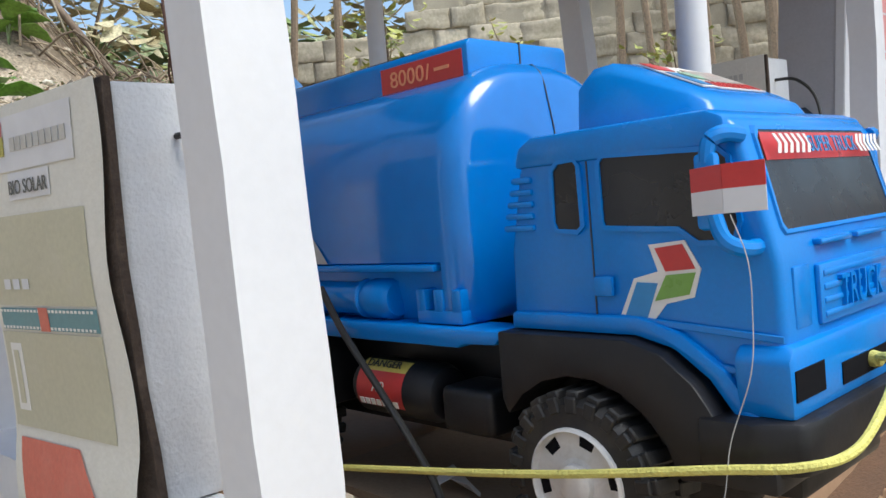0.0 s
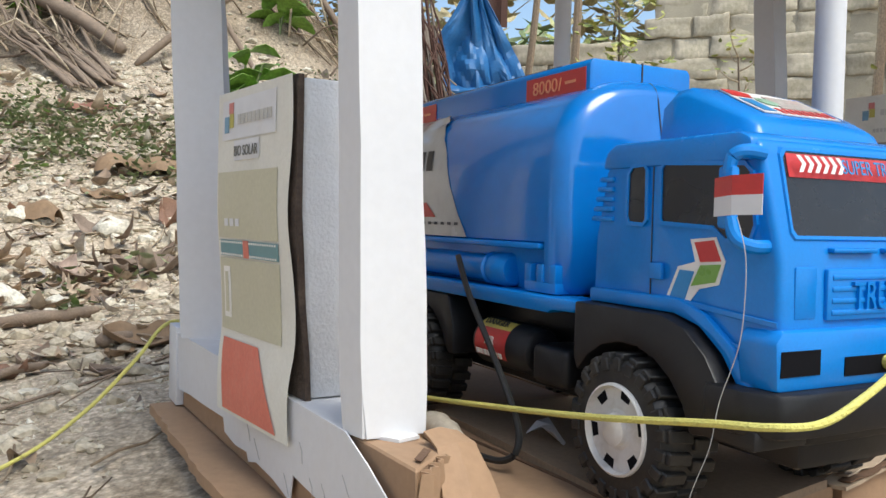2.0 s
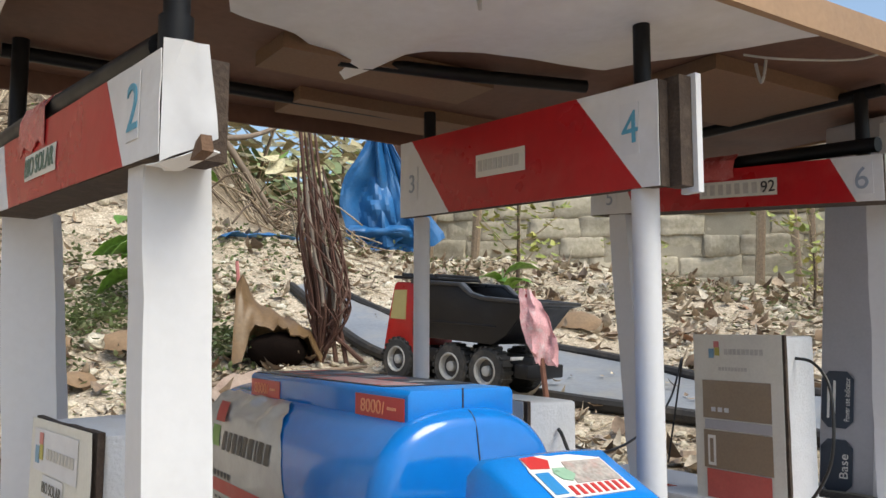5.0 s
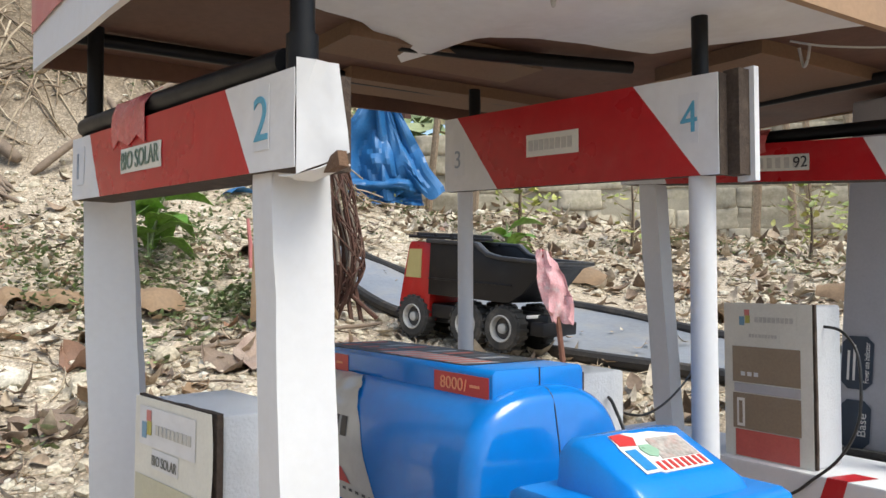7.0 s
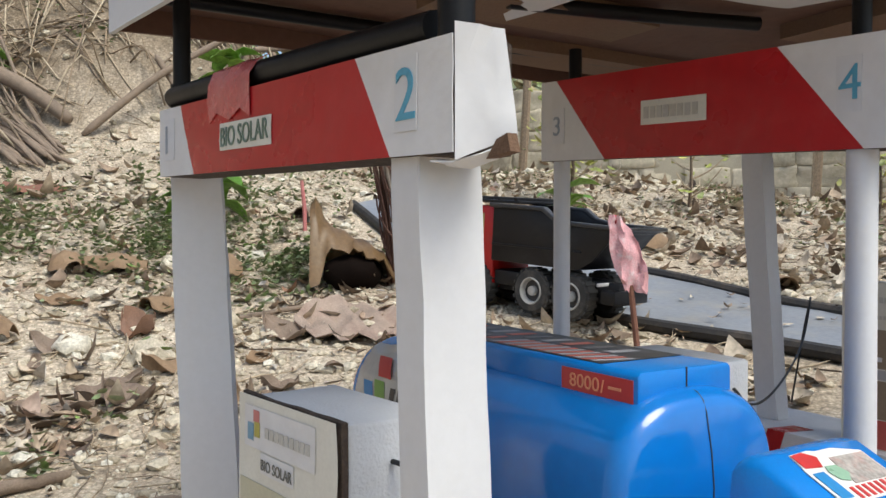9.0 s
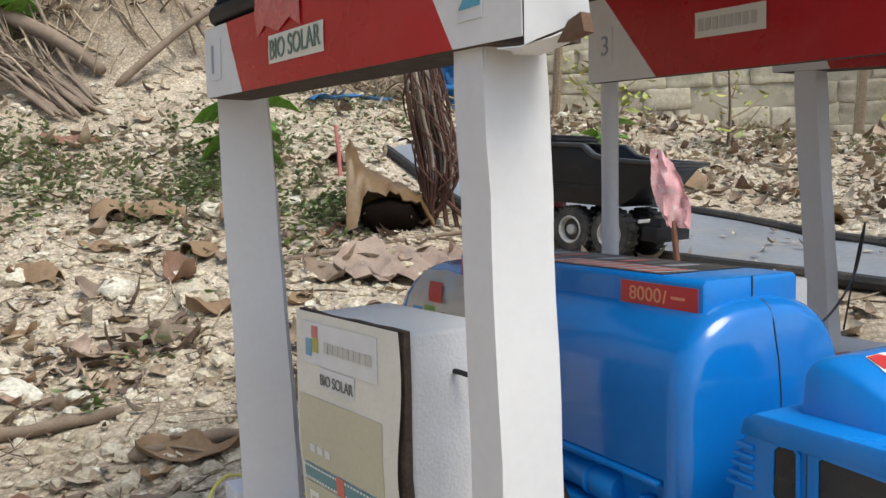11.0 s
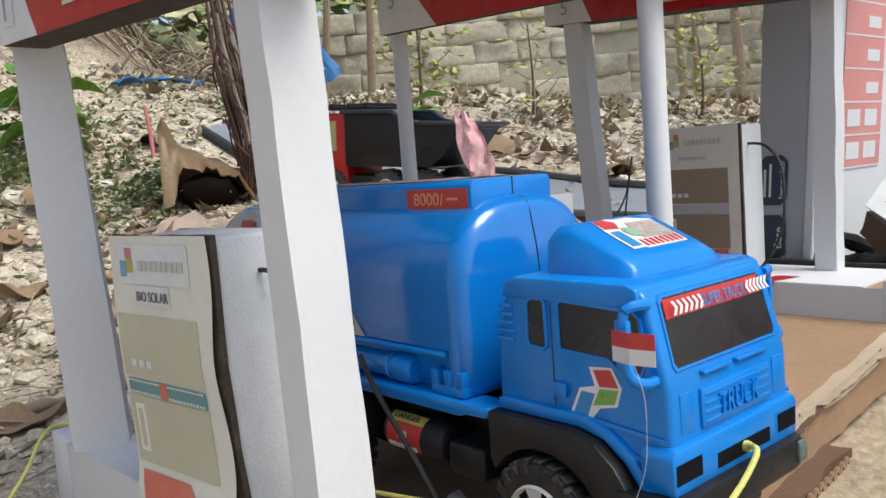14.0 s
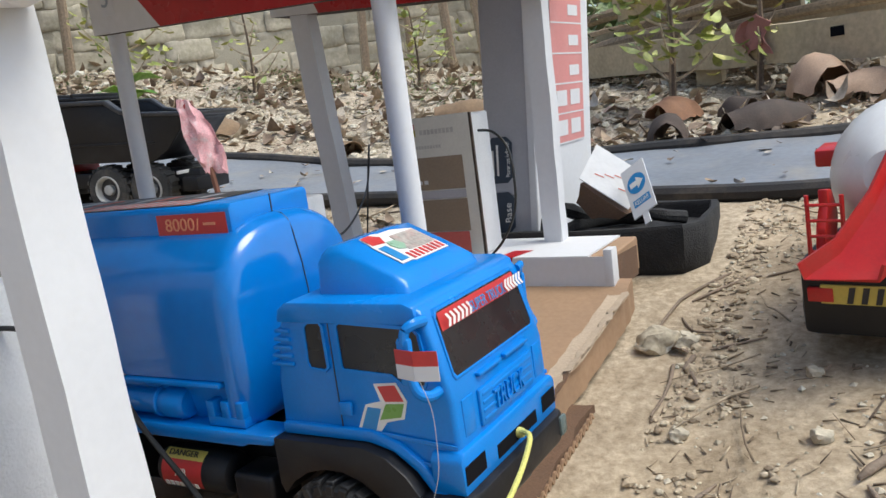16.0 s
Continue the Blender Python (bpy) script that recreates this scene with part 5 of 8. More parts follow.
SHINYTAPE = material("shiny_red_tape", (0.5, 0.1, 0.1), 0.25, var=0.15, scale=30, bump=0.6, dirt=(0.62, 0.3, 0.3), dirt_amount=0.6)
NUM = material("pale_blue_number", (0.09, 0.32, 0.46), 0.5, var=0.15, bump=0)
NUM2 = material("grey_number", (0.28, 0.32, 0.38), 0.5, var=0.15, bump=0)
sA, PA = sign((-0.487, -0.2555), (-0.006, -0.1925), 0.045, 0.532, 0.52, 0.069, 0.07, (0.186, 0.867, 0.118, 0.78), (0.32, 0.526, 0.27, 0.62), "BIO SOLAR", ((0.042, 0.33, 0.028, "1", NUM2, ""), (0.885, 0.32, 0.033, "2", NUM, "")), "red and white card sign numbered one and two")
# crumpled paper over the end of the first sign
rings = []
for i in range(5):
    t = i / 4
    row = []
    for k in range(5):
        v = k / 4
        r = t * (0.96 - 0.2 * v)
        dent = 0.0035 * noise.noise(Vector((t * 3.1, v * 2.7, 3))) * (t > 0)
        row.append(Vector((-0.0055 + 0.02 * r + dent, -0.1935 + 0.033 * r - dent, 0.515 + 0.015 * t + (0.082 - 0.02 * t) * v)))
    rings.append(row)
bm = loft(rings, caps=False, loop=False)
bmesh.ops.triangulate(bm, faces=bm.faces[:])
solid(bm, 0.001)
part("paper_end", bm, PAPER, sA, "crumpled white paper end", 30)
bm = loft([[(-0.028, -0.1972 + 0.004 * k, 0.5165 - 0.001 * k * (k % 2)) for k in range(4)], [(-0.009, -0.194 + 0.0045 * k, 0.514 - 0.0012 * k) for k in range(4)], [(0.004, -0.181 + 0.004 * k, 0.518 - 0.001 * k) for k in range(4)], [(0.012, -0.17 + 0.003 * k, 0.524 - 0.001 * k) for k in range(4)]], caps=False, loop=False)
solid(bm, 0.001)
part("torn_paper", wobble(bm, 0.003, 90), PAPER2, sA)
part("torn_card", wobble(prism([(0.002, 0.515), (0.026, 0.518), (0.023, 0.53), (0.012, 0.527)], "y", -0.176, -0.168), 0.002, 40), CARDDARK, sA)
bm = loft([[PA(s, 0.66 + 0.1 * (k % 2), 0.0035), PA(s, 0.95, 0.0045), PA(s + 0.004, 1.15, 0.004), PA(s + 0.008, 1.32, -0.001), PA(s + 0.012, 1.41, -0.012)] for k, s in enumerate((0.27, 0.31, 0.36, 0.41, 0.445))], caps=False, loop=False)
solid(bm, 0.0006)
part("red_tape", wobble(bm, 0.002, 60), SHINYTAPE, sA, "shiny crumpled red tape")
sB, PB = sign((-0.55, 0.299), (-0.032, 0.299), 0.012, 0.579, 0.552, 0.114, 0.109, (0.26, 0.954, 0.066, 0.768), (0.39, 0.59, 0.36, 0.63), "", ((0.056, 0.31, 0.027, "3", NUM2, ""), (0.905, 0.43, 0.034, "4", NUM, "")), "red and white card sign numbered three and four")
part("back_board", split(box(-0.034, -0.012, 0.33, 0.338, 0.546, 0.668), 2), PAPER, sB)
# solid block, coloured dark for the shade between front and back board
part("dark_gap", box(-0.038, -0.018, 0.3125, 0.33, 0.552, 0.665), EDGEANDGAP, sB, "solid dark end drawn for the shade inside the open card")
sC, PC = sign((-0.58, 0.72), (-0.048, 0.738), 0.05, 0.62, 0.578, 0.061, 0.062, (0.203, 0.93, 0.15, 0.865), (0.457, 0.712, 0.27, 0.68), "", ((0.075, 0.26, 0.026, "5", NUM2, ""), (0.93, 0.26, 0.03, "6", NUM2, ""), (0.664, 0.33, 0.017, "92", NUM2, "plate")), "red and white card sign numbered five and six")
part("end_paper", box(-0.0485, -0.047, 0.741, 0.786, 0.577, 0.641), PAPER2, sC)

# black rails lying on the signs
single("rail", tube(curve([PA(0.02, 1.2, -0.01), PA(0.3, 1.2, -0.01), PA(0.6, 1.18, -0.01), PA(0.93, 1.16, -0.012)]), 0.0112, 14), PVC, "black plastic pipe rail on the sign", "pipe", "canopy pipes")
single("rail", lathe([(0.003, -0.022), (0.012, -0.02), (0.0135, -0.008), (0.0135, 0.004), (0.01, 0.008)], PC(0.03, 1.18, -0.02), "x", 16, tube([PC(0.02, 1.15, -0.02), PC(0.5, 1.18, -0.02), PC(0.97, 1.28, -0.02)], 0.0105, 14)), PVC, "black plastic pipe rail on the sign", "pipe", "canopy pipes")
for x, y, z0 in ((-0.487, -0.235, 0.6), (-0.022, -0.182, 0.588), (-0.5, 0.318, 0.692), (-0.072, 0.318, 0.655), (-0.09, 0.765, 0.64), (-0.55, 0.745, 0.68)):
    bm = lathe([(0.0092, z0), (0.0092, 0.735)], (x, y, 0), "z", 16)
    if z0 < 0.62:
        lathe([(0.0118, z0), (0.0118, z0 + 0.03)], (x, y, 0), "z", 16, bm)
    single("canopy_post", bm, PVC, "black plastic pipe post carrying the canopy", "pipe", "canopy pipes")

bm = loft([[PC(s, 0.7 + 0.06 * (k % 2), 0.0035), PC(s, 0.95, 0.0045), PC(s + 0.004, 1.2, 0.003), PC(s + 0.006, 1.36, -0.008)] for k, s in enumerate((0.46, 0.5, 0.54, 0.575))], caps=False, loop=False)
solid(bm, 0.0006)
part("red_tape", wobble(bm, 0.002, 60), SHINYTAPE, sC, "shiny crumpled red tape")

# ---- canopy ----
# box card for the deck, darkened: shade under the canopy is in its colour
DECK = material("shade_dark_box_card", (0.135, 0.068, 0.045), 0.75, var=0.18, scale=8, fine=90, bump=0.2, dirt=(0.04, 0.022, 0.016), dirt_amount=0.6, dirt_scale=5)
roof = thing("canopy", (-0.25, 0.38, 0.69), "brown cardboard canopy with red and white outer edge", "canopy")
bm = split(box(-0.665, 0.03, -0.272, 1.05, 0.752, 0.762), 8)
part("deck", wobble(bm, 0.004, 5), DECK, roof, "brown cardboard deck with the shade below it put into its colour")
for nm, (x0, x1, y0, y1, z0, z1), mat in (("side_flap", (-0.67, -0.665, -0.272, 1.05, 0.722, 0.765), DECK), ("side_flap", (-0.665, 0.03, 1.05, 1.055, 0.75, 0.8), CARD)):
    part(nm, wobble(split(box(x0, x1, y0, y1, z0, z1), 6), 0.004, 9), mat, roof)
part("front_flap", wobble(split(prism([(-0.672, 0.718), (-0.3, 0.677), (0.03, 0.645), (0.03, 0.79), (-0.672, 0.83)], "y", -0.279, -0.273), 3), 0.003, 9), PAPER, roof, "white front flap of the canopy")
part("red_band", wobble(split(prism([(-0.672, 0.768), (-0.3, 0.727), (0.03, 0.695), (0.03, 0.789), (-0.672, 0.829)], "y", -0.2812, -0.2802), 3), 0.003, 9), FADED, roof, "faded red upper band")
for pts in ([(-0.36, 0.1, 0.738), (-0.33, 0.25, 0.738), (-0.28, 0.43, 0.738)], [(-0.555, -0.25, 0.74), (-0.56, 0.3, 0.742), (-0.555, 0.76, 0.742)], [(-0.58, 0.76, 0.735), (-0.06, 0.77, 0.735)]):
    part("frame_pipe", tube(curve(pts, 4), 0.009, 12), PVC, roof, "black pipe frame")
# card strips in a shaded copy of the card, less dark than the deck
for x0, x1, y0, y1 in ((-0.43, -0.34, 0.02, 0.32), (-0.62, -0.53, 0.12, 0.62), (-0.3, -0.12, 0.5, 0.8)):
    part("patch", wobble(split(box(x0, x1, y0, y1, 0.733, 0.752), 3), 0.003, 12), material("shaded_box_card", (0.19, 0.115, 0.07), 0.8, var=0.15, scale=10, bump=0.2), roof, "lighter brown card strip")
# white liner sheet hanging under the deck, with one torn corner
rings = []
for i in range(45):
    y = -0.12 + i * 0.0145
    tip = max(0.0, 1 - abs(y - 0.13) / 0.05)
    end = float(np.interp(y, (-0.12, -0.064, 0.023, 0.09, 0.13, 0.15, 0.244, 0.4, 0.48, 0.52), (-0.12, -0.283, -0.319, -0.37, -0.407, -0.3, -0.253, -0.22, -0.095, -0.0)))
    ring = []
    for k in range(13):
        t = k / 12
        sag = 0.012 * math.sin(math.pi * t) * (0.6 + 0.4 * math.sin(y * 9)) + 0.012 * t ** 3 * tip
        ring.append((0.026 + (end - 0.026) * t, y, 0.74 - sag))
    rings.append(ring)
bm = loft(rings, caps=False, loop=False)
solid(bm, 0.0008)
part("paper_liner", wobble(bm, 0.004, 14), PAPER2, roof, "sagging white paper liner")
part("edge_flap", wobble(split(box(0.022, 0.032, -0.272, 1.05, 0.728, 0.765), 8), 0.004, 9), CARD, roof)
for y in (0.12, 0.55):
    part("tie", tube(curve([(-0.1, y, 0.742), (-0.098, y + 0.004, 0.722), (-0.092, y, 0.716), (-0.085, y - 0.004, 0.725), (-0.085, y, 0.742)]), 0.002, 6), STRING, roof, "white cable tie")
part("cord", tube(curve([(0.034, 0.62, 0.735), (0.0, 0.6, 0.728), (-0.04, 0.52, 0.725), (-0.08, 0.5, 0.738)]), 0.0014, 6), STRING, roof, "loose pale cord")

# ---- totem box behind the last island ----
# red print made paler: sky glare on the panel is put into the colour
PALERED = material("glare_paled_red_print", (0.62, 0.26, 0.25), 0.4, var=0.1, scale=14, bump=0.1, dirt=(0.66, 0.38, 0.36), dirt_amount=0.4)
tot = thing("price_totem", (-0.23, 1.06, 0.09), "tall grey and white carton used as price totem", "carton")
bm = split(box(-0.29, -0.19, 0.93, 1.25, 0.1, 0.742, 0.002, 1), 3)
for v in bm.verts:
    v.co.x += 0.045 * (v.co.z - 0.1) / 0.64
part("carton", wobble(bm, 0.002, 8), GREYBOX, tot, "grey carton body")
tl = Vector((0.045, 0, 0.64)).normalized()
part("white_side", panel((-0.1875, 0.934, 0.102), Y, tl, rect(0, 0.312, 0, 0.63), 0.0012), PAPER, tot, "white carton side")
part("white_fold", panel((-0.1985, 0.929, 0.102), X, tl, rect(0, 0.013, 0, 0.63), 0.0012), PAPER, tot)
po = Vector((-0.186, 0.93, 0.1))
pan = part("price_panel", panel(po, Y, tl, rect(0.1, 0.272, 0.21, 0.635), 0.0012), PALERED, tot, "red price panel paled by painted sky glare, with white fields")
for r in range(7):
    b0 = 0.222 + r * 0.06
    part("line", panel(po + X * 0.0014, Y, tl, rect(0.1, 0.272, b0 - 0.012, b0 - 0.009), 0.0004), PAPER, pan)
    for c in range(2):
        if r > 1 and c == 0:
            continue
        part("price_field", panel(po + X * 0.0014, Y, tl, rect(0.12 + c * 0.075, 0.175 + c * 0.075, b0 + 0.005, b0 + (0.036 if r < 2 else 0.026)), 0.0004), PAPER, pan)
tf = Vector((-0.282, 0.9278, 0.155))
for z0, z1, txt in ((0.0, 0.082, "Base"), (0.1, 0.19, "")):
    o = tf + tl * z0
    w2, h2, c2 = 0.054, z1 - z0, 0.012
    pl = part("printed_field", panel(o, X, tl, [(c2, 0), (w2 - c2, 0), (w2, c2), (w2, h2 - c2), (w2 - c2, h2), (c2, h2), (0, h2 - c2), (0, c2)], 0.0008), NAVY, tot, "dark rounded printed field")
    if txt:
        part("lettering", lettering(txt, o + X * 0.047 + tl * 0.022 - Y * 0.0008, tl, -X, 0.014, 0.0006, 0.038), DECALWHITE, pl)
    else:
        part("lettering", lettering("Power use indicator", o + X * 0.048 + tl * 0.012 - Y * 0.0008, tl, -X, 0.009, 0.0006, 0.068), DECALWHITE, pl)
        part("text_bar", panel(o - Y * 0.0008, X, tl, rect(0.02, 0.024, 0.015, 0.075), 0.0006), DECALWHITE, pl)
        part("text_bar", panel(o - Y * 0.0008, X, tl, rect(0.01, 0.014, 0.015, 0.065), 0.0006), DECALWHITE, pl)

# ---- black foam tray, its litter and the arrow sign ----
FOAM = material("black_foam", (0.014, 0.014, 0.015), 0.85, var=0.35, scale=40, fine=300, bump=0.9, dirt=(0.05, 0.045, 0.04), dirt_amount=0.5)
outline = [(-0.3, 0.885), (-0.1, 0.885), (0.103, 0.9), (0.132, 0.95), (0.125, 1.06), (0.112, 1.17), (-0.1, 1.24), (-0.3, 1.3)]
rings = []
for grow, z in ((0.97, 0.072), (1.0, 0.085), (1.0, 0.155), (0.985, 0.162), (0.93, 0.162), (0.91, 0.155), (0.89, 0.128)):
    rings.append([(-0.09 + (x + 0.09) * grow, 1.07 + (y - 1.07) * grow, z) for x, y in outline])
bm = split(loft(rings), 1)
tray = single("foam_tray", wobble(bm, 0.006, 24), FOAM, "rough black foam tray with a sunk floor, lying on the soil", "tray", angle=50)
for pts, r in (([(-0.16, 0.98, 0.138), (-0.12, 1.08, 0.15), (-0.02, 1.13, 0.146)], 0.016), ([(0.06, 1.1, 0.142), (0.0, 1.06, 0.16), (-0.09, 1.13, 0.15)], 0.012), ([(-0.2, 0.94, 0.14), (-0.17, 0.99, 0.19), (-0.13, 1.06, 0.16)], 0.014)):
    single("foam_scrap", wobble(tube(curve(pts, 4), r, 8), 0.005, 40), FOAM, "curled black foam scrap lying in the tray", "foam scrap", "foam scraps")
o, u, v = Vector((0.006, 0.948, 0.166)), Vector((0.043, 0.006, 0.028)).normalized(), Vector((-0.036, 0.05, 0.085)).normalized()
sg = thing("arrow_sign", (0.03, 0.95, 0.168), "small white card sign with blue arrow disc, leaning", "sign")
sgp = part("sign_card", panel(o, u, v, rect(0, 0.05, 0, 0.1), 0.004), PAPER, sg)
disc = [(0.025 + 0.0195 * math.cos(2 * math.pi * k / 28), 0.062 + 0.0195 * math.sin(2 * math.pi * k / 28)) for k in range(28)]
nn = u.cross(v)
ds = part("blue_disc", panel(o + nn * 0.0042, u, v, disc, 0.0004), DECALBLUE, sgp)
part("arrow", panel(o + nn * 0.0048, u, v, [(0.011, 0.057), (0.026, 0.057), (0.026, 0.05), (0.04, 0.062), (0.026, 0.074), (0.026, 0.067), (0.011, 0.067)], 0.0004), DECALWHITE, ds)
fl = part("word_field", panel(o + nn * 0.0042, u, v, rect(0.008, 0.044, 0.018, 0.032), 0.0004), DECALBLUE, sgp)
part("lettering", lettering("KELUAR", o + nn * 0.0048 + u * 0.011 + v * 0.021, u, v, 0.0085, 0.0004, 0.03), DECALWHITE, fl)
part("peg", panel(o + u * 0.018 - v * 0.022, u, v, rect(0, 0.012, 0, 0.024), 0.004), PAPER, sg)
bdl = thing("fallen_card", (-0.06, 0.99, 0.168), "fallen white sign card on a crushed brown carton piece", "card")
q0, q1, q2 = Vector((-0.105, 0.974, 0.247)), Vector((-0.084, 1.03, 0.305)), Vector((-0.02, 0.992, 0.179))
u, v = (q2 - q0).normalized(), (q1 - q0).normalized()
un, vn = (q2 - q0).length, (q1 - q0).length
wc = part("white_card", split(panel(q0, u, v, rect(0, un, 0, vn), 0.003), 2), PAPER2, bdl, "white card with faint red pen lines")
nn = u.cross(v).normalized()
for i in range(4):
    a0, b0 = un * (0.2 + 0.16 * i), vn * (0.3 + 0.12 * (i % 3))
    part("red_scrawl", panel(q0 + nn * 0.0034, u, v, [(a0, b0), (a0 + 0.02, b0 + 0.004), (a0 + 0.02, b0 + 0.006), (a0, b0 + 0.002)], 0.0004), CORAL, wc)
bm = split(prism([(-0.105, 0.238), (-0.122, 0.2), (-0.09, 0.166), (-0.04, 0.166), (-0.022, 0.176)], "y", 0.985, 1.03), 2)
part("carton_piece", wobble(bm, 0.008, 19), CARDDARK, bdl, "crushed brown carton")

# ---- rope, plug and cable ----
rope = [(0.146, 0.1025, 0.126), (0.16, 0.096, 0.129), (0.166, 0.084, 0.125), (0.1705, 0.05, 0.112), (0.169, 0.015, 0.099), (0.155, -0.012, 0.096), (0.115, -0.02, 0.09), (0.012, -0.026, 0.071), (-0.12, -0.026, 0.05), (-0.295, -0.03, 0.026), (-0.45, -0.06, 0.02), (-0.62, -0.13, 0.045), (-0.672, -0.19, 0.062), (-0.668, -0.222, 0.058), (-0.63, -0.262, 0.02), (-0.6, -0.33, -0.04), (-0.56, -0.42, -0.085), (-0.4, -0.62, -0.112)]
single("rope", tube(curve(rope, 10), 0.0025, 8), ROPE, "thin yellow braided tow rope tied to the bumper", "rope")
part("rope_knot", lathe([(0.001, 0.145), (0.0042, 0.146), (0.005, 0.149), (0.004, 0.153), (0.001, 0.155)], (0, 0.1025, 0.126), "x", 12), ROPE, truck)
plug = thing("connector", (-0.2, -0.045, 0.0), "dusty pale plug connector with black cable", "plug")
PLUGM = material("dusty_plug", (0.42, 0.37, 0.3), 0.8, var=0.15, bump=0.3)
part("body", lathe([(0.006, 0), (0.013, 0.004), (0.015, 0.02), (0.0125, 0.03), (0.0125, 0.042), (0.009, 0.05), (0.007, 0.06), (0.004, 0.064)], (-0.215, -0.045, 0.0155), "x", 16), PLUGM, plug)
part("cable", tube(curve([(-0.152, -0.045, 0.0155), (-0.13, -0.043, 0.009), (-0.098, -0.034, 0.01), (-0.087, -0.026, 0.022), (-0.1, -0.02, 0.045), (-0.15, -0.016, 0.095), (-0.2, -0.012, 0.14), (-0.235, -0.006, 0.175)]), 0.003, 8), WIRE, plug, "black cable hanging from the truck")


# ---- litter on the yard ----
def island_material(name, stops, rough=0.85, scale=60.0, bump=0.3):
    """Colour picked for each loose piece of a heap, with grain."""
    m = bpy.data.materials.new(name)
    m.use_nodes = True
    n, l = m.node_tree.nodes, m.node_tree.links
    b = n["Principled BSDF"]
    g = n.new("ShaderNodeNewGeometry")
    r = n.new("ShaderNodeValToRGB")
    while len(r.color_ramp.elements) < len(stops):
        r.color_ramp.elements.new(0.5)
    for e, (p, c) in zip(r.color_ramp.elements, stops):
        e.position, e.color = p, (*c, 1)
    l.new(g.outputs["Random Per Island"], r.inputs[0])
    tc, t = n.new("ShaderNodeTexCoord"), n.new("ShaderNodeTexNoise")
    t.inputs["Scale"].default_value, t.inputs["Detail"].default_value = scale, 5
    l.new(tc.outputs["Object"], t.inputs["Vector"])
    mr = n.new("ShaderNodeMapRange")
    mr.inputs["From Min"].default_value, mr.inputs["From Max"].default_value = 0.3, 0.7
    mr.inputs["To Min"].default_value, mr.inputs["To Max"].default_value = 0.7, 1.3
    l.new(t.outputs["Fac"], mr.inputs["Value"])
    sc = n.new("ShaderNodeVectorMath")
    sc.operation = "SCALE"
    l.new(r.outputs[0], sc.inputs[0])
    l.new(mr.outputs[0], sc.inputs["Scale"])
    l.new(sc.outputs[0], b.inputs["Base Color"])
    b.inputs["Roughness"].default_value = rough
    bp = n.new("ShaderNodeBump")
    bp.inputs["Strength"].default_value, bp.inputs["Distance"].default_value = bump, 0.004
    l.new(t.outputs["Fac"], bp.inputs["Height"])
    l.new(bp.outputs[0], b.inputs["Normal"])
    return m


DRYLEAF = island_material("dry_leaves", [(0.0, (0.1, 0.072, 0.054)), (0.15, (0.2, 0.14, 0.095)), (0.38, (0.32, 0.235, 0.16)), (0.62, (0.42, 0.34, 0.25)), (0.85, (0.5, 0.44, 0.35)), (0.95, (0.38, 0.345, 0.31)), (1.0, (0.3, 0.16, 0.095))], 0.7)
STONES = island_material("pale_stones", [(0.0, (0.3, 0.255, 0.18)), (0.4, (0.46, 0.4, 0.3)), (0.85, (0.53, 0.475, 0.37)), (1.0, (0.62, 0.59, 0.5))], 0.9, 120)
CLODS = island_material("brown_clods", [(0.0, (0.22, 0.165, 0.11)), (0.5, (0.4, 0.32, 0.22)), (1.0, (0.56, 0.48, 0.35))], 0.95, 140)
TWIGS = island_material("dry_twigs", [(0.0, (0.1, 0.07, 0.05)), (0.5, (0.27, 0.2, 0.13)), (1.0, (0.46, 0.38, 0.27))], 0.85, 80)
WEED = island_material("weeds", [(0.0, (0.09, 0.12, 0.045)), (0.5, (0.16, 0.21, 0.085)), (0.85, (0.28, 0.31, 0.17)), (1.0, (0.16, 0.27, 0.05))], 0.6)
LEAFGREEN = island_material("green_leaves", [(0.0, (0.05, 0.14, 0.02)), (0.5, (0.16, 0.31, 0.045)), (1.0, (0.34, 0.42, 0.08))], 0.45)
rng = random.Random(7)


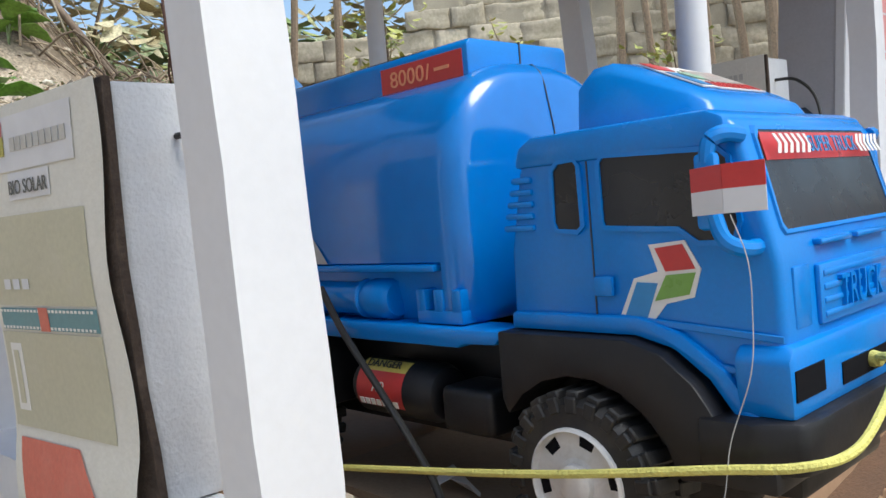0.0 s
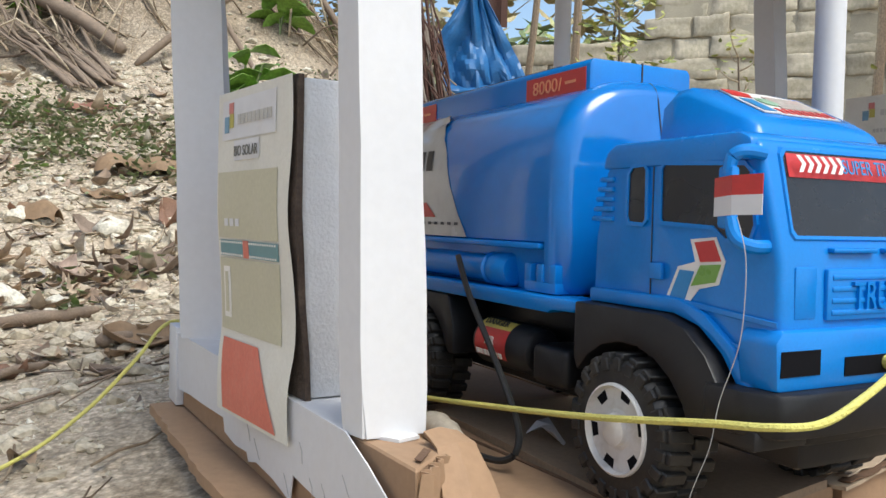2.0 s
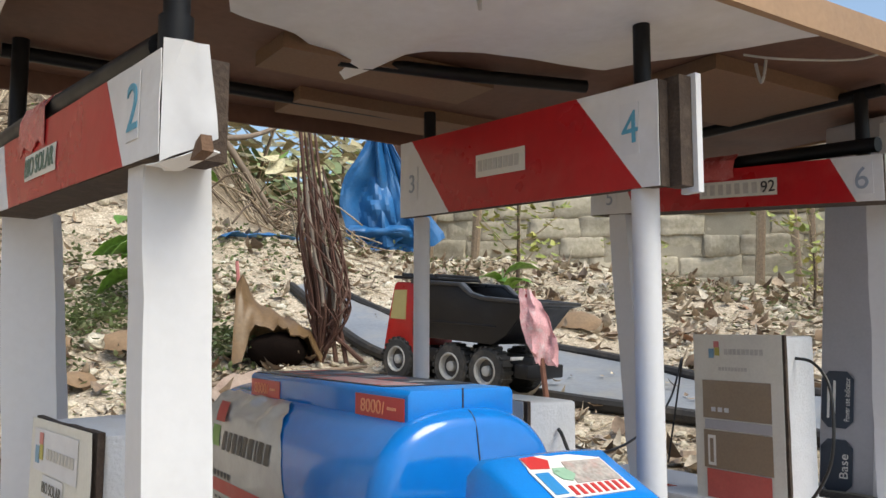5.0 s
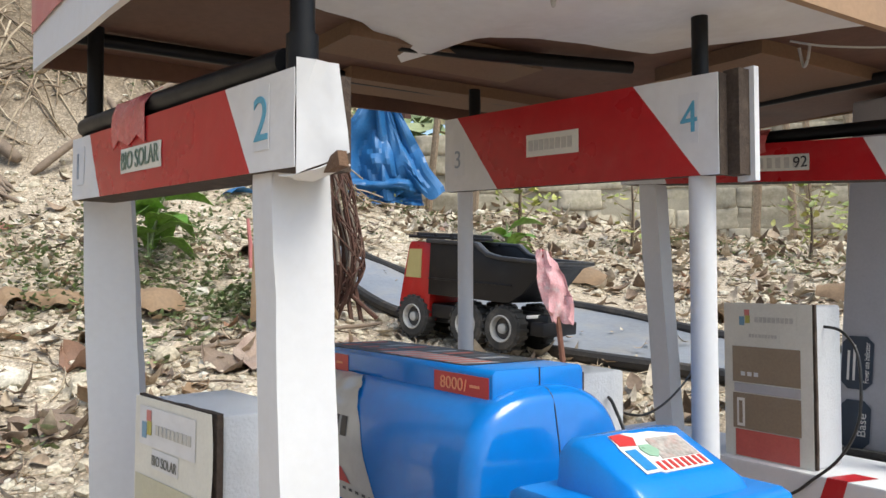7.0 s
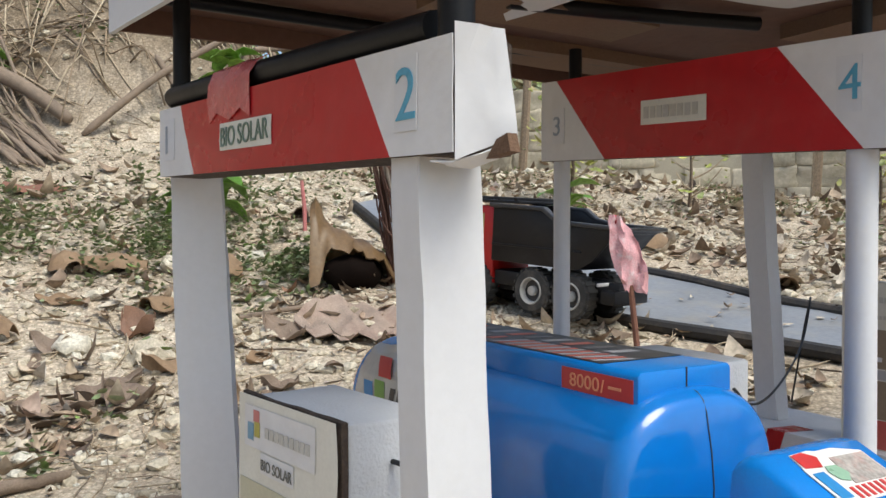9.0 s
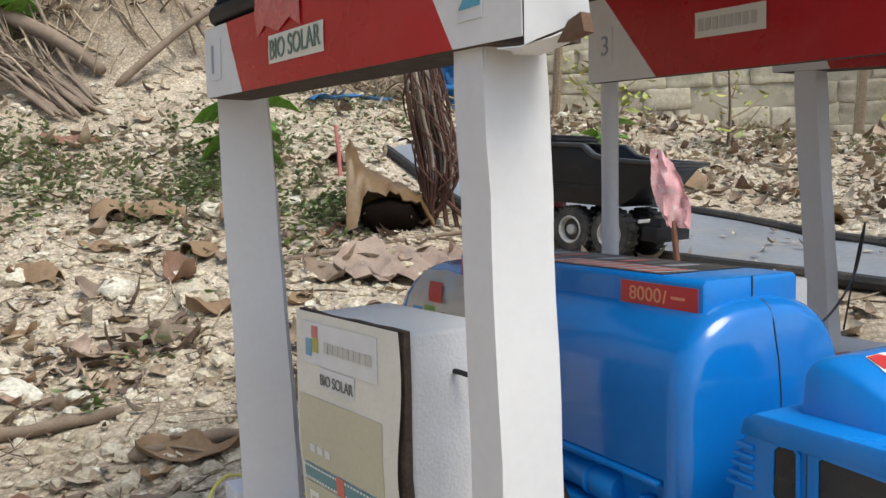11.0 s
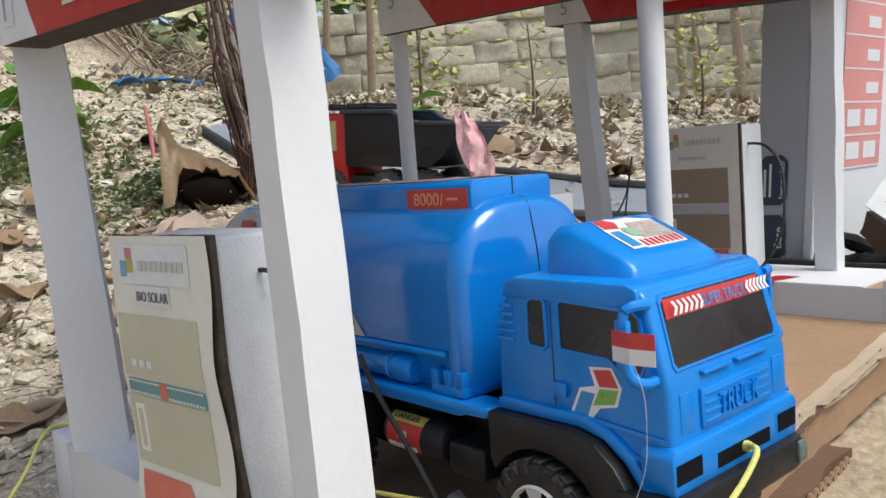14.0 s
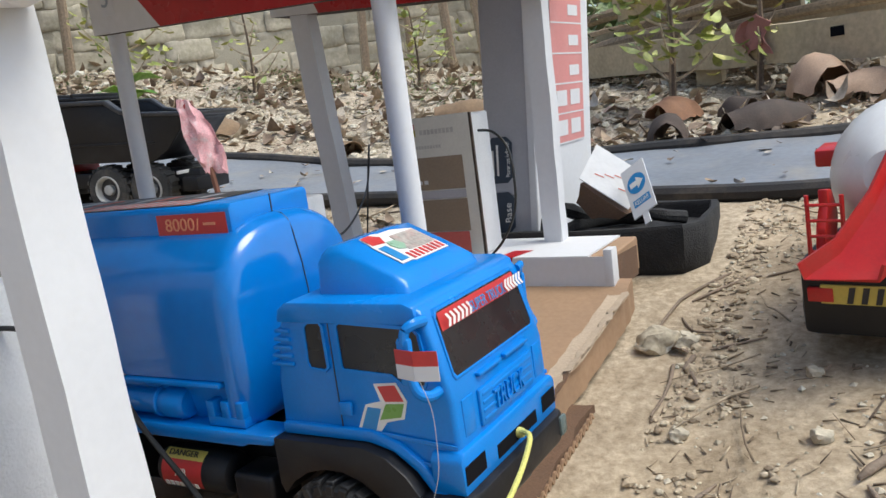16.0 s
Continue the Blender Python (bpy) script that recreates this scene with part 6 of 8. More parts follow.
class Heap:
    """Loose pieces gathered into one mesh."""

    def __init__(self):
        self.v, self.f = [], []

    def add(self, verts, faces):
        k = len(self.v)
        self.v += [tuple(p) for p in verts]
        self.f += [tuple(i + k for i in q) for q in faces]

    def leaf(self, p, length, width, yaw, pitch, roll, curl, fold=0.25):
        m = Matrix.Translation(p) @ Euler((roll, pitch, yaw), "ZYX").to_matrix().to_4x4()
        vs = []
        for s, w in ((0, 0.03), (0.22, 0.36), (0.5, 0.5), (0.78, 0.34), (1, 0.02)):
            x = s * length
            z = curl * length * (s - 0.4) ** 2 * 1.6
            for q in (-1, 0, 1):
                vs.append(m @ Vector((x, q * w * width, z + abs(q) * w * width * fold)))
        fs = []
        for i in range(4):
            for q in range(2):
                a = i * 3 + q
                fs.append((a, a + 1, a + 4, a + 3))
        self.add(vs, fs)

    def stone(self, p, r, flat):
        t = (1 + 5 ** 0.5) / 2
        base = [(-1, t, 0), (1, t, 0), (-1, -t, 0), (1, -t, 0), (0, -1, t), (0, 1, t), (0, -1, -t), (0, 1, -t), (t, 0, -1), (t, 0, 1), (-t, 0, -1), (-t, 0, 1)]
        fs = [(0, 11, 5), (0, 5, 1), (0, 1, 7), (0, 7, 10), (0, 10, 11), (1, 5, 9), (5, 11, 4), (11, 10, 2), (10, 7, 6), (7, 1, 8), (3, 9, 4), (3, 4, 2), (3, 2, 6), (3, 6, 8), (3, 8, 9), (4, 9, 5), (2, 4, 11), (6, 2, 10), (8, 6, 7), (9, 8, 1)]
        e = Euler((rng.random() * 6, rng.random() * 6, rng.random() * 6)).to_matrix()
        sx, sy = rng.uniform(0.7, 1.3), rng.uniform(0.7, 1.3)
        vs = []
        for b in base:
            q = e @ (Vector(b) / 1.9 * r * rng.uniform(0.75, 1.2))
            vs.append(Vector(p) + Vector((q.x * sx, q.y * sy, q.z * flat)))
        self.add(vs, fs)

    def pebble(self, p, r, flat):
        a = rng.random() * 6.3
        vs = []
        for k in range(4):
            q = r * rng.uniform(0.7, 1.25)
            vs.append((p[0] + math.cos(a + k * 1.571) * q, p[1] + math.sin(a + k * 1.571) * q, p[2] + rng.uniform(-0.2, 0.2) * r))
        vs.append((p[0] + rng.uniform(-0.3, 0.3) * r, p[1] + rng.uniform(-0.3, 0.3) * r, p[2] + r * flat))
        vs.append((p[0], p[1], p[2] - r * flat))
        self.add(vs, [(0, 1, 4), (1, 2, 4), (2, 3, 4), (3, 0, 4), (1, 0, 5), (2, 1, 5), (3, 2, 5), (0, 3, 5)])

    def stick(self, pts, r, n=5):
        bm = tube(pts, r, n)
        bm.verts.index_update()
        self.add([v.co.copy() for v in bm.verts], [[v.index for v in f.verts] for f in bm.faces])
        bm.free()

    def build(self, name, mat, label, category, kind="stuff", smooth_faces=True):
        me = bpy.data.meshes.new(name)
        me.from_pydata(self.v, [], self.f)
        if smooth_faces:
            me.polygons.foreach_set("use_smooth", [True] * len(me.polygons))
        me.materials.append(mat)
        ob = new(name, me)
        return tagged(ob, label, category, kind=kind) if label else ob


def free_spot(x, y):
    """Whether a place on the soil is clear of the toy station, the road sheet and the toys."""
    if -0.7 < x < 0.16 and -0.3 < y < 1.33:
        return False
    if 0.33 < x < 0.7 and 0.6 < y < 1.2:
        return False
    return not on_road(x, y)


def scatter(count, reach_near, reach_far, power):
    """Places in the part of the yard that lies behind the station, denser nearby."""
    out = []
    while len(out) < count:
        a = radians(rng.uniform(70, 205))
        d = reach_near + (reach_far - reach_near) * rng.random() ** power
        x, y = 0.45 + math.cos(a) * d, -0.4 + math.sin(a) * d
        if free_spot(x, y):
            out.append((x, y, d))
    return out


heap = Heap()
for x, y, d in scatter(38000, 0.9, 8.5, 0.8):
    patch = 1.1 * noise.noise(Vector((x * 1.7, y * 1.7, 4))) + 0.7 * noise.noise(Vector((x * 5, y * 5, 9))) - 0.28
    if y > 1.9:
        patch += 0.42
    if x < -4.1 and y < 1.6:
        patch -= 0.45
    if x > -1.5 and y < 0.2:
        patch -= 0.3
    if rng.random() > 0.4 + patch or (x > 0.0 and y < 1.6 and rng.random() < 0.93):
        continue
    size = (0.018 + 0.085 * rng.random() ** 1.9) * (0.7 + 0.08 * d)
    if x > 0.0 and y < 1.4:
        size = min(size, 0.035)
    z = rough_z(x, y)
    heap.leaf((x, y, z + rng.uniform(0.001, 0.014)), size, size * rng.uniform(0.35, 0.75), rng.uniform(0, 6.3), rng.uniform(-0.35, 0.3), rng.uniform(-0.5, 0.5), rng.uniform(-0.5, 1.5), rng.uniform(0.05, 0.8))
for x, y, d in scatter(11000, 0.8, 5.5, 0.75):
    keep = 0.5 + 0.9 * noise.noise(Vector((x * 2.1, y * 2.1, 6))) + 0.5 * noise.noise(Vector((x * 7, y * 7, 2)))
    if rng.random() > keep or (x < -4.1 and y < 1.6 and rng.random() < 0.5) or (x > 0 and rng.random() < 0.6):
        continue
    size = rng.uniform(0.008, 0.026) * (0.8 + 0.1 * d)
    heap.leaf((x, y, rough_z(x, y) + rng.uniform(0.0, 0.006)), size, size * rng.uniform(0.25, 0.6), rng.uniform(0, 6.3), rng.uniform(-0.25, 0.25), rng.uniform(-0.4, 0.4), rng.uniform(-0.3, 1.0), rng.uniform(0.05, 0.6))
for i in range(130):
    x, y = rng.uniform(-2.6, 0.6), rng.uniform(1.15, 1.9)
    if on_road(x, y) and not (-2.0 < x < -1.2 and y < 1.32):
        s = rng.uniform(0.012, 0.05)
        heap.leaf((x, y, ground_z(x, y) + 0.03), s, s * rng.uniform(0.4, 0.7), rng.uniform(0, 6.3), rng.uniform(-0.2, 0.2), rng.uniform(-0.2, 0.2), rng.uniform(0, 1.0), rng.uniform(0.05, 0.5))
for i in range(2300):
    x, y = rng.uniform(-3.1, -0.85), rng.uniform(-0.8, 1.2)
    if free_spot(x, y) and rng.random() < 0.5 + 1.3 * noise.noise(Vector((x * 3.1, y * 3.1, 12))):
        s = 0.02 + 0.06 * rng.random() ** 1.6
        heap.leaf((x, y, rough_z(x, y) + rng.uniform(0.001, 0.012)), s, s * rng.uniform(0.3, 0.7), rng.uniform(0, 6.3), rng.uniform(-0.3, 0.3), rng.uniform(-0.5, 0.5), rng.uniform(-0.5, 1.4), rng.uniform(0.05, 0.8))
for i in range(3600):
    x, y = rng.uniform(-6.8, -4.5), rng.uniform(-1.3, 2.3)
    if rng.random() < 0.5 + 1.1 * noise.noise(Vector((x * 1.9, y * 1.9, 21))):
        s = rng.uniform(0.02, 0.075)
        heap.leaf((x, y, rough_z(x, y) + rng.uniform(0.005, 0.03)), s, s * rng.uniform(0.35, 0.7), rng.uniform(0, 6.3), rng.uniform(-0.4, 0.4), rng.uniform(-0.5, 0.5), rng.uniform(-0.5, 1.2), rng.uniform(0.05, 0.7))
heap.build("leaf_litter", DRYLEAF, "dry brown leaves strewn over the yard", "leaf litter")
heap = Heap()
for x, y, d in scatter(80000, 0.7, 6.5, 0.8):
    if x < -4.1 and y < 1.6 and rng.random() < 0.8:
        continue
    r = 0.0016 + 0.0011 * d * rng.random() ** 1.5 + 0.011 * rng.random() ** 14 * (1 + 0.4 * d)
    if noise.noise(Vector((x * 2.2, y * 2.2, 7))) < -0.15 and rng.random() < 0.7:
        continue
    if x > 0.0 and y < 1.3:
        r = min(r, 0.0045)
    if r > 0.006:
        heap.stone((x, y, rough_z(x, y) + r * 0.15), r, rng.uniform(0.5, 0.9))
    else:
        heap.pebble((x, y, rough_z(x, y) + r * 0.2), r * 1.25, rng.uniform(0.5, 0.9))
for i in range(2600):
    x, y = rng.uniform(-3.4, -0.85), rng.uniform(-0.8, 1.25)
    if free_spot(x, y) and rng.random() < 0.6 + 0.9 * noise.noise(Vector((x * 2.6, y * 2.6, 15))):
        r = 0.006 + 0.02 * rng.random() ** 2.2
        heap.stone((x, y, rough_z(x, y) + r * 0.15), r, rng.uniform(0.45, 0.8))
heap.build("gravel", STONES, "pale pebbles and clods on dry soil", "gravel", smooth_faces=False)
heap = Heap()
for x, y, d in scatter(1300, 0.7, 6.5, 0.9):
    if (x < -4.1 and y < 1.6) or (x > 0.0 and y < 1.4 and rng.random() < 0.75):
        continue
    a, ln = rng.uniform(0, 6.3), rng.uniform(0.05, 0.32) * (0.6 + 0.1 * d)
    pts = []
    bend = rng.uniform(-0.4, 0.4)
    for k in range(4):
        q = a + bend * k / 3
        px, py = x + math.cos(q) * ln * k / 3, y + math.sin(q) * ln * k / 3
        pts.append((px, py, rough_z(px, py) + 0.004 + 0.014 * rng.random()))
    r = rng.uniform(0.001, 0.0034) * (0.7 + 0.1 * d)
    heap.stick(pts, [r, r, r * 0.8, r * 0.5], 4)
for i in range(1300):
    x, y = rng.uniform(0.1, 1.0), rng.uniform(-0.3, 1.35)
    if free_spot(x, y):
        a, ln = rng.uniform(0, 6.3), rng.uniform(0.006, 0.026)
        q = (x + math.cos(a) * ln, y + math.sin(a) * ln)
        r = rng.uniform(0.0006, 0.0018)
        heap.stick([(x, y, rough_z(x, y) + 0.002), (*q, rough_z(*q) + 0.003)], [r, r * 0.6], 4)
for i in range(650):
    x, y = rng.uniform(-6.6, -4.5), rng.uniform(-1.2, 2.2)
    a, ln = rng.gauss(0.6, 0.9), rng.uniform(0.12, 0.6)
    pts = [(x + math.cos(a) * ln * k / 3, y + math.sin(a) * ln * k / 3) for k in range(4)]
    r = rng.uniform(0.003, 0.008)
    heap.stick([(px, py, rough_z(px, py) + 0.01 + 0.04 * rng.random()) for px, py in pts], [r, r, r * 0.8, r * 0.5], 4)
for i in range(34):
    x, y = rng.gauss(0.45, 0.03), rng.gauss(0.43, 0.05)
    a, ln = rng.gauss(0.7, 0.7), rng.uniform(0.03, 0.11)
    q = (x + math.cos(a) * ln, y + math.sin(a) * ln)
    r = rng.uniform(0.0008, 0.0024)
    heap.stick([(x, y, rough_z(x, y) + 0.002 + 0.008 * rng.random()), (*q, rough_z(*q) + 0.003 + 0.006 * rng.random())], [r, r * 0.6], 4)
heap.build("twig_litter", TWIGS, "thin dry twigs strewn over the yard", "twigs")
heap = Heap()
for cx, cy, spread, count in ((-3.3, -0.4, 0.14, 26), (-3.05, -0.2, 0.16, 34), (-2.75, -0.28, 0.12, 12), (-2.8, 0.22, 0.15, 46), (-3.02, 0.42, 0.15, 30), (-2.5, 0.68, 0.14, 40), (-2.62, 0.12, 0.16, 18), (-2.2, 0.32, 0.12, 8), (-2.3, 0.6, 0.07, 22), (-3.2, 0.62, 0.3, 30), (-3.3, 1.0, 0.3, 26), (-1.6, -0.14, 0.03, 2), (-1.36, -0.32, 0.03, 2), (-4.2, 1.9, 0.4, 40), (-2.6, 3.5, 0.4, 40), (-1.3, 3.7, 0.5, 40), (-4.4, 2.6, 0.3, 40), (-4.6, 0.2, 0.3, 16), (-4.9, 1.0, 0.3, 16), (-5.4, 0.3, 0.35, 46), (-5.7, 1.2, 0.35, 46), (-5.3, 1.8, 0.25, 30)):
    for i in range(int(count * 1.9) if cx > -3.6 else count):
        x, y = cx + rng.gauss(0, spread), cy + rng.gauss(0, spread)
        if not free_spot(x, y):
            continue
        hgt = rng.uniform(0.02, 0.11)
        for k in range(rng.randint(6, 13)):
            s = rng.uniform(0.013, 0.036)
            heap.leaf((x + rng.gauss(0, 0.03), y + rng.gauss(0, 0.03), rough_z(x, y) + hgt * rng.random()), s, s * 0.5, rng.uniform(0, 6.3), rng.uniform(-0.9, 0.3), rng.uniform(-0.5, 0.5), 0.4)
heap.build("weeds", WEED, "low dusty green weeds on the slope", "weeds")
# crumbly clods and chips on the trodden soil
heap = Heap()
for i in range(19000):
    x, y = rng.uniform(0.1, 1.0), rng.uniform(-0.35, 1.9)
    if not free_spot(x, y) or noise.noise(Vector((x * 4.5, y * 4.5, 5))) + 0.35 * noise.noise(Vector((x * 14, y * 14, 1))) < -0.02:
        continue
    r = rng.uniform(0.0016, 0.0042) + 0.007 * rng.random() ** 5
    if r > 0.005:
        heap.stone((x, y, rough_z(x, y) + r * 0.2), r, rng.uniform(0.4, 0.8))
    else:
        heap.pebble((x, y, rough_z(x, y) + r * 0.2), r * 1.2, rng.uniform(0.4, 0.8))
heap.build("soil_clods", CLODS, "small brown clods and chips on trodden soil", "clods", smooth_faces=False)
# larger stones half sunk in the soil
for x, y, r in ((-1.925, 0.022, 0.055), (-2.085, -0.15, 0.05), (-1.54, -0.44, 0.05), (-2.54, 0.23, 0.05), (-2.02, 0.26, 0.04), (-2.75, 0.05, 0.03), (-1.45, -0.32, 0.024), (-1.2, 0.12, 0.02), (-1.75, -0.45, 0.035), (-2.3, -0.4, 0.04), (-1.16, 0.98, 0.04), (-2.9, -0.5, 0.05), (-1.3, 2.2, 0.04), (-2.4, -0.05, 0.03), (0.36, 0.42, 0.013), (0.3, 0.3, 0.01), (0.24, 0.22, 0.014), (0.42, 0.72, 0.011), (0.3, 0.16, 0.009), (0.122, 0.625, 0.03), (0.158, 0.64, 0.02), (0.2, 0.42, 0.012), (0.34, 0.56, 0.012)):
    bm = bmesh.new()
    bmesh.ops.create_icosphere(bm, subdivisions=3, radius=r)
    for v in bm.verts:
        v.co.z *= 0.7
    wobble(bm, r * 0.35, 1.6 / r, x * 3)
    wobble(bm, r * 0.1, 6 / r, y * 3)
    bmesh.ops.translate(bm, vec=(x, y, rough_z(x, y) + r * 0.3), verts=bm.verts)
    single("rock", bm, STONES, "pale weathered stone half sunk in the soil", "rock", "loose stones", angle=40)

# ---- road of grey sheeting with black hose edges ----
SHEET = material("grey_sheeting", (0.22, 0.235, 0.262), 0.4, var=0.2, scale=5, fine=60, bump=0.5, dirt=(0.36, 0.31, 0.24), dirt_amount=0.6, dirt_scale=7)
near_e = curve([(*a, 0) for a, b in ROAD], 8)
far_e = curve([(*b, 0) for a, b in ROAD], 8)
rings = []
for a, b in zip(near_e, far_e):
    ring = []
    for k in range(13):
        p = a.lerp(b, k / 12)
        ring.append((p.x, p.y, ground_z(p.x, p.y) + 0.02 + 0.008 * noise.noise(Vector((p.x * 5, p.y * 7, 0)))))
    rings.append(ring)
bm = loft(rings, caps=False, loop=False)
solid(bm, 0.002)
road = part("road_sheet", bm, SHEET)
tagged(road, "grey plastic sheeting laid as a toy road", "sheet", kind="structure")
HOSE = material("dirty_black_hose", (0.022, 0.02, 0.019), 0.7, var=0.3, bump=0.5, dirt=(0.14, 0.11, 0.08), dirt_amount=0.6, dirt_scale=8)
for line in (near_e, far_e):
    pts = [(p.x, p.y + 0.012 * noise.noise(Vector((p.x * 2, 3, 0))), ground_z(p.x, p.y) + 0.022) for p in line]
    single("road_edge", tube(pts, 0.021, 9), HOSE, "dirty black hose along the toy road", "hose", "road edges")


# ---- red dump truck ----
def dump_truck():
    """A toy dump truck, built facing -x with its wheels on z = 0, then set on the sheet."""
    DUSTYTYRE = material("dusty_tyre", (0.05, 0.048, 0.045), 0.85, var=0.25, bump=0.2, dirt=(0.2, 0.175, 0.14), dirt_amount=0.7, dirt_scale=14)
    DUSTYRIM = material("dusty_rim", (0.5, 0.49, 0.46), 0.6, var=0.15, bump=0.1, dirt=(0.3, 0.27, 0.22), dirt_amount=0.6, dirt_scale=20)
    GREYRIM = material("worn_black_rim", (0.035, 0.036, 0.04), 0.35, var=0.25, bump=0.1, dirt=(0.11, 0.1, 0.09), dirt_amount=0.6)
    ob = thing("dump_truck", (0, 0, 0), "red toy dump truck with black tipper body", "toy truck")
    cab_line = [(-0.3, 0.06), (-0.3, 0.11), (-0.285, 0.2), (-0.265, 0.31), (-0.255, 0.322), (-0.165, 0.322), (-0.155, 0.31), (-0.155, 0.06), (-0.19, 0.06), (-0.2, 0.1), (-0.22, 0.12), (-0.25, 0.12), (-0.27, 0.1), (-0.28, 0.06)]
    c = part("cab", prism(cab_line, "y", -0.09, 0.09, 0.006), REDPLASTIC, ob, "red plastic cab with faded yellow windows")
    YW = material("faded_yellow_window", (0.5, 0.42, 0.17), 0.5, bump=0.05)
    part("side_window", prism([(-0.272, 0.2), (-0.258, 0.295), (-0.2, 0.297), (-0.2, 0.2)], "y", -0.0925, -0.09), YW, c)
    part("side_window", prism([(-0.272, 0.2), (-0.258, 0.295), (-0.2, 0.297), (-0.2, 0.2)], "y", 0.09, 0.0925), YW, c)
    part("windscreen", panel((-0.2835, -0.075, 0.215), -Y, Vector((0.02, 0, 0.1)), rect(-0.15, 0, 0, 0.08), 0.002), YW, c)
    part("bumper", box(-0.315, -0.285, -0.092, 0.092, 0.06, 0.085, 0.005), BLACK, ob)
    part("chassis", box(-0.28, 0.3, -0.05, 0.05, 0.055, 0.12, 0.006), BLACK, ob)
    tip = [(-0.15, 0.15), (0.19, 0.15), (0.24, 0.18), (0.31, 0.262), (0.33, 0.27), (0.31, 0.284), (0.15, 0.284), (0.1, 0.292), (0.06, 0.318), (0.0, 0.324), (-0.15, 0.324)]
    t = part("tipper_body", prism([(-0.15, 0.15), (0.19, 0.15), (0.24, 0.18), (0.31, 0.262), (0.328, 0.268), (0.3, 0.27), (0.225, 0.19), (0.18, 0.165), (-0.15, 0.165)], "y", -0.1, 0.1, 0.004), BLACK, ob, "black plastic open tipper body")
    for y0, y1 in ((-0.105, -0.095), (0.095, 0.105)):
        part("side_wall", prism(tip, "y", y0, y1, 0.003), BLACK, t)
    part("front_wall", box(-0.152, -0.14, -0.1, 0.1, 0.155, 0.324, 0.003), BLACK, t)
    for y0, y1 in ((-0.116, -0.094), (0.094, 0.116)):
        part("rim_rail", prism([(-0.16, 0.318), (0.05, 0.316), (0.1, 0.286), (0.15, 0.278), (0.335, 0.272), (0.335, 0.284), (0.15, 0.29), (0.1, 0.3), (0.06, 0.328), (-0.16, 0.332)], "y", y0, y1, 0.003), GREYRIM, t)
    part("spout_lip", prism([(0.3, 0.262), (0.345, 0.274), (0.345, 0.284), (0.3, 0.276)], "y", -0.114, 0.114, 0.003), GREYRIM, t)
    part("cab_guard", box(-0.26, -0.05, -0.1, 0.1, 0.332, 0.342, 0.003), BLACK, t)
    for x in (-0.22, -0.14, -0.07):
        part("guard_rail", box(x, x + 0.012, -0.1, 0.1, 0.34, 0.352, 0.002), BLACK, t)
    part("body_ledge", box(-0.15, 0.2, -0.109, -0.1, 0.2, 0.206, 0.002), BLACK, t)
    for x in (-0.225, 0.015, 0.16):
        for s in (-1, 1):
            prof = [(0.042, 0), (0.062, 0.0), (0.07, 0.008), (0.07, 0.042), (0.062, 0.05), (0.03, 0.052)]
            w = part("wheel", lathe([(r, s * (0.1 - h)) for r, h in prof], (x, 0, 0.07), "y", 28, None, False), DUSTYTYRE, ob, "dusty black tyre with white rim")
            part("rim", lathe([(r, s * (0.1 - h)) for r, h in ((0.042, 0.0), (0.04, -0.003), (0.036, -0.001), (0.033, 0.016), (0.03, 0.02))], (x, 0, 0.07), "y", 24, None, False), DUSTYRIM, w, "pale dusty rim")
            part("rim_back", lathe([(r, s * (0.1 - h)) for r, h in ((0.034, 0.016), (0.012, 0.018), (0.002, 0.018))], (x, 0, 0.07), "y", 20), GREYRIM, w)
            part("hub", lathe([(r, s * (0.1 - h)) for r, h in ((0.016, 0.018), (0.015, 0.004), (0.008, 0.001), (0.002, 0.001))], (x, 0, 0.07), "y", 16), DUSTYRIM, w)
            bm = bmesh.new()
            for k in range(20):
                own = box(-0.005, 0.005, 0.001, 0.046, 0.067, 0.073, 0)
                bmesh.ops.transform(own, matrix=Matrix.Translation((x, s * 0.1, 0.07)) @ Matrix.Diagonal((1, -s, 1, 1)) @ Matrix.Rotation(2 * math.pi * k / 20, 4, "Y"), verts=own.verts)
                join(bm, own)
            part("tread", bm, DUSTYTYRE, w)
    for s in (-1, 1):
        part("side_box", box(-0.15, -0.02, s * 0.06 - 0.025, s * 0.06 + 0.025, 0.075, 0.12, 0.005), BLACK, ob)
    part("rear_bumper", box(0.26, 0.31, -0.085, 0.085, 0.06, 0.1, 0.005), BLACK, ob)
    part("rear_lamp_bar", box(0.255, 0.262, -0.1, 0.1, 0.11, 0.12, 0.002), WHITEPLASTIC, ob)
    return ob


dump = dump_truck()
dump.matrix_basis = Matrix.Translation((-1.632, 1.161, ground_z(-1.6, 1.16) + 0.022)) @ Matrix.Rotation(math.atan2(0.22, 0.97), 4, "Z") @ Matrix.Rotation(radians(4), 4, "Y")

# pink and white plastic pennant on a stick
RUSTY = material("red_brown_stick", (0.2, 0.09, 0.06), 0.8, var=0.25, bump=0.4)
PLASTICBAG = material("pink_plastic_bag", (0.76, 0.4, 0.42), 0.35, var=0.25, scale=30, bump=0.5, dirt=(0.84, 0.79, 0.79), dirt_amount=1.0, dirt_scale=26)
px, py = -1.235, 1.165
gz0 = ground_z(px, py)
pen = thing("pennant", (px, py, gz0), "pink and white plastic pennant tied to a stick", "pennant")
part("stick", tube([(px, py, gz0 - 0.01), (px - 0.012, py - 0.012, gz0 + 0.15), (px - 0.03, py - 0.028, gz0 + 0.36)], [0.009, 0.008, 0.005], 7), RUSTY, pen)
rings = []
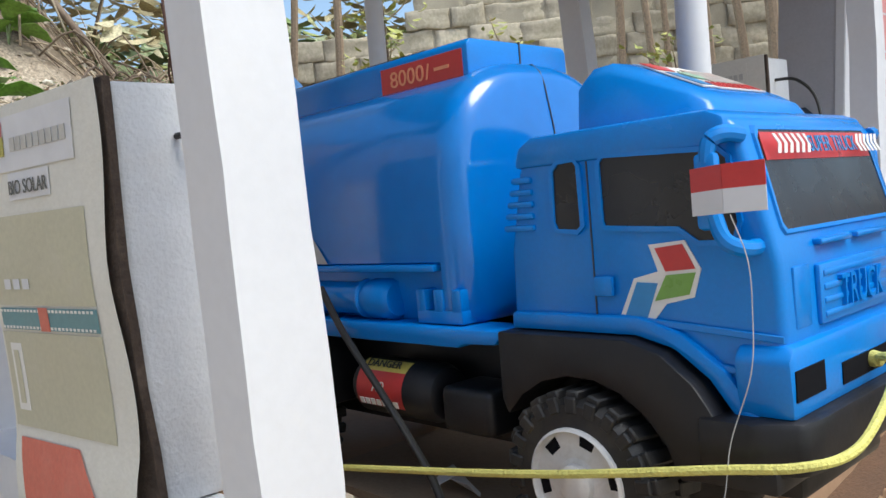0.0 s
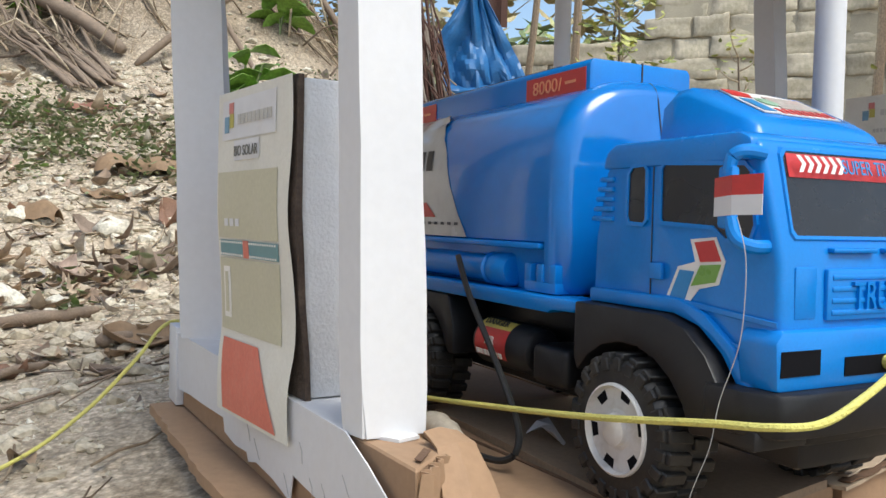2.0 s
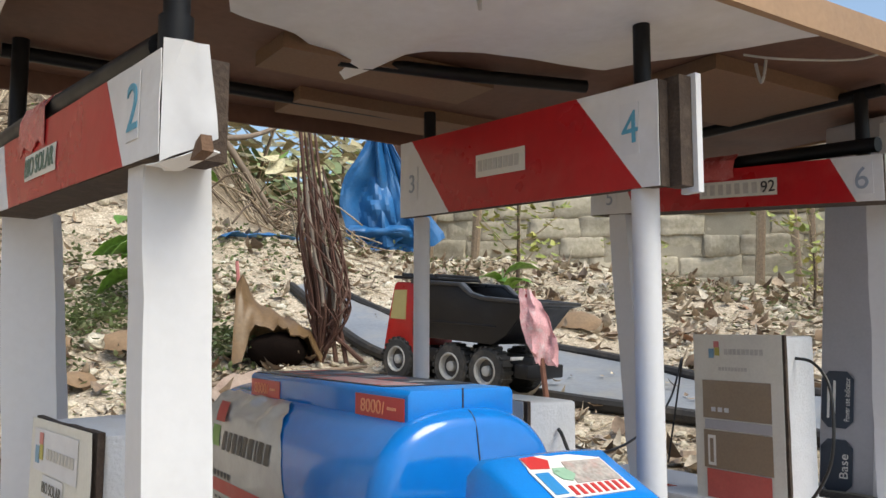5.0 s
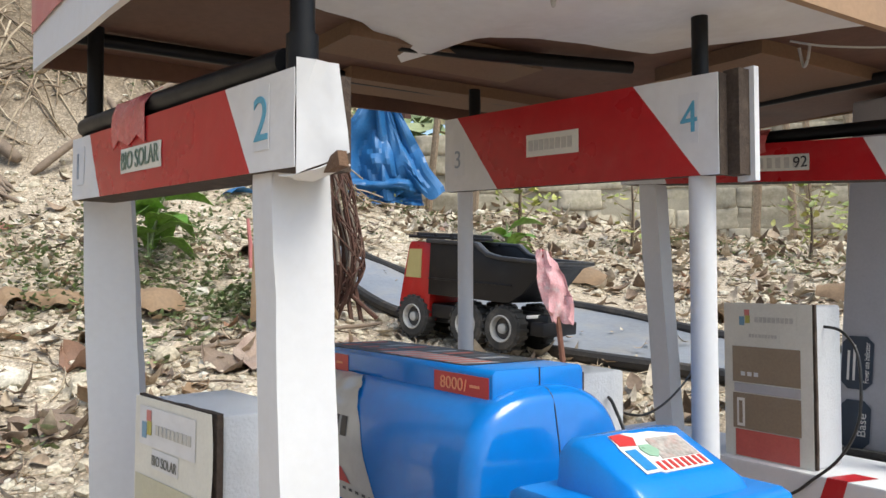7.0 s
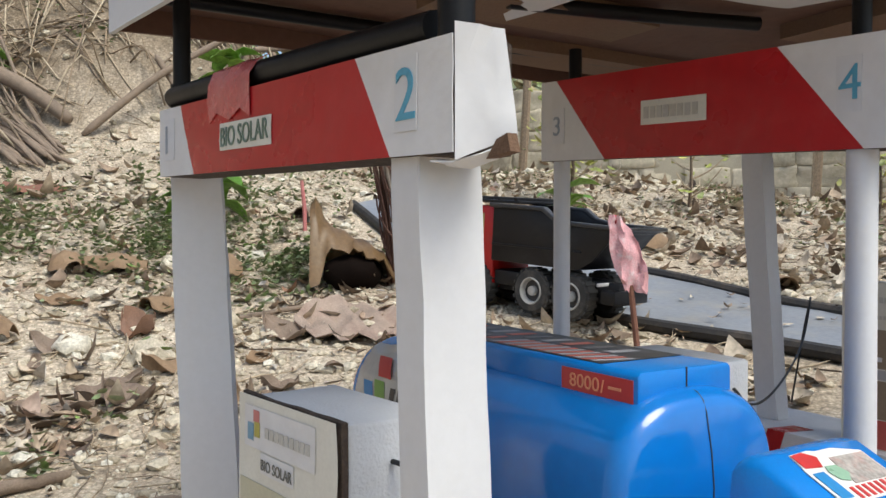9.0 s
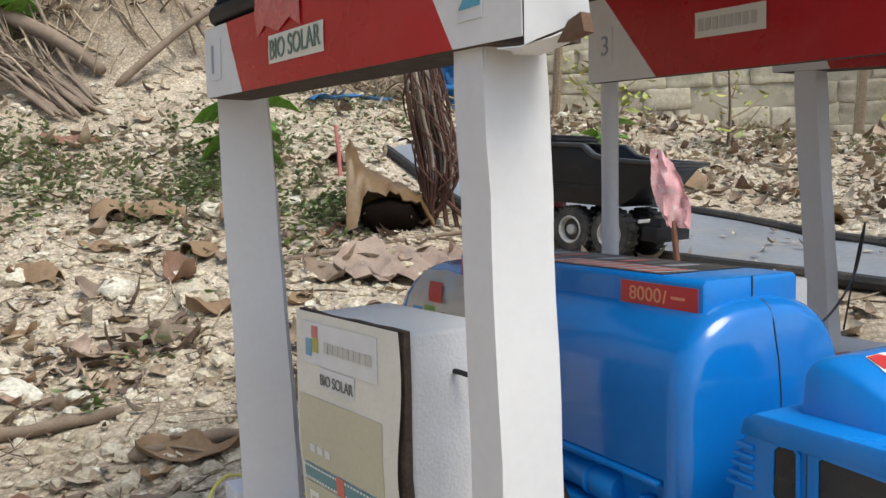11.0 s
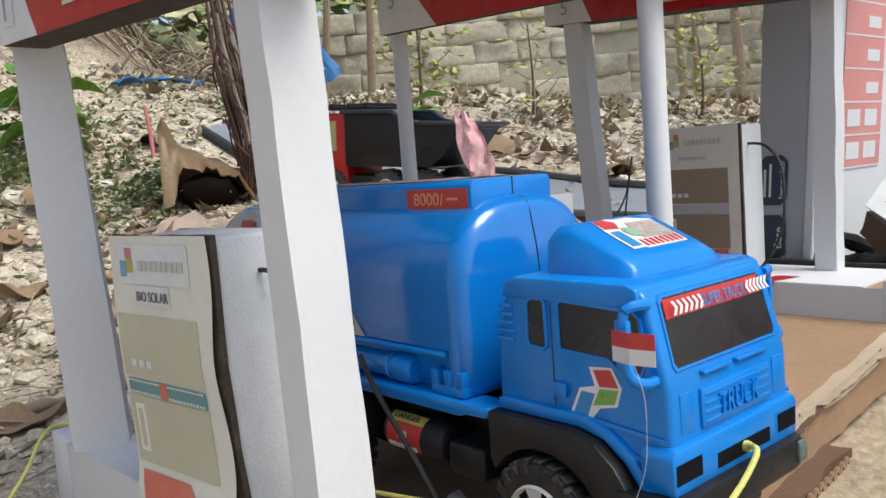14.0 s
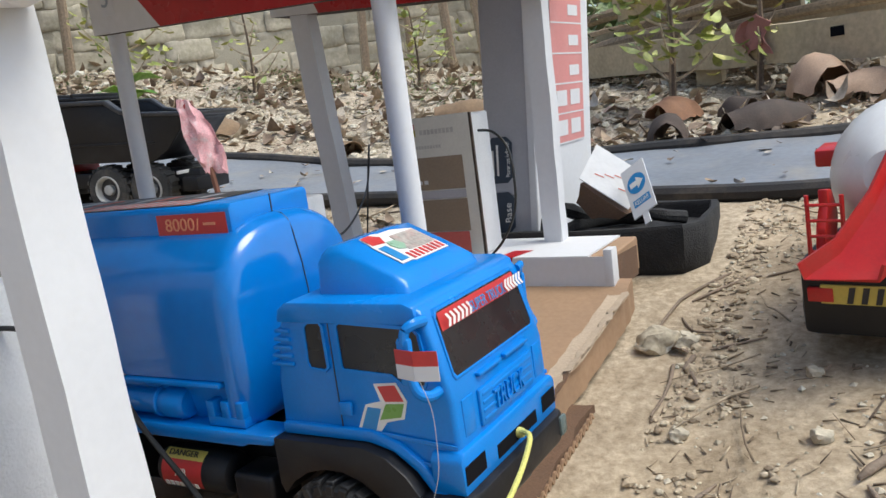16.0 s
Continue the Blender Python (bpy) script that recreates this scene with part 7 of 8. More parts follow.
for i in range(12):
    t = i / 11
    w = 0.014 + 0.074 * math.sin(math.pi * min(1, 0.03 + t * 0.76)) ** 0.9
    c = Vector((px - 0.044 + 0.032 * t, py - 0.054 + 0.048 * t, gz0 + 0.36 - 0.205 * t))
    rings.append([c + Vector((0.63, 0.776, 0)) * w * (k / 10 - 0.35) + Vector((0.776, -0.63, 0)) * (0.012 + 0.007 * math.sin(k * 0.9 + i * 0.7)) + Z * 0.004 * math.sin(k * 2.1) for k in range(11)])
bm = loft(rings, caps=False, loop=False)
solid(bm, 0.001)
part("plastic_bag", wobble(bm, 0.012, 44), PLASTICBAG, pen, "crumpled pink and white plastic")
bm = bmesh.new()
bmesh.ops.create_icosphere(bm, subdivisions=2, radius=0.014)
bmesh.ops.translate(bm, vec=(px - 0.04, py - 0.046, gz0 + 0.35), verts=bm.verts)
part("knot", wobble(bm, 0.007, 60), REDPAINT, pen, "red knotted plastic")

# red stake
gz0 = ground_z(-2.75, 0.8)
single("stake", tube([(-2.75, 0.8, gz0), (-2.755, 0.8, gz0 + 0.1), (-2.76, 0.79, gz0 + 0.21)], [0.008, 0.009, 0.007], 7), FADED, "faded red painted stake stuck in the soil", "stake")

# ---- bundle of dry sticks and wires ----
bc = Vector((-2.135, 0.876, 0))
gz0 = ground_z(bc.x, bc.y) - 0.01
bund = thing("stick_bundle", (bc.x, bc.y, gz0), "rusty mesh sheath and dry sticks standing upright", "sticks")
RUST = material("rusty_red_brown", (0.085, 0.038, 0.026), 0.8, var=0.4, bump=0.4, dirt=(0.2, 0.13, 0.09), dirt_amount=0.5)
OLDSTICK = material("grey_brown_stick", (0.22, 0.165, 0.12), 0.85, var=0.3, scale=30, bump=0.5, dirt=(0.1, 0.07, 0.05), dirt_amount=0.6)
GREYSTALK = material("grey_dry_stalk", (0.3, 0.25, 0.2), 0.8, var=0.3, scale=30, bump=0.4, dirt=(0.16, 0.1, 0.07), dirt_amount=0.7)
SPINE = curve([(0.0, 0.0, 0.0), (0.012, 0.022, 0.11), (0.02, 0.032, 0.23), (0.016, 0.0, 0.4), (0.014, -0.02, 0.54), (0.005, -0.04, 0.74), (-0.01, -0.06, 0.95)], 6)


def bundle_point(h, a, k):
    """Point on the bundle's skin at height h, angle a and share k of its radius."""
    f = min(0.999, max(0.0, h / 0.95)) * (len(SPINE) - 1)
    i = int(f)
    c = SPINE[i].lerp(SPINE[min(i + 1, len(SPINE) - 1)], f - i)
    r = 0.018 + 0.058 * smooth(0.02, 0.32, h) - 0.022 * smooth(0.52, 0.78, h)
    return Vector((bc.x, bc.y, gz0)) + c + Vector((math.cos(a), math.sin(a), 0)) * r * k


for i in range(40):
    a, k, top = rng.uniform(0, 6.3), rng.uniform(0.45, 1.0), rng.uniform(0.42, 0.7) if i % 4 else rng.uniform(0.7, 0.94)
    low = rng.uniform(0.0, 0.12) if i % 3 else rng.uniform(0.1, 0.3)
    pts = [bundle_point(low + (top - low) * j / 5, a + rng.uniform(-0.12, 0.12), k) for j in range(6)]
    w = rng.uniform(0.0025, 0.008)
    c = curve(pts, 3)
    part("stick", tube(c, [w] * (len(c) - 1) + [w * 0.4], 5), GREYSTALK if i % 3 == 0 else RUST, bund)
for i in range(58):
    a, h, s = rng.uniform(0, 6.3), rng.uniform(0.06, 0.6), rng.choice((-1, 1)) * rng.uniform(0.18, 0.34)
    pts = [bundle_point(h + 0.032 * j, a + j * s, 1.02) for j in range(6)]
    part("mesh_strand", tube(curve(pts, 3), 0.0034, 5), RUST, bund)
for a, b in (((0.05, 0.09, 0.0), (0.03, 0.06, 0.19)), ((0.03, 0.06, 0.0), (0.02, 0.04, 0.17)), ((0.09, 0.13, 0.02), (0.02, 0.03, 0.13))):
    part("prop_stick", tube([Vector((bc.x, bc.y, gz0)) + Vector(a), Vector((bc.x, bc.y, gz0)) + Vector(b)], [0.009, 0.008], 7), RUST, bund)

# dried palm sheath with a dark hollow
SHEATH = material("dry_palm_sheath", (0.23, 0.15, 0.085), 0.75, var=0.25, scale=14, fine=90, bump=0.4, dirt=(0.16, 0.1, 0.06), dirt_amount=0.5)


def curled_sheet(name, base, length, width, height, yaw, mat, label, category, tip=0.0, rag=0.015):
    rings = []
    for i in range(17):
        t = i / 16
        w = width * (0.35 + 0.65 * math.sin(math.pi * (0.15 + 0.8 * t)))
        ring = []
        for k in range(9):
            a = math.pi * (0.04 + 0.92 * k / 8)
            ring.append(Vector((length * (t - 0.5), math.cos(a) * w * 0.5, math.sin(a) * height * (0.55 + 0.45 * math.sin(math.pi * t)) + tip * max(0, 0.35 - t) ** 1.5)))
        rings.append(ring)
    bm = loft(rings, caps=False, loop=False)
    for v in bm.verts:
        if v.is_boundary:
            v.co.y *= 1 + 0.1 * noise.noise(Vector((v.co.x * 60, v.co.y * 30, base[1] * 9)))
            v.co.z += 0.16 * height * noise.noise(Vector((v.co.x * 30, v.co.y * 25, base[0] * 7)))
    solid(bm, 0.0025)
    wobble(bm, rag, 9, base[0])
    wobble(bm, rag * 0.5, 30, base[1])
    bmesh.ops.rotate(bm, cent=(0, 0, 0), matrix=Matrix.Rotation(yaw, 3, "Z"), verts=bm.verts)
    bmesh.ops.translate(bm, vec=base, verts=bm.verts)
    return single(name, bm, mat, label, category)


PINKLEAF = material("pinkish_dead_leaf", (0.36, 0.27, 0.2), 0.75, var=0.4, scale=20, bump=0.7, dirt=(0.4, 0.33, 0.26), dirt_amount=0.6)
# a dry sheath arched over a near-black lump, with an upright pointed tip
PALMBROWN = material("olive_brown_palm_sheath", (0.15, 0.088, 0.036), 0.5, var=0.3, scale=12, fine=80, bump=0.4, dirt=(0.24, 0.175, 0.1), dirt_amount=0.6, dirt_scale=9)
so = Vector((-2.155, 0.745, rough_z(-2.155, 0.745) - 0.01))
sr, sd = Vector((0.42, 0.907, 0)), Vector((-0.907, 0.42, 0))
rings = []
for i in range(21):
    q = i / 20
    s = -0.15 + 0.29 * q
    topz = 0.225 - 0.15 * max(0, q - 0.12) + 0.085 * math.exp(-((q - 0.045) / 0.075) ** 2) - 0.06 * smooth(0.82, 1.0, q)
    low = 0.12 * smooth(0.08, 0.22, q) - 0.03 * smooth(0.5, 0.8, q) - 0.085 * smooth(0.84, 1.0, q) + 0.008 * math.sin(i * 2.7) * smooth(0.1, 0.25, q)
    ring = []
    for k in range(9):
        f = k / 8
        d = -0.1 * (1 - smooth(0.02, 0.3, q) * 0.3) + 0.24 * f
        z = (low + (topz - low) * math.sin(min(1.0, f / 0.55) * math.pi / 2) ** 0.8) if f < 0.55 else topz * math.cos((f - 0.55) / 0.45 * math.pi / 2)
        ring.append(so + sr * s + sd * d + Z * (z + 0.006 * math.sin(i * 1.3 + k)))
    rings.append(ring)
bm = loft(rings, caps=False, loop=False)
solid(bm, 0.005)
single("palm_sheath", wobble(bm, 0.007, 14), PALMBROWN, "curled brown palm sheath arched over a dark lump", "dry sheath", angle=60)
# near-black lump that fills the hollow under the sheath
DARKLUMP = material("near_black_lump", (0.007, 0.0045, 0.0035), 0.95, var=0.35, scale=20, fine=160, bump=0.7, spec=0.05)
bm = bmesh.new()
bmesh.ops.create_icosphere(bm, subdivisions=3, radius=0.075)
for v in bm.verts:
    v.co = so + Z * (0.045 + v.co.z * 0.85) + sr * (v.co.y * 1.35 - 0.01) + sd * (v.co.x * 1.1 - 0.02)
single("husk", wobble(bm, 0.012, 22), DARKLUMP, "near-black lump filling the hollow under the palm sheath", "husk")
def dry_leaf(x, y, length, width, lift, yaw, mat, label, ribs=0.0, tilt=0.0):
    """A fallen leaf: a pointed wavy blade, cupped about its midrib, with curled ends."""
    seed = x * 7.3 + y * 3.1
    rings = []
    for i in range(19):
        t = i / 18
        ring = []
        for k in range(9):
            q = k / 4 - 1
            w = width * 0.5 * max(0.02, math.sin(math.pi * t ** 0.85)) ** 0.75 * (1 + 0.22 * noise.noise(Vector((t * 6, q * 1.5, seed))))
            zz = lift * (0.75 * (2 * t - 1) ** 2 + 0.9 * abs(q) ** 1.6 * (0.6 + 0.9 * noise.noise(Vector((t * 3, seed, q)))))
            zz += lift * 0.45 * noise.noise(Vector((t * 4.5, q * 2.2, seed + 5))) + ribs * math.sin(t * 34 + abs(q) * 5) * (1 - 0.3 * abs(q))
            ring.append(Vector((length * (t - 0.5), q * w, zz)))
        rings.append(ring)
    bm = loft(rings, caps=False, loop=False)
    solid(bm, 0.0015)
    bmesh.ops.rotate(bm, cent=(0, 0, 0), matrix=Matrix.Rotation(radians(yaw), 3, "Z") @ Matrix.Rotation(tilt, 3, "Y"), verts=bm.verts)
    low = min(v.co.z for v in bm.verts)
    for v in bm.verts:
        v.co.z += rough_z(x + v.co.x, y + v.co.y) - low - 0.004
    bmesh.ops.translate(bm, vec=(x, y, 0), verts=bm.verts)
    return single("dead_leaf", bm, mat, label, "dead leaf", "fallen leaves", angle=50)


BIGLEAF = material("mottled_pink_leaf", (0.31, 0.235, 0.185), 0.7, var=0.4, scale=14, bump=0.8, dirt=(0.2, 0.12, 0.095), dirt_amount=0.8, dirt_scale=10)
dry_leaf(-1.79, 0.62, 0.44, 0.31, 0.026, 62, BIGLEAF, "large pale pinkish dead leaf, ribbed and wavy, on the soil", 0.015)
DARKLEAF = material("dark_dead_leaf", (0.2, 0.145, 0.105), 0.7, var=0.35, scale=18, bump=0.5, dirt=(0.3, 0.25, 0.2), dirt_amount=0.5)
REDDRY0 = material("rust_brown_leaf", (0.2, 0.11, 0.07), 0.75, var=0.3, scale=16, bump=0.5, dirt=(0.14, 0.08, 0.05), dirt_amount=0.5)
for x, y, ln, wd, h, yaw, mat in ((-2.625, -0.1, 0.12, 0.13, 0.12, 20, SHEATH), (-2.58, 0.05, 0.2, 0.12, 0.1, 75, SHEATH), (-3.4, -0.13, 0.24, 0.12, 0.05, 80, RUSTY), (-2.28, -0.34, 0.15, 0.09, 0.1, 50, SHEATH), (-2.42, 0.33, 0.2, 0.16, 0.14, 80, SHEATH), (-2.25, 0.12, 0.14, 0.1, 0.08, 130, SHEATH), (-2.9, 0.85, 0.16, 0.1, 0.08, 150, DARKLEAF)):
    curled_sheet("dead_leaf", (x, y, rough_z(x, y) - 0.004), ln, wd, h * 0.7, radians(yaw), mat, "curled dead leaf standing on the soil", "dead leaf", 0.1, 0.014)
for x, y, ln, wd, h, yaw, mat in ((-1.76, -0.11, 0.16, 0.11, 0.035, 95, DARKLEAF), (-1.66, -0.08, 0.15, 0.1, 0.05, 40, DARKLEAF), (-1.7, -0.24, 0.18, 0.08, 0.03, 70, DARKLEAF), (-2.11, -0.2, 0.13, 0.09, 0.04, 60, DARKLEAF), (-2.12, 0.03, 0.13, 0.09, 0.05, 30, REDDRY0), (-1.79, 0.06, 0.17, 0.08, 0.04, 75, SHEATH), (-1.61, -0.46, 0.14, 0.07, 0.03, 85, SHEATH), (-1.05, -0.18, 0.19, 0.075, 0.035, 58, SHEATH), (-1.12, -0.53, 0.11, 0.06, 0.025, 120, DARKLEAF), (-1.02, -0.42, 0.09, 0.045, 0.02, 60, REDDRY0), (-1.85, 0.38, 0.15, 0.1, 0.04, 30, DARKLEAF), (-1.42, -0.55, 0.1, 0.06, 0.03, 20, SHEATH), (-1.15, 0.3, 0.1, 0.06, 0.02, 10, DARKLEAF), (-1.5, 0.1, 0.12, 0.08, 0.03, 140, SHEATH), (-2.4, -0.15, 0.16, 0.05, 0.02, 60, SHEATH)):
    dry_leaf(x, y, ln, wd, h, yaw, mat, "crumpled brown dead leaf lying on the soil")
for i in range(46):
    x, y = rng.uniform(-2.9, -0.9), rng.uniform(-0.75, 0.75)
    ln = rng.uniform(0.05, 0.1)
    dry_leaf(x, y, ln, ln * rng.uniform(0.45, 0.75), ln * rng.uniform(0.12, 0.32), rng.uniform(0, 360), rng.choice((DARKLEAF, DARKLEAF, SHEATH, PINKLEAF)), "small curled dead leaf lying on the soil", 0.0, rng.uniform(-0.2, 0.2))
BURNT = material("blackish_dead_leaf", (0.06, 0.042, 0.033), 0.8, var=0.35, scale=16, bump=0.5, dirt=(0.14, 0.1, 0.08), dirt_amount=0.6)
REDDRY = material("orange_brown_leaf", (0.26, 0.13, 0.07), 0.75, var=0.3, scale=16, bump=0.5, dirt=(0.14, 0.08, 0.05), dirt_amount=0.5)
BEIGELEAF = material("beige_crumpled_leaf", (0.42, 0.28, 0.19), 0.75, var=0.3, scale=14, bump=0.5, dirt=(0.55, 0.43, 0.32), dirt_amount=0.6)
for x, y, ln, wd, h, yaw, mat in ((-0.75, 0.15, 0.2, 0.1, 0.04, 20, PINKLEAF), (0.08, 2.07, 0.27, 0.16, 0.13, 35, BURNT), (-0.2, 2.02, 0.2, 0.13, 0.14, 100, BURNT), (-0.27, 2.4, 0.2, 0.16, 0.13, 60, REDDRY), (0.17, 2.5, 0.24, 0.2, 0.22, 120, BEIGELEAF), (0.33, 2.42, 0.26, 0.16, 0.13, 30, BEIGELEAF), (-0.05, 2.3, 0.12, 0.1, 0.1, 150, BURNT), (-1.2, 2.6, 0.26, 0.15, 0.13, 20, SHEATH), (-1.05, 0.45, 0.16, 0.08, 0.04, 80, SHEATH), (-1.45, 2.05, 0.2, 0.12, 0.08, 140, SHEATH), (-2.3, 2.2, 0.3, 0.18, 0.13, 30, SHEATH), (-1.3, -0.62, 0.25, 0.1, 0.04, 40, SHEATH)):
    curled_sheet("dead_leaf", (x, y, rough_z(x, y) - 0.004), ln, wd, h * 0.7, radians(yaw), mat, "large curled dead leaf lying on the soil", "dead leaf", 0.1, 0.01)
# sticks lying near the island
for pts, r in (([(-1.36, -0.51), (-1.33, -0.42), (-1.315, -0.33), (-1.305, -0.25)], 0.02), ([(-1.11, -0.27), (-1.1, -0.17), (-1.055, -0.07), (-1.0, 0.08)], 0.02), ([(-2.05, 0.3), (-2.02, 0.55), (-1.98, 0.8), (-2.0, 1.0)], 0.013), ([(-0.95, -0.55), (-0.98, -0.45), (-1.02, -0.35)], 0.014), ([(-1.6, -0.9), (-1.5, -0.6), (-1.46, -0.3)], 0.006), ([(-0.75, -0.6), (-0.9, -0.3), (-1.0, -0.1)], 0.004), ([(0.22, 0.27), (0.26, 0.34)], 0.004), ([(0.4, 0.34), (0.47, 0.44), (0.55, 0.5)], 0.007), ([(0.41, 0.33), (0.44, 0.26)], 0.005), ([(0.36, 0.24), (0.5, 0.2)], 0.006), ([(0.16, 0.3), (0.17, 0.18), (0.2, 0.1)], 0.004), ([(0.2, 0.62), (0.27, 0.66)], 0.003), ([(0.24, 0.88), (0.3, 0.92)], 0.003), ([(0.18, 0.9), (0.12, 0.78), (0.11, 0.62)], 0.004), ([(0.25, 0.2), (0.28, 0.17)], 0.0025), ([(0.158, 0.575), (0.165, 0.52), (0.16, 0.448)], 0.004), ([(0.175, 0.58), (0.2, 0.527)], 0.005), ([(0.182, 0.603), (0.176, 0.559)], 0.006), ([(0.135, 0.728), (0.163, 0.676), (0.194, 0.668)], 0.003), ([(0.14, 0.78), (0.2, 0.86), (0.23, 0.88)], 0.004)):
    p3 = curve([(x, y, rough_z(x, y) + r * 0.8) for x, y in pts], 5)
    single("branch", wobble(tube(p3, [r * 0.75 * (0.45 if i in (0, len(p3) - 1) else 1 - 0.4 * i / len(p3)) for i in range(len(p3))], 8), r * 0.35, 30), OLDSTICK, "weathered grey-brown stick lying on the soil", "stick", "fallen sticks", angle=80)


# ---- old block wall ----
WALLSTONE = material("mossy_block", (0.485, 0.43, 0.33), 0.9, var=0.3, scale=4, fine=40, bump=0.9, dirt=(0.19, 0.175, 0.1), dirt_amount=0.85, dirt_scale=4, rnd=0.2)
MORTAR = material("dark_mortar", (0.38, 0.34, 0.26), 0.95, var=0.3, scale=5, bump=0.5)
WC, WA, WN = Vector((-4.1, 4.2, 0)), Vector((0.707, 0.707, 0)), Vector((0.707, -0.707, 0))


def wall_top(s):
    return 1.62 if s < -0.35 else 2.35


bm = bmesh.new()
for s0, s1 in ((-2.0, -0.35), (-0.35, 2.9)):
    own = box(s0, s1, -0.16, 0.04, 0.3, wall_top(s0) - 0.04)
    join(bm, own)
for v in bm.verts:
    v.co = WC + WA * v.co.x + WN * v.co.y + Z * v.co.z
wall = tagged(part("wall_back", bm, MORTAR), "old mossy block wall behind the yard", "wall", kind="structure")
shapes = []
for k in range(7):
    b2 = split(box(-0.178, 0.178, -0.06, 0.06, -0.077, 0.077, 0.004, 1), 4)
    wobble(b2, 0.02, 9, k * 3.1)
    wobble(b2, 0.008, 31, k * 1.3)
    finish(b2, 60)
    me = bpy.data.meshes.new("brick")
    b2.to_mesh(me)
    b2.free()
    me.materials.append(WALLSTONE)
    shapes.append(me)
yaw = math.atan2(WA.y, WA.x)
row = 0
z = 0.58
while z < 2.35:
    s = -2.0 + (0.18 if row % 2 else 0)
    while s < 2.9:
        wide = rng.choice((0.26, 0.34, 0.36, 0.4, 0.46))
        s += wide / 2
        if z + 0.15 < wall_top(s) + rng.uniform(-0.05, 0.12):
            ob = new("brick", rng.choice(shapes))
            ob.parent = wall
            p = WC + WA * s + WN * rng.uniform(-0.025, 0.012)
            ob.matrix_basis = Matrix.Translation((p.x, p.y, z + rng.uniform(-0.008, 0.008))) @ Matrix.Rotation(yaw + rng.uniform(-0.02, 0.02), 4, "Z") @ Matrix.Rotation(rng.uniform(-0.015, 0.015), 4, "Y") @ Matrix.Diagonal((wide / 0.36 * rng.uniform(0.96, 1.01), 1, rng.uniform(0.97, 1.04), 1))
        s += wide / 2
    z += 0.158
    row += 1

# weathered poles leaning on the wall
for s, h, d, r in ((1.05, 1.6, 0.2, 0.035), (1.3, 1.5, 0.28, 0.03), (1.42, 1.7, 0.18, 0.026), (1.72, 1.8, 0.25, 0.04), (2.0, 1.7, 0.22, 0.035), (2.15, 1.8, 0.3, 0.05), (-1.35, 1.5, 0.3, 0.03), (-1.0, 1.35, 0.25, 0.035), (2.4, 1.7, 0.25, 0.04)):
    p = WC + WA * s + WN * (d + 0.1)
    q = WC + WA * (s + rng.uniform(-0.12, 0.12)) + WN * (d - 0.05)
    g = ground_z(p.x, p.y) - 0.02
    pts = curve([(p.x, p.y, g), ((p.x + q.x) / 2 + 0.02, (p.y + q.y) / 2, g + h / 2), (q.x, q.y, g + h)], 5)
    single("pole", tube(pts, [r * (1 - 0.02 * i) for i in range(len(pts))], 9), TWIGS, "weathered grey pole leaning on the wall", "pole", "poles at the wall")


# ---- blue tarpaulin ----
TARP = material("blue_tarpaulin", (0.022, 0.13, 0.33), 0.45, var=0.2, scale=6, fine=60, bump=0.3, dirt=(0.09, 0.19, 0.34), dirt_amount=0.5, dirt_scale=5)
tp, tr = Vector((-4.7, 2.49, 0)), Vector((0.49, 0.87, 0))
tarp = thing("tarpaulin", (tp.x, tp.y, 0.95), "crumpled blue tarpaulin hanging from a pole", "tarpaulin")


def tarp_sheet(lo_at, hi_at, z_top, z_low, seed, out):
    """One hanging fall of the sheet, creased in sharp folds; lo_at and hi_at give its edges down the fall."""
    rings = []
    for i in range(25):
        t = i / 24
        lo, hi = lo_at(t), hi_at(t)
        ring = []
        for k in range(21):
            q = k / 20
            p3 = Vector((q * 2.4, t * 2.6, seed))
            fold = out + 0.2 * abs(noise.noise(p3 * 0.7)) + 0.07 * abs(noise.noise(p3 * 1.7 + Vector((3, 1, 0)))) * (0.3 + t)
            p = tp + tr * (lo + (hi - lo) * q) + Vector((0.87, -0.49, 0)) * fold
            ring.append((p.x, p.y, z_top + (z_low - z_top) * t + 0.1 * noise.noise(Vector((q * 3, seed, 1))) * t))
        rings.append(ring)
    bm = loft(rings, caps=False, loop=False)
    solid(bm, 0.004)
    return wobble(bm, 0.01, 5)


part("sheet", tarp_sheet(lambda t: -0.07 - 0.2 * smooth(0.15, 0.65, t) + 0.05 * smooth(0.7, 1, t), lambda t: 0.04 + 0.16 * t, 2.0, 1.08, 1.7, 0.02), TARP, tarp, angle=18)
part("overlap", tarp_sheet(lambda t: -0.02 + 0.02 * t, lambda t: 0.06 + 0.3 * smooth(0.1, 0.9, t) + 0.12 * smooth(0.8, 1, t), 2.02, 1.04, 4.2, 0.07), TARP, tarp, "darker outer fold", angle=18)
part("hem", tarp_sheet(lambda t: -0.2 - 0.05 * t, lambda t: 0.28 + 0.05 * t, 1.16, 0.98, 8.1, 0.06), TARP, tarp, angle=18)
g = ground_z(-4.75, 2.55)
single("pole", tube([(-4.78, 2.58, g - 0.05), (-4.79, 2.6, 2.5)], 0.035, 9), TWIGS, "wooden pole carrying the blue tarpaulin", "pole", "poles at the wall")
rings = []
for i in range(13):
    x = -3.68 - 0.035 * i
    y = 1.0 + 0.055 * i
    rings.append([(x + 0.16 * (k / 6 - 0.5), y, ground_z(x, y) + 0.03 + 0.05 * abs(noise.noise(Vector((x * 3, y * 5, k))))) for k in range(7)])
bm = loft(rings, caps=False, loop=False)
solid(bm, 0.004)
single("ground_tarpaulin", wobble(bm, 0.03, 7), TARP, "blue tarpaulin strip lying on the slope", "tarpaulin")
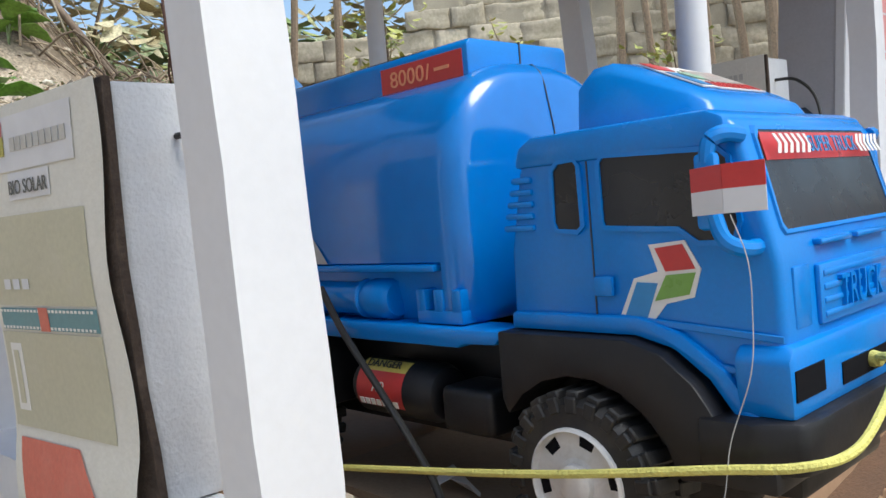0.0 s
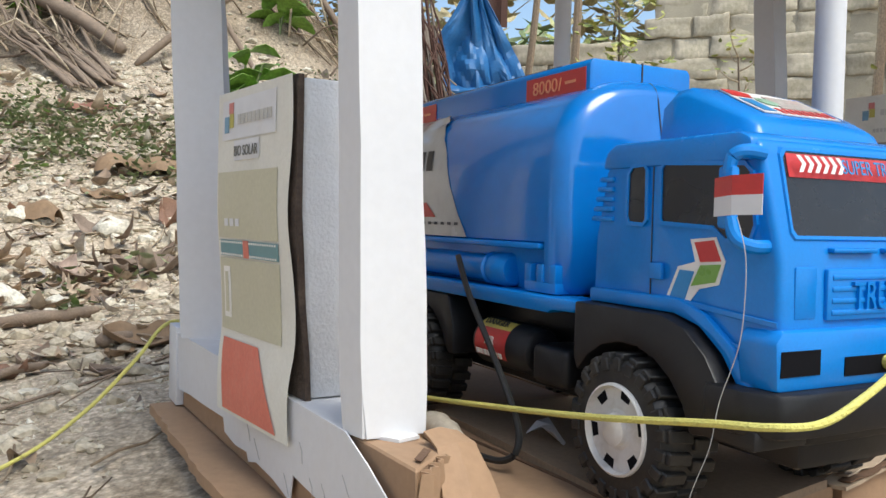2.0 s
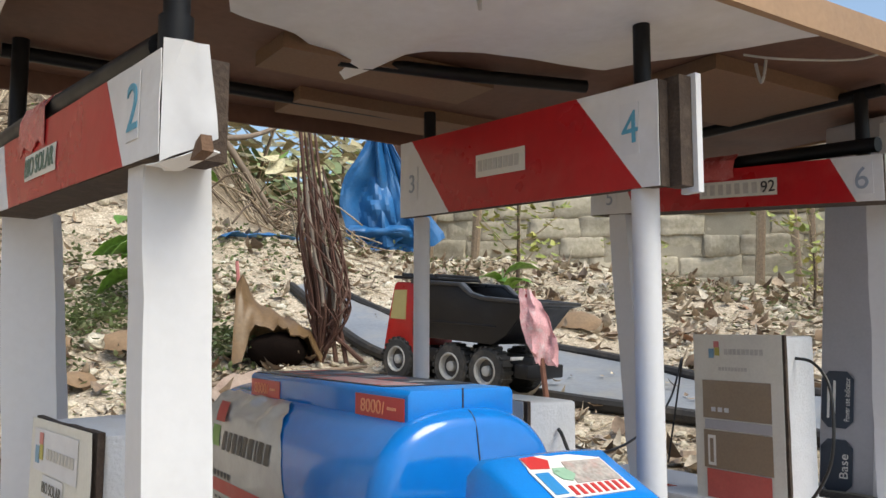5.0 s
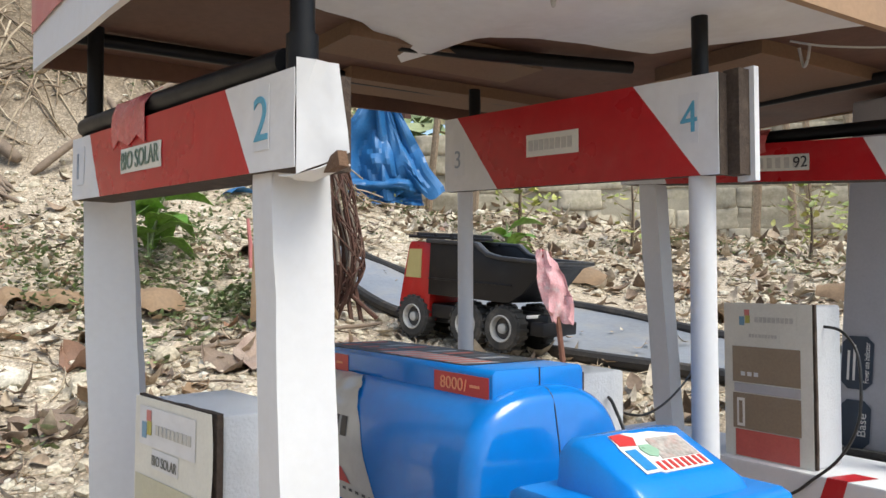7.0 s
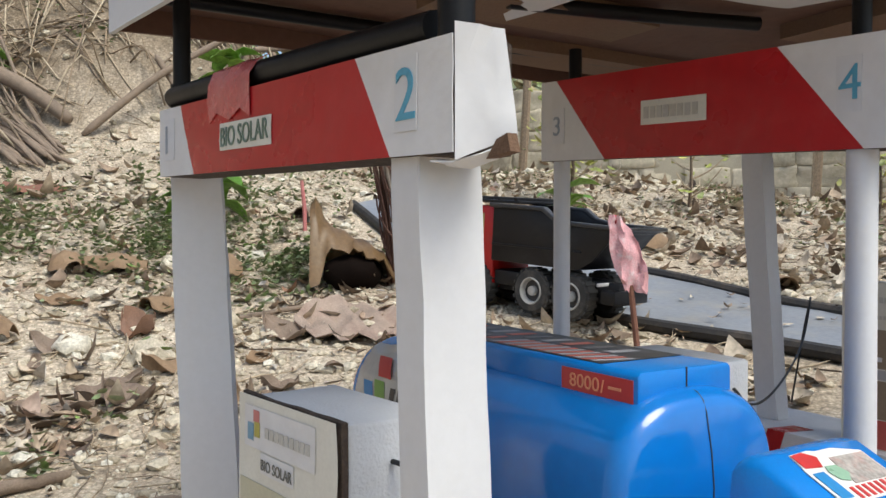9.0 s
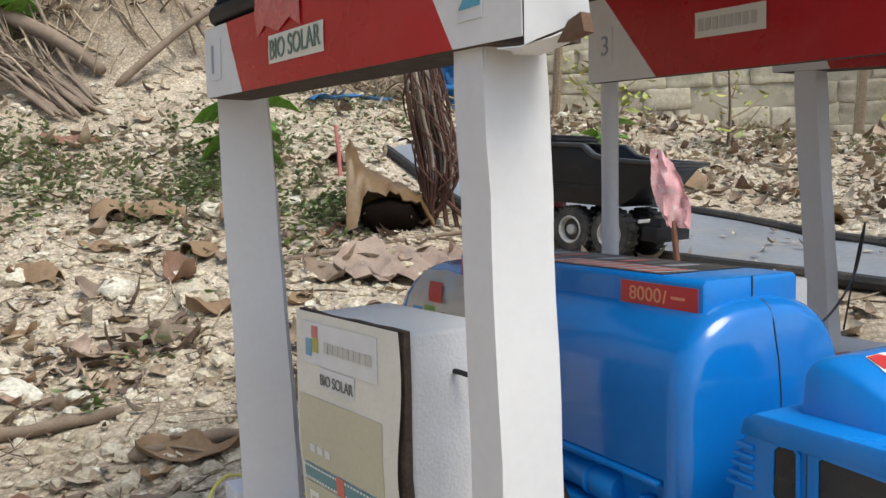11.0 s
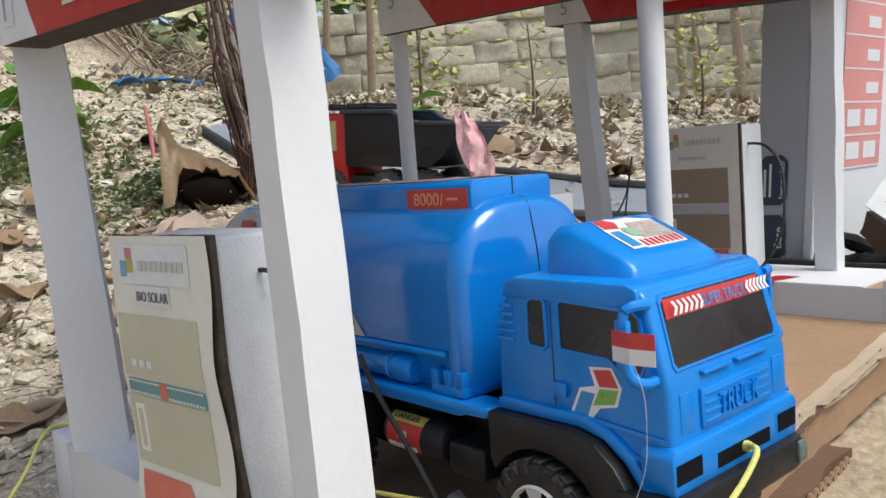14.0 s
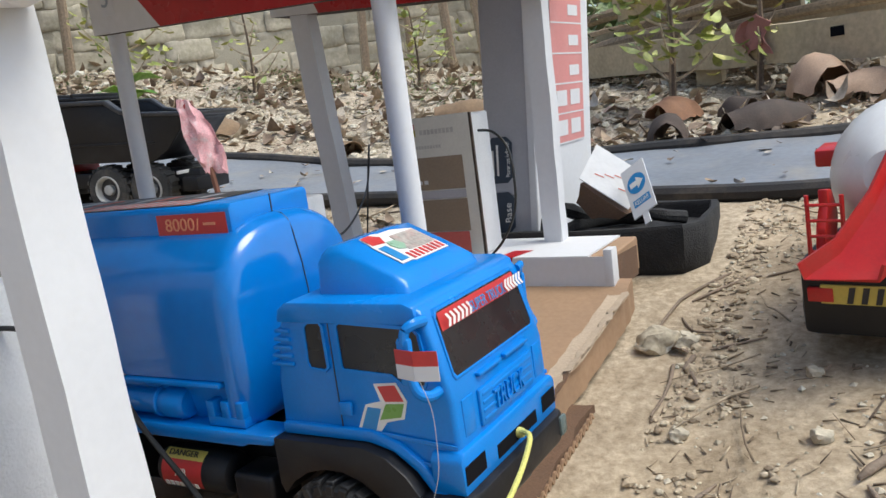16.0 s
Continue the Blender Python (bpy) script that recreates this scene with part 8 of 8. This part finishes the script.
# rusty sheet hung by the wall
p = WC + WA * -1.9 + WN * 0.1
rings = [[(p.x + 0.35 * (k / 8) * 0.7 + 0.012 * math.sin(k * 2), p.y + 0.35 * (k / 8) * 0.7 - 0.012 * math.sin(k * 2), 1.75 + 0.75 * i / 6) for k in range(9)] for i in range(7)]
bm = loft(rings, caps=False, loop=False)
solid(bm, 0.004)
single("rusty_sheet", wobble(bm, 0.02, 6), RUST, "rusty corrugated sheet standing behind the wall", "metal sheet")


# ---- plants ----
def leafy_plant(x, y, height, count, size, mat, label, broad=0.5):
    z0 = rough_z(x, y) - 0.01
    ob = thing("plant", (x, y, z0), label, "plant", "green plants")
    stems = [(0, 0, 1.0), (0.35, 0.2, 0.8), (-0.3, 0.25, 0.75)]
    for sx, sy, k in stems:
        tip = Vector((x + sx * height * 0.6, y + sy * height * 0.6, z0 + height * k))
        part("stem", tube(curve([(x, y, z0), (x + sx * height * 0.2, y + sy * height * 0.2, z0 + height * k * 0.5), tip], 4), 0.006, 6), WEED, ob)
        for i in range(count):
            h = Heap()
            t = 0.35 + 0.65 * (i + 0.5) / count
            a = i * 2.4 + sx * 5
            p = Vector((x, y, z0)).lerp(tip, t)
            s = size * rng.uniform(0.75, 1.15)
            h.leaf(p, s, s * broad, a, rng.uniform(-0.75, -0.1), rng.uniform(-0.3, 0.3), -0.45, 0.2)
            bm = bmesh.new()
            me = bpy.data.meshes.new("t")
            me.from_pydata(h.v, [], h.f)
            bm.from_mesh(me)
            bpy.data.meshes.remove(me)
            solid(bm, 0.0015)
            part("leaf", bm, mat, ob, angle=60)
    return ob


leafy_plant(-2.92, 0.43, 0.42, 7, 0.19, LEAFGREEN, "bright green broad-leaved plant on the slope")
leafy_plant(-4.25, 0.95, 0.3, 5, 0.2, LEAFGREEN, "bright green broad-leaved plant high on the slope")
leafy_plant(-4.5, -0.3, 0.25, 5, 0.16, LEAFGREEN, "bright green broad-leaved plant high on the slope")
leafy_plant(-2.75, 2.15, 0.2, 4, 0.16, LEAFGREEN, "small bright green plant by the road")
leafy_plant(-2.5, 0.75, 0.12, 4, 0.07, LEAFGREEN, "small yellowish seedling on the slope")
leafy_plant(-5.2, 0.4, 0.35, 5, 0.2, LEAFGREEN, "green plant among dry roots on the slope")


def sapling(x, y, height, spread, leaves, size, mat, label, bare=0.25, lean=(0, 0)):
    z0 = ground_z(x, y) - 0.03
    ob = thing("sapling", (x, y, z0), label, "tree", "saplings")
    h = Heap()
    tops = []
    trunk = curve([(x, y, z0), (x + lean[0] * 0.4 + 0.02, y + lean[1] * 0.4, z0 + height * 0.45), (x + lean[0], y + lean[1], z0 + height)], 6)
    part("trunk", tube(trunk, [0.016 * (1 - 0.75 * i / len(trunk)) * (height / 0.8) ** 0.5 for i in range(len(trunk))], 7), TWIGS, ob)
    for k in range(11):
        t = bare + (1 - bare) * k / 10
        base = trunk[min(len(trunk) - 1, int(t * (len(trunk) - 1)))]
        a = k * 2.4
        ln = spread * (0.5 + 0.6 * rng.random()) * (1.15 - 0.5 * t)
        tip = base + Vector((math.cos(a) * ln, math.sin(a) * ln, ln * 0.7))
        mid = base.lerp(tip, 0.5) - Z * 0.02
        part("limb", tube(curve([base, mid, tip], 4), [0.007 * (height / 0.8) ** 0.5 * (1 - 0.08 * i) for i in range(9)], 5), TWIGS, ob)
        tops.append((base, tip))
    for i in range(leaves):
        b, e = rng.choice(tops)
        p = b.lerp(e, rng.uniform(0.35, 1.1)) + Vector((rng.gauss(0, 1), rng.gauss(0, 1), rng.gauss(0, 1))) * spread * 0.16
        s = size * rng.uniform(0.6, 1.3)
        h.leaf(p, s, s * 0.45, rng.uniform(0, 6.3), rng.uniform(-0.3, 0.9), rng.uniform(-0.6, 0.6), 0.4)
    cr = h.build("crown", mat, "", "", "", True)
    for v in cr.data.vertices:
        v.co -= Vector((x, y, z0))
    cr.parent = ob
    return ob


YGREEN = island_material("yellow_green_leaves", [(0.0, (0.16, 0.2, 0.04)), (0.5, (0.3, 0.33, 0.07)), (1.0, (0.45, 0.42, 0.12))], 0.5)
DRYTREE = island_material("dry_foliage", [(0.0, (0.3, 0.25, 0.12)), (0.5, (0.48, 0.42, 0.25)), (0.8, (0.58, 0.54, 0.36)), (1.0, (0.36, 0.42, 0.14))], 0.7)
sapling(-3.4, 2.75, 0.85, 0.3, 240, 0.075, YGREEN, "thin sapling with yellow-green leaves before the wall")
sapling(-2.9, 3.2, 0.6, 0.25, 60, 0.06, YGREEN, "thin nearly bare sapling before the wall")
sapling(-0.31, 2.5, 0.75, 0.26, 170, 0.07, YGREEN, "slender sapling with fresh leaves by the road")
sapling(-0.05, 2.75, 0.75, 0.12, 40, 0.05, YGREEN, "slender bare sapling by the timber beam")
sapling(-2.2, 3.9, 0.5, 0.3, 160, 0.06, YGREEN, "low shrub at the foot of the wall")
sapling(-1.2, 3.9, 0.45, 0.3, 140, 0.06, WEED, "low green shrub at the foot of the wall")
for x, y, h, s, n in ((-7.2, 3.6, 2.0, 0.8, 150), (-8.5, 2.2, 2.4, 1.0, 260), (-6.4, 2.1, 1.5, 0.6, 170), (-7.8, 0.9, 2.2, 0.9, 300), (-6.2, 4.9, 2.0, 0.9, 300), (-5.0, 6.2, 3.0, 1.2, 600), (-9.5, 4.5, 2.6, 1.3, 450)):
    sapling(x, y, h, s, n, 0.24, DRYTREE, "dry thin tree with yellowed hanging leaves", 0.1, (rng.uniform(-0.4, 0.4), rng.uniform(-0.4, 0.4)))
heap = Heap()
for i in range(5200):
    a = radians(rng.uniform(62, 205))
    d = rng.uniform(12, 19)
    x, y = math.cos(a) * d, math.sin(a) * d
    s = rng.uniform(0.3, 0.7)
    heap.leaf((x, y, ground_z(x, y) + 2.2 * rng.random() ** 1.6 * (0.55 + 0.45 * noise.noise(Vector((a * 7, 0, 1)))) - 0.2), s, s * 0.5, rng.uniform(0, 6.3), rng.uniform(-0.4, 1.0), rng.uniform(-0.7, 0.7), 0.4)
heap.build("far_wood", WEED, "distant belt of trees and scrub", "woods")

# ---- dry palm fronds, roots and a pole on the slope ----
for i in range(24):
    dx, dy = rng.uniform(-0.12, 0.12), rng.uniform(-0.14, 0.14)
    x0, y0, x1, y1 = -3.72 + dx, -0.06 + dy, -4.45 + dx + rng.uniform(-0.2, 0.2), -0.42 + dy + rng.uniform(-0.12, 0.12)
    pts = []
    for k in range(5):
        q = k / 4
        x, y = x0 + (x1 - x0) * q, y0 + (y1 - y0) * q
        pts.append((x, y, ground_z(x, y) + 0.01 + 0.16 * q * rng.uniform(0.6, 1.1) + 0.03 * rng.random()))
    c = curve(pts, 4)
    r = rng.uniform(0.006, 0.017)
    single("branch", tube(c, [r * (0.4 if q in (0, len(c) - 1) else 1 - 0.5 * q / len(c)) for q in range(len(c))], 6), OLDSTICK, "dry grey-brown frond stalk piled on the slope", "stick", "fallen sticks", angle=80)
for pts, r in (([(-4.02, 0.13, 0.02), (-4.03, 0.5, 0.26), (-4.04, 0.9, 0.52)], 0.022), ([(-4.1, 0.5, 0.3), (-4.0, 0.62, 0.16), (-3.86, 0.74, 0.0)], 0.018), ([(-4.55, -0.4, 0.12), (-4.3, -0.12, 0.13), (-4.08, 0.08, 0.08)], 0.045), ([(-4.3, 1.1, 0.3), (-4.6, 1.5, 0.5), (-4.9, 1.9, 0.8)], 0.02), ([(-5.0, 0.8, 0.5), (-5.0, 1.2, 0.2), (-4.8, 1.7, 0.1)], 0.03)):
    p3 = curve([(x, y, ground_z(x, y) + dz) for x, y, dz in pts], 6)
    single("branch", tube(p3, [r * (0.5 if i in (0, len(p3) - 1) else 1 - 0.3 * i / len(p3)) for i in range(len(p3))], 8), OLDSTICK, "long grey pole leaning on the slope", "stick", "fallen sticks", angle=80)
heap = Heap()
for i in range(420):
    x, y = rng.uniform(-6.2, -4.1), rng.uniform(-1.6, 2.2)
    a = rng.uniform(0, 6.3)
    ln = rng.uniform(0.15, 0.6)
    z0 = ground_z(x, y)
    pts = [(x, y, z0 + 0.02), (x + math.cos(a) * ln * 0.5, y + math.sin(a) * ln * 0.5, z0 + rng.uniform(0.02, 0.25)), (x + math.cos(a) * ln, y + math.sin(a) * ln, ground_z(x + math.cos(a) * ln, y + math.sin(a) * ln) + rng.uniform(0, 0.2))]
    heap.stick(curve(pts, 3), rng.uniform(0.002, 0.007), 5)
heap.build("roots", TWIGS, "tangle of dry roots and sticks on the slope", "roots")

# ---- timber beam and stacked wood ----
TIMBER = material("grey_timber", (0.46, 0.385, 0.26), 0.85, var=0.25, scale=5, fine=60, bump=0.6, dirt=(0.27, 0.22, 0.15), dirt_amount=0.6, dirt_scale=4)
b0, b1 = Vector((-1.332, 3.751, 0)), Vector((0.717, 2.181, 0))
bd = (b1 - b0).normalized()
bn = Vector((bd.y, -bd.x, 0))
beam = thing("timber_beam", (0.3, 3.0, ground_z(0.3, 3.0)), "long weathered timber beam lying on supports", "beam")
rings = []
for i in range(21):
    p = b0.lerp(b1, i / 20)
    zz = 0.477 - 0.102 * i / 20
    rings.append([p + Z * zz, p + Z * (zz + 0.14), p - bn * 0.1 + Z * (zz + 0.14), p - bn * 0.1 + Z * zz])
part("beam", wobble(loft(rings), 0.008, 5), TIMBER, beam)
for s in (0.05, 0.5, 0.95):
    p = b0.lerp(b1, s)
    g = ground_z(p.x, p.y)
    part("support", box(p.x - 0.02, p.x + 0.08, p.y + 0.03, p.y + 0.12, g - 0.03, 0.48 - 0.102 * s), TIMBER, beam)
p = b0.lerp(b1, 0.755) + bn * 0.003
part("slot", panel(p + Z * 0.475, bd, Z, rect(0, 0.055, 0, 0.032), 0.001), HOLE, beam, "near-black plate drawn for the shaded square slot")
CLOTH = material("faded_pink_cloth", (0.36, 0.16, 0.14), 0.85, var=0.2, scale=10, bump=0.5)
p = b0.lerp(b1, 0.6)
rings = [[p + bd * (0.14 * k / 6 - 0.02 * math.sin(i)) + bn * (0.012 + 0.012 * math.sin(k * 1.8 + i)) + Z * (0.6 - 0.024 * i - 0.012 * abs(k - 3)) for k in range(7)] for i in range(6)]
bm = loft(rings, caps=False, loop=False)
solid(bm, 0.003)
part("cloth", wobble(bm, 0.012, 14), CLOTH, beam, "faded pink cloth over the beam")
for i in range(22):
    off, zz = 0.16 + 0.07 * (i % 7) + rng.uniform(0, 0.04), 0.46 + 0.09 * (i // 5) + rng.uniform(-0.02, 0.04)
    s0 = rng.uniform(-0.15, 0.45)
    a = b0.lerp(b1, s0) - bn * off
    b = b0.lerp(b1, s0 + rng.uniform(0.35, 0.6)) - bn * (off + rng.uniform(-0.12, 0.12))
    r = rng.uniform(0.02, 0.05)
    pts = curve([a + Z * zz, (a + b) / 2 + Z * (zz + rng.uniform(-0.02, 0.04)), b + Z * (zz + rng.uniform(-0.05, 0.08))], 4)
    if i % 3 == 0:
        d = (b - a).normalized()
        rings = [[q + Z * 0.0, q + Z * 0.11, q + Z * 0.11 - bn * 0.025, q - bn * 0.025] for q in pts]
        single("plank", wobble(loft(rings), 0.006, 6), TIMBER, "weathered grey plank in a wood stack", "plank", "stacked wood")
    else:
        single("pole", tube(pts, r, 9), TWIGS, "weathered bamboo pole in a wood stack", "pole", "stacked wood")
for i in range(24):
    p = b0.lerp(b1, -0.12 + i * 0.037) - bn * (0.95 + 0.05 * (i % 2))
    g = ground_z(p.x, p.y)
    q = p + bd * 0.09
    rings = [[Vector((p.x, p.y, zz)), Vector((q.x, q.y, zz)), Vector((q.x, q.y, zz)) - bn * 0.02, Vector((p.x, p.y, zz)) - bn * 0.02] for zz in (g - 0.02, g + 0.5, g + 1.2 + 0.2 * rng.random())]
    single("plank", wobble(loft(rings), 0.01, 5), TIMBER, "upright weathered fence plank beyond the wood stack", "plank", "fence planks")


# ---- mixer truck ----
def mixer_truck():
    """A toy concrete mixer seen from behind; built with its tail to -y and wheels on z = 0."""
    ob = thing("mixer_truck", (0, 0, 0), "red and white toy concrete mixer truck", "toy truck")
    part("chassis", box(-0.09, 0.09, -0.02, 0.42, 0.05, 0.1, 0.006), BLACK, ob)
    part("tail", box(-0.1, 0.1, -0.03, 0.06, 0.03, 0.13, 0.008), BLACK, ob, "black plastic tail")
    pl = part("hazard_plate", box(-0.075, 0.085, -0.034, -0.03, 0.075, 0.1, 0.001), DECALYELLOW, ob, "yellow and black hazard plate")
    for k in range(8):
        part("stripe", panel((-0.045 + k * 0.016, -0.0346, 0.077), X, Z, [(0, 0), (0.007, 0), (0.011, 0.021), (0.004, 0.021)], 0.0006), DECALINK, pl)
    part("red_block", box(-0.09, -0.06, -0.036, -0.03, 0.078, 0.096, 0.001), REDPLASTIC, pl)
    prof = [(0.03, -0.02), (0.055, 0.0), (0.085, 0.05), (0.105, 0.12), (0.11, 0.17), (0.1, 0.23), (0.075, 0.28), (0.05, 0.3)]
    bm = lathe(prof, (0, 0, 0), "y", 32)
    bmesh.ops.rotate(bm, cent=(0, 0, 0), matrix=Matrix.Rotation(radians(-14), 3, "X"), verts=bm.verts)
    bmesh.ops.translate(bm, vec=(0, 0.04, 0.218), verts=bm.verts)
    part("drum", bm, WHITEPLASTIC, ob, "white plastic mixing drum")
    for s in (-1, 1):
        part("drum_frame", prism([(-0.02, 0.12), (0.03, 0.12), (0.05, 0.17), (0.03, 0.205), (0.01, 0.21), (0.01, 0.19), (-0.01, 0.165)], "x", s * 0.075 - 0.006, s * 0.075 + 0.006, 0.002), REDPLASTIC, ob)
    ch = loft([[(x, y, z) for x, z in ((-0.035 * k + c, h + 0.02), (-0.03 * k + c, h), (0.03 * k + c, h), (0.035 * k + c, h + 0.02))] for y, h, k, c in ((0.02, 0.235, 0.9, 0.03), (-0.02, 0.195, 1.05, 0.02), (-0.06, 0.15, 1.2, -0.005), (-0.09, 0.128, 1.35, -0.035))], caps=False, loop=False)
    solid(ch, 0.005)
    part("chute", ch, REDPLASTIC, ob, "red plastic chute")
    lad = part("ladder", tube([(-0.085, -0.025, 0.13), (-0.085, -0.022, 0.212)], 0.003, 6), REDPLASTIC, ob)
    part("ladder_side", tube([(-0.045, -0.025, 0.13), (-0.045, -0.022, 0.212)], 0.003, 6), REDPLASTIC, lad)
    for k in range(4):
        part("rung", tube([(-0.085, -0.024, 0.14 + k * 0.02), (-0.045, -0.024, 0.14 + k * 0.02)], 0.0022, 6), REDPLASTIC, lad)
    part("cab", box(-0.095, 0.095, 0.36, 0.47, 0.06, 0.235, 0.01), REDPLASTIC, ob, "red plastic cab")
    part("side_lamp", box(-0.125, -0.095, 0.16, 0.21, 0.2, 0.225, 0.004), REDPLASTIC, ob)
    for y in (0.05, 0.17, 0.4):
        for s in (-1, 1):
            w = part("wheel", lathe([(0.03, s * 0.108), (0.05, s * 0.108), (0.054, s * 0.1), (0.054, s * 0.075), (0.03, s * 0.068)], (0, y, 0.054), "x", 26), TYRE, ob, "black plastic wheel")
            part("rim", lathe([(0.03, s * 0.1085), (0.026, s * 0.105), (0.008, s * 0.107)], (0, y, 0.054), "x", 20), RIM, w)
    return ob


mixer = mixer_truck()
mixer.matrix_basis = Matrix.Translation((0.432, 0.597, rough_z(0.432, 0.66) + 0.003)) @ Matrix.Rotation(radians(-10), 4, "Z") @ Matrix.Rotation(radians(7), 4, "X")

# ---- unseen wall added behind the viewer to block sky light and bounce some ----
bm = split(box(-3.0, 6.0, -3.95, -3.8, -0.6, 2.0), 3)
wall = part("wall_near", wobble(bm, 0.006, 3), material("grey_bounce_surface", (0.55, 0.54, 0.52), 0.9, var=0.12, scale=3, fine=50, bump=0.3, dirt=(0.36, 0.35, 0.33), dirt_amount=0.5, dirt_scale=2))
tagged(wall, "unseen plain wall added to block sky light and bounce some back", "wall", kind="structure")
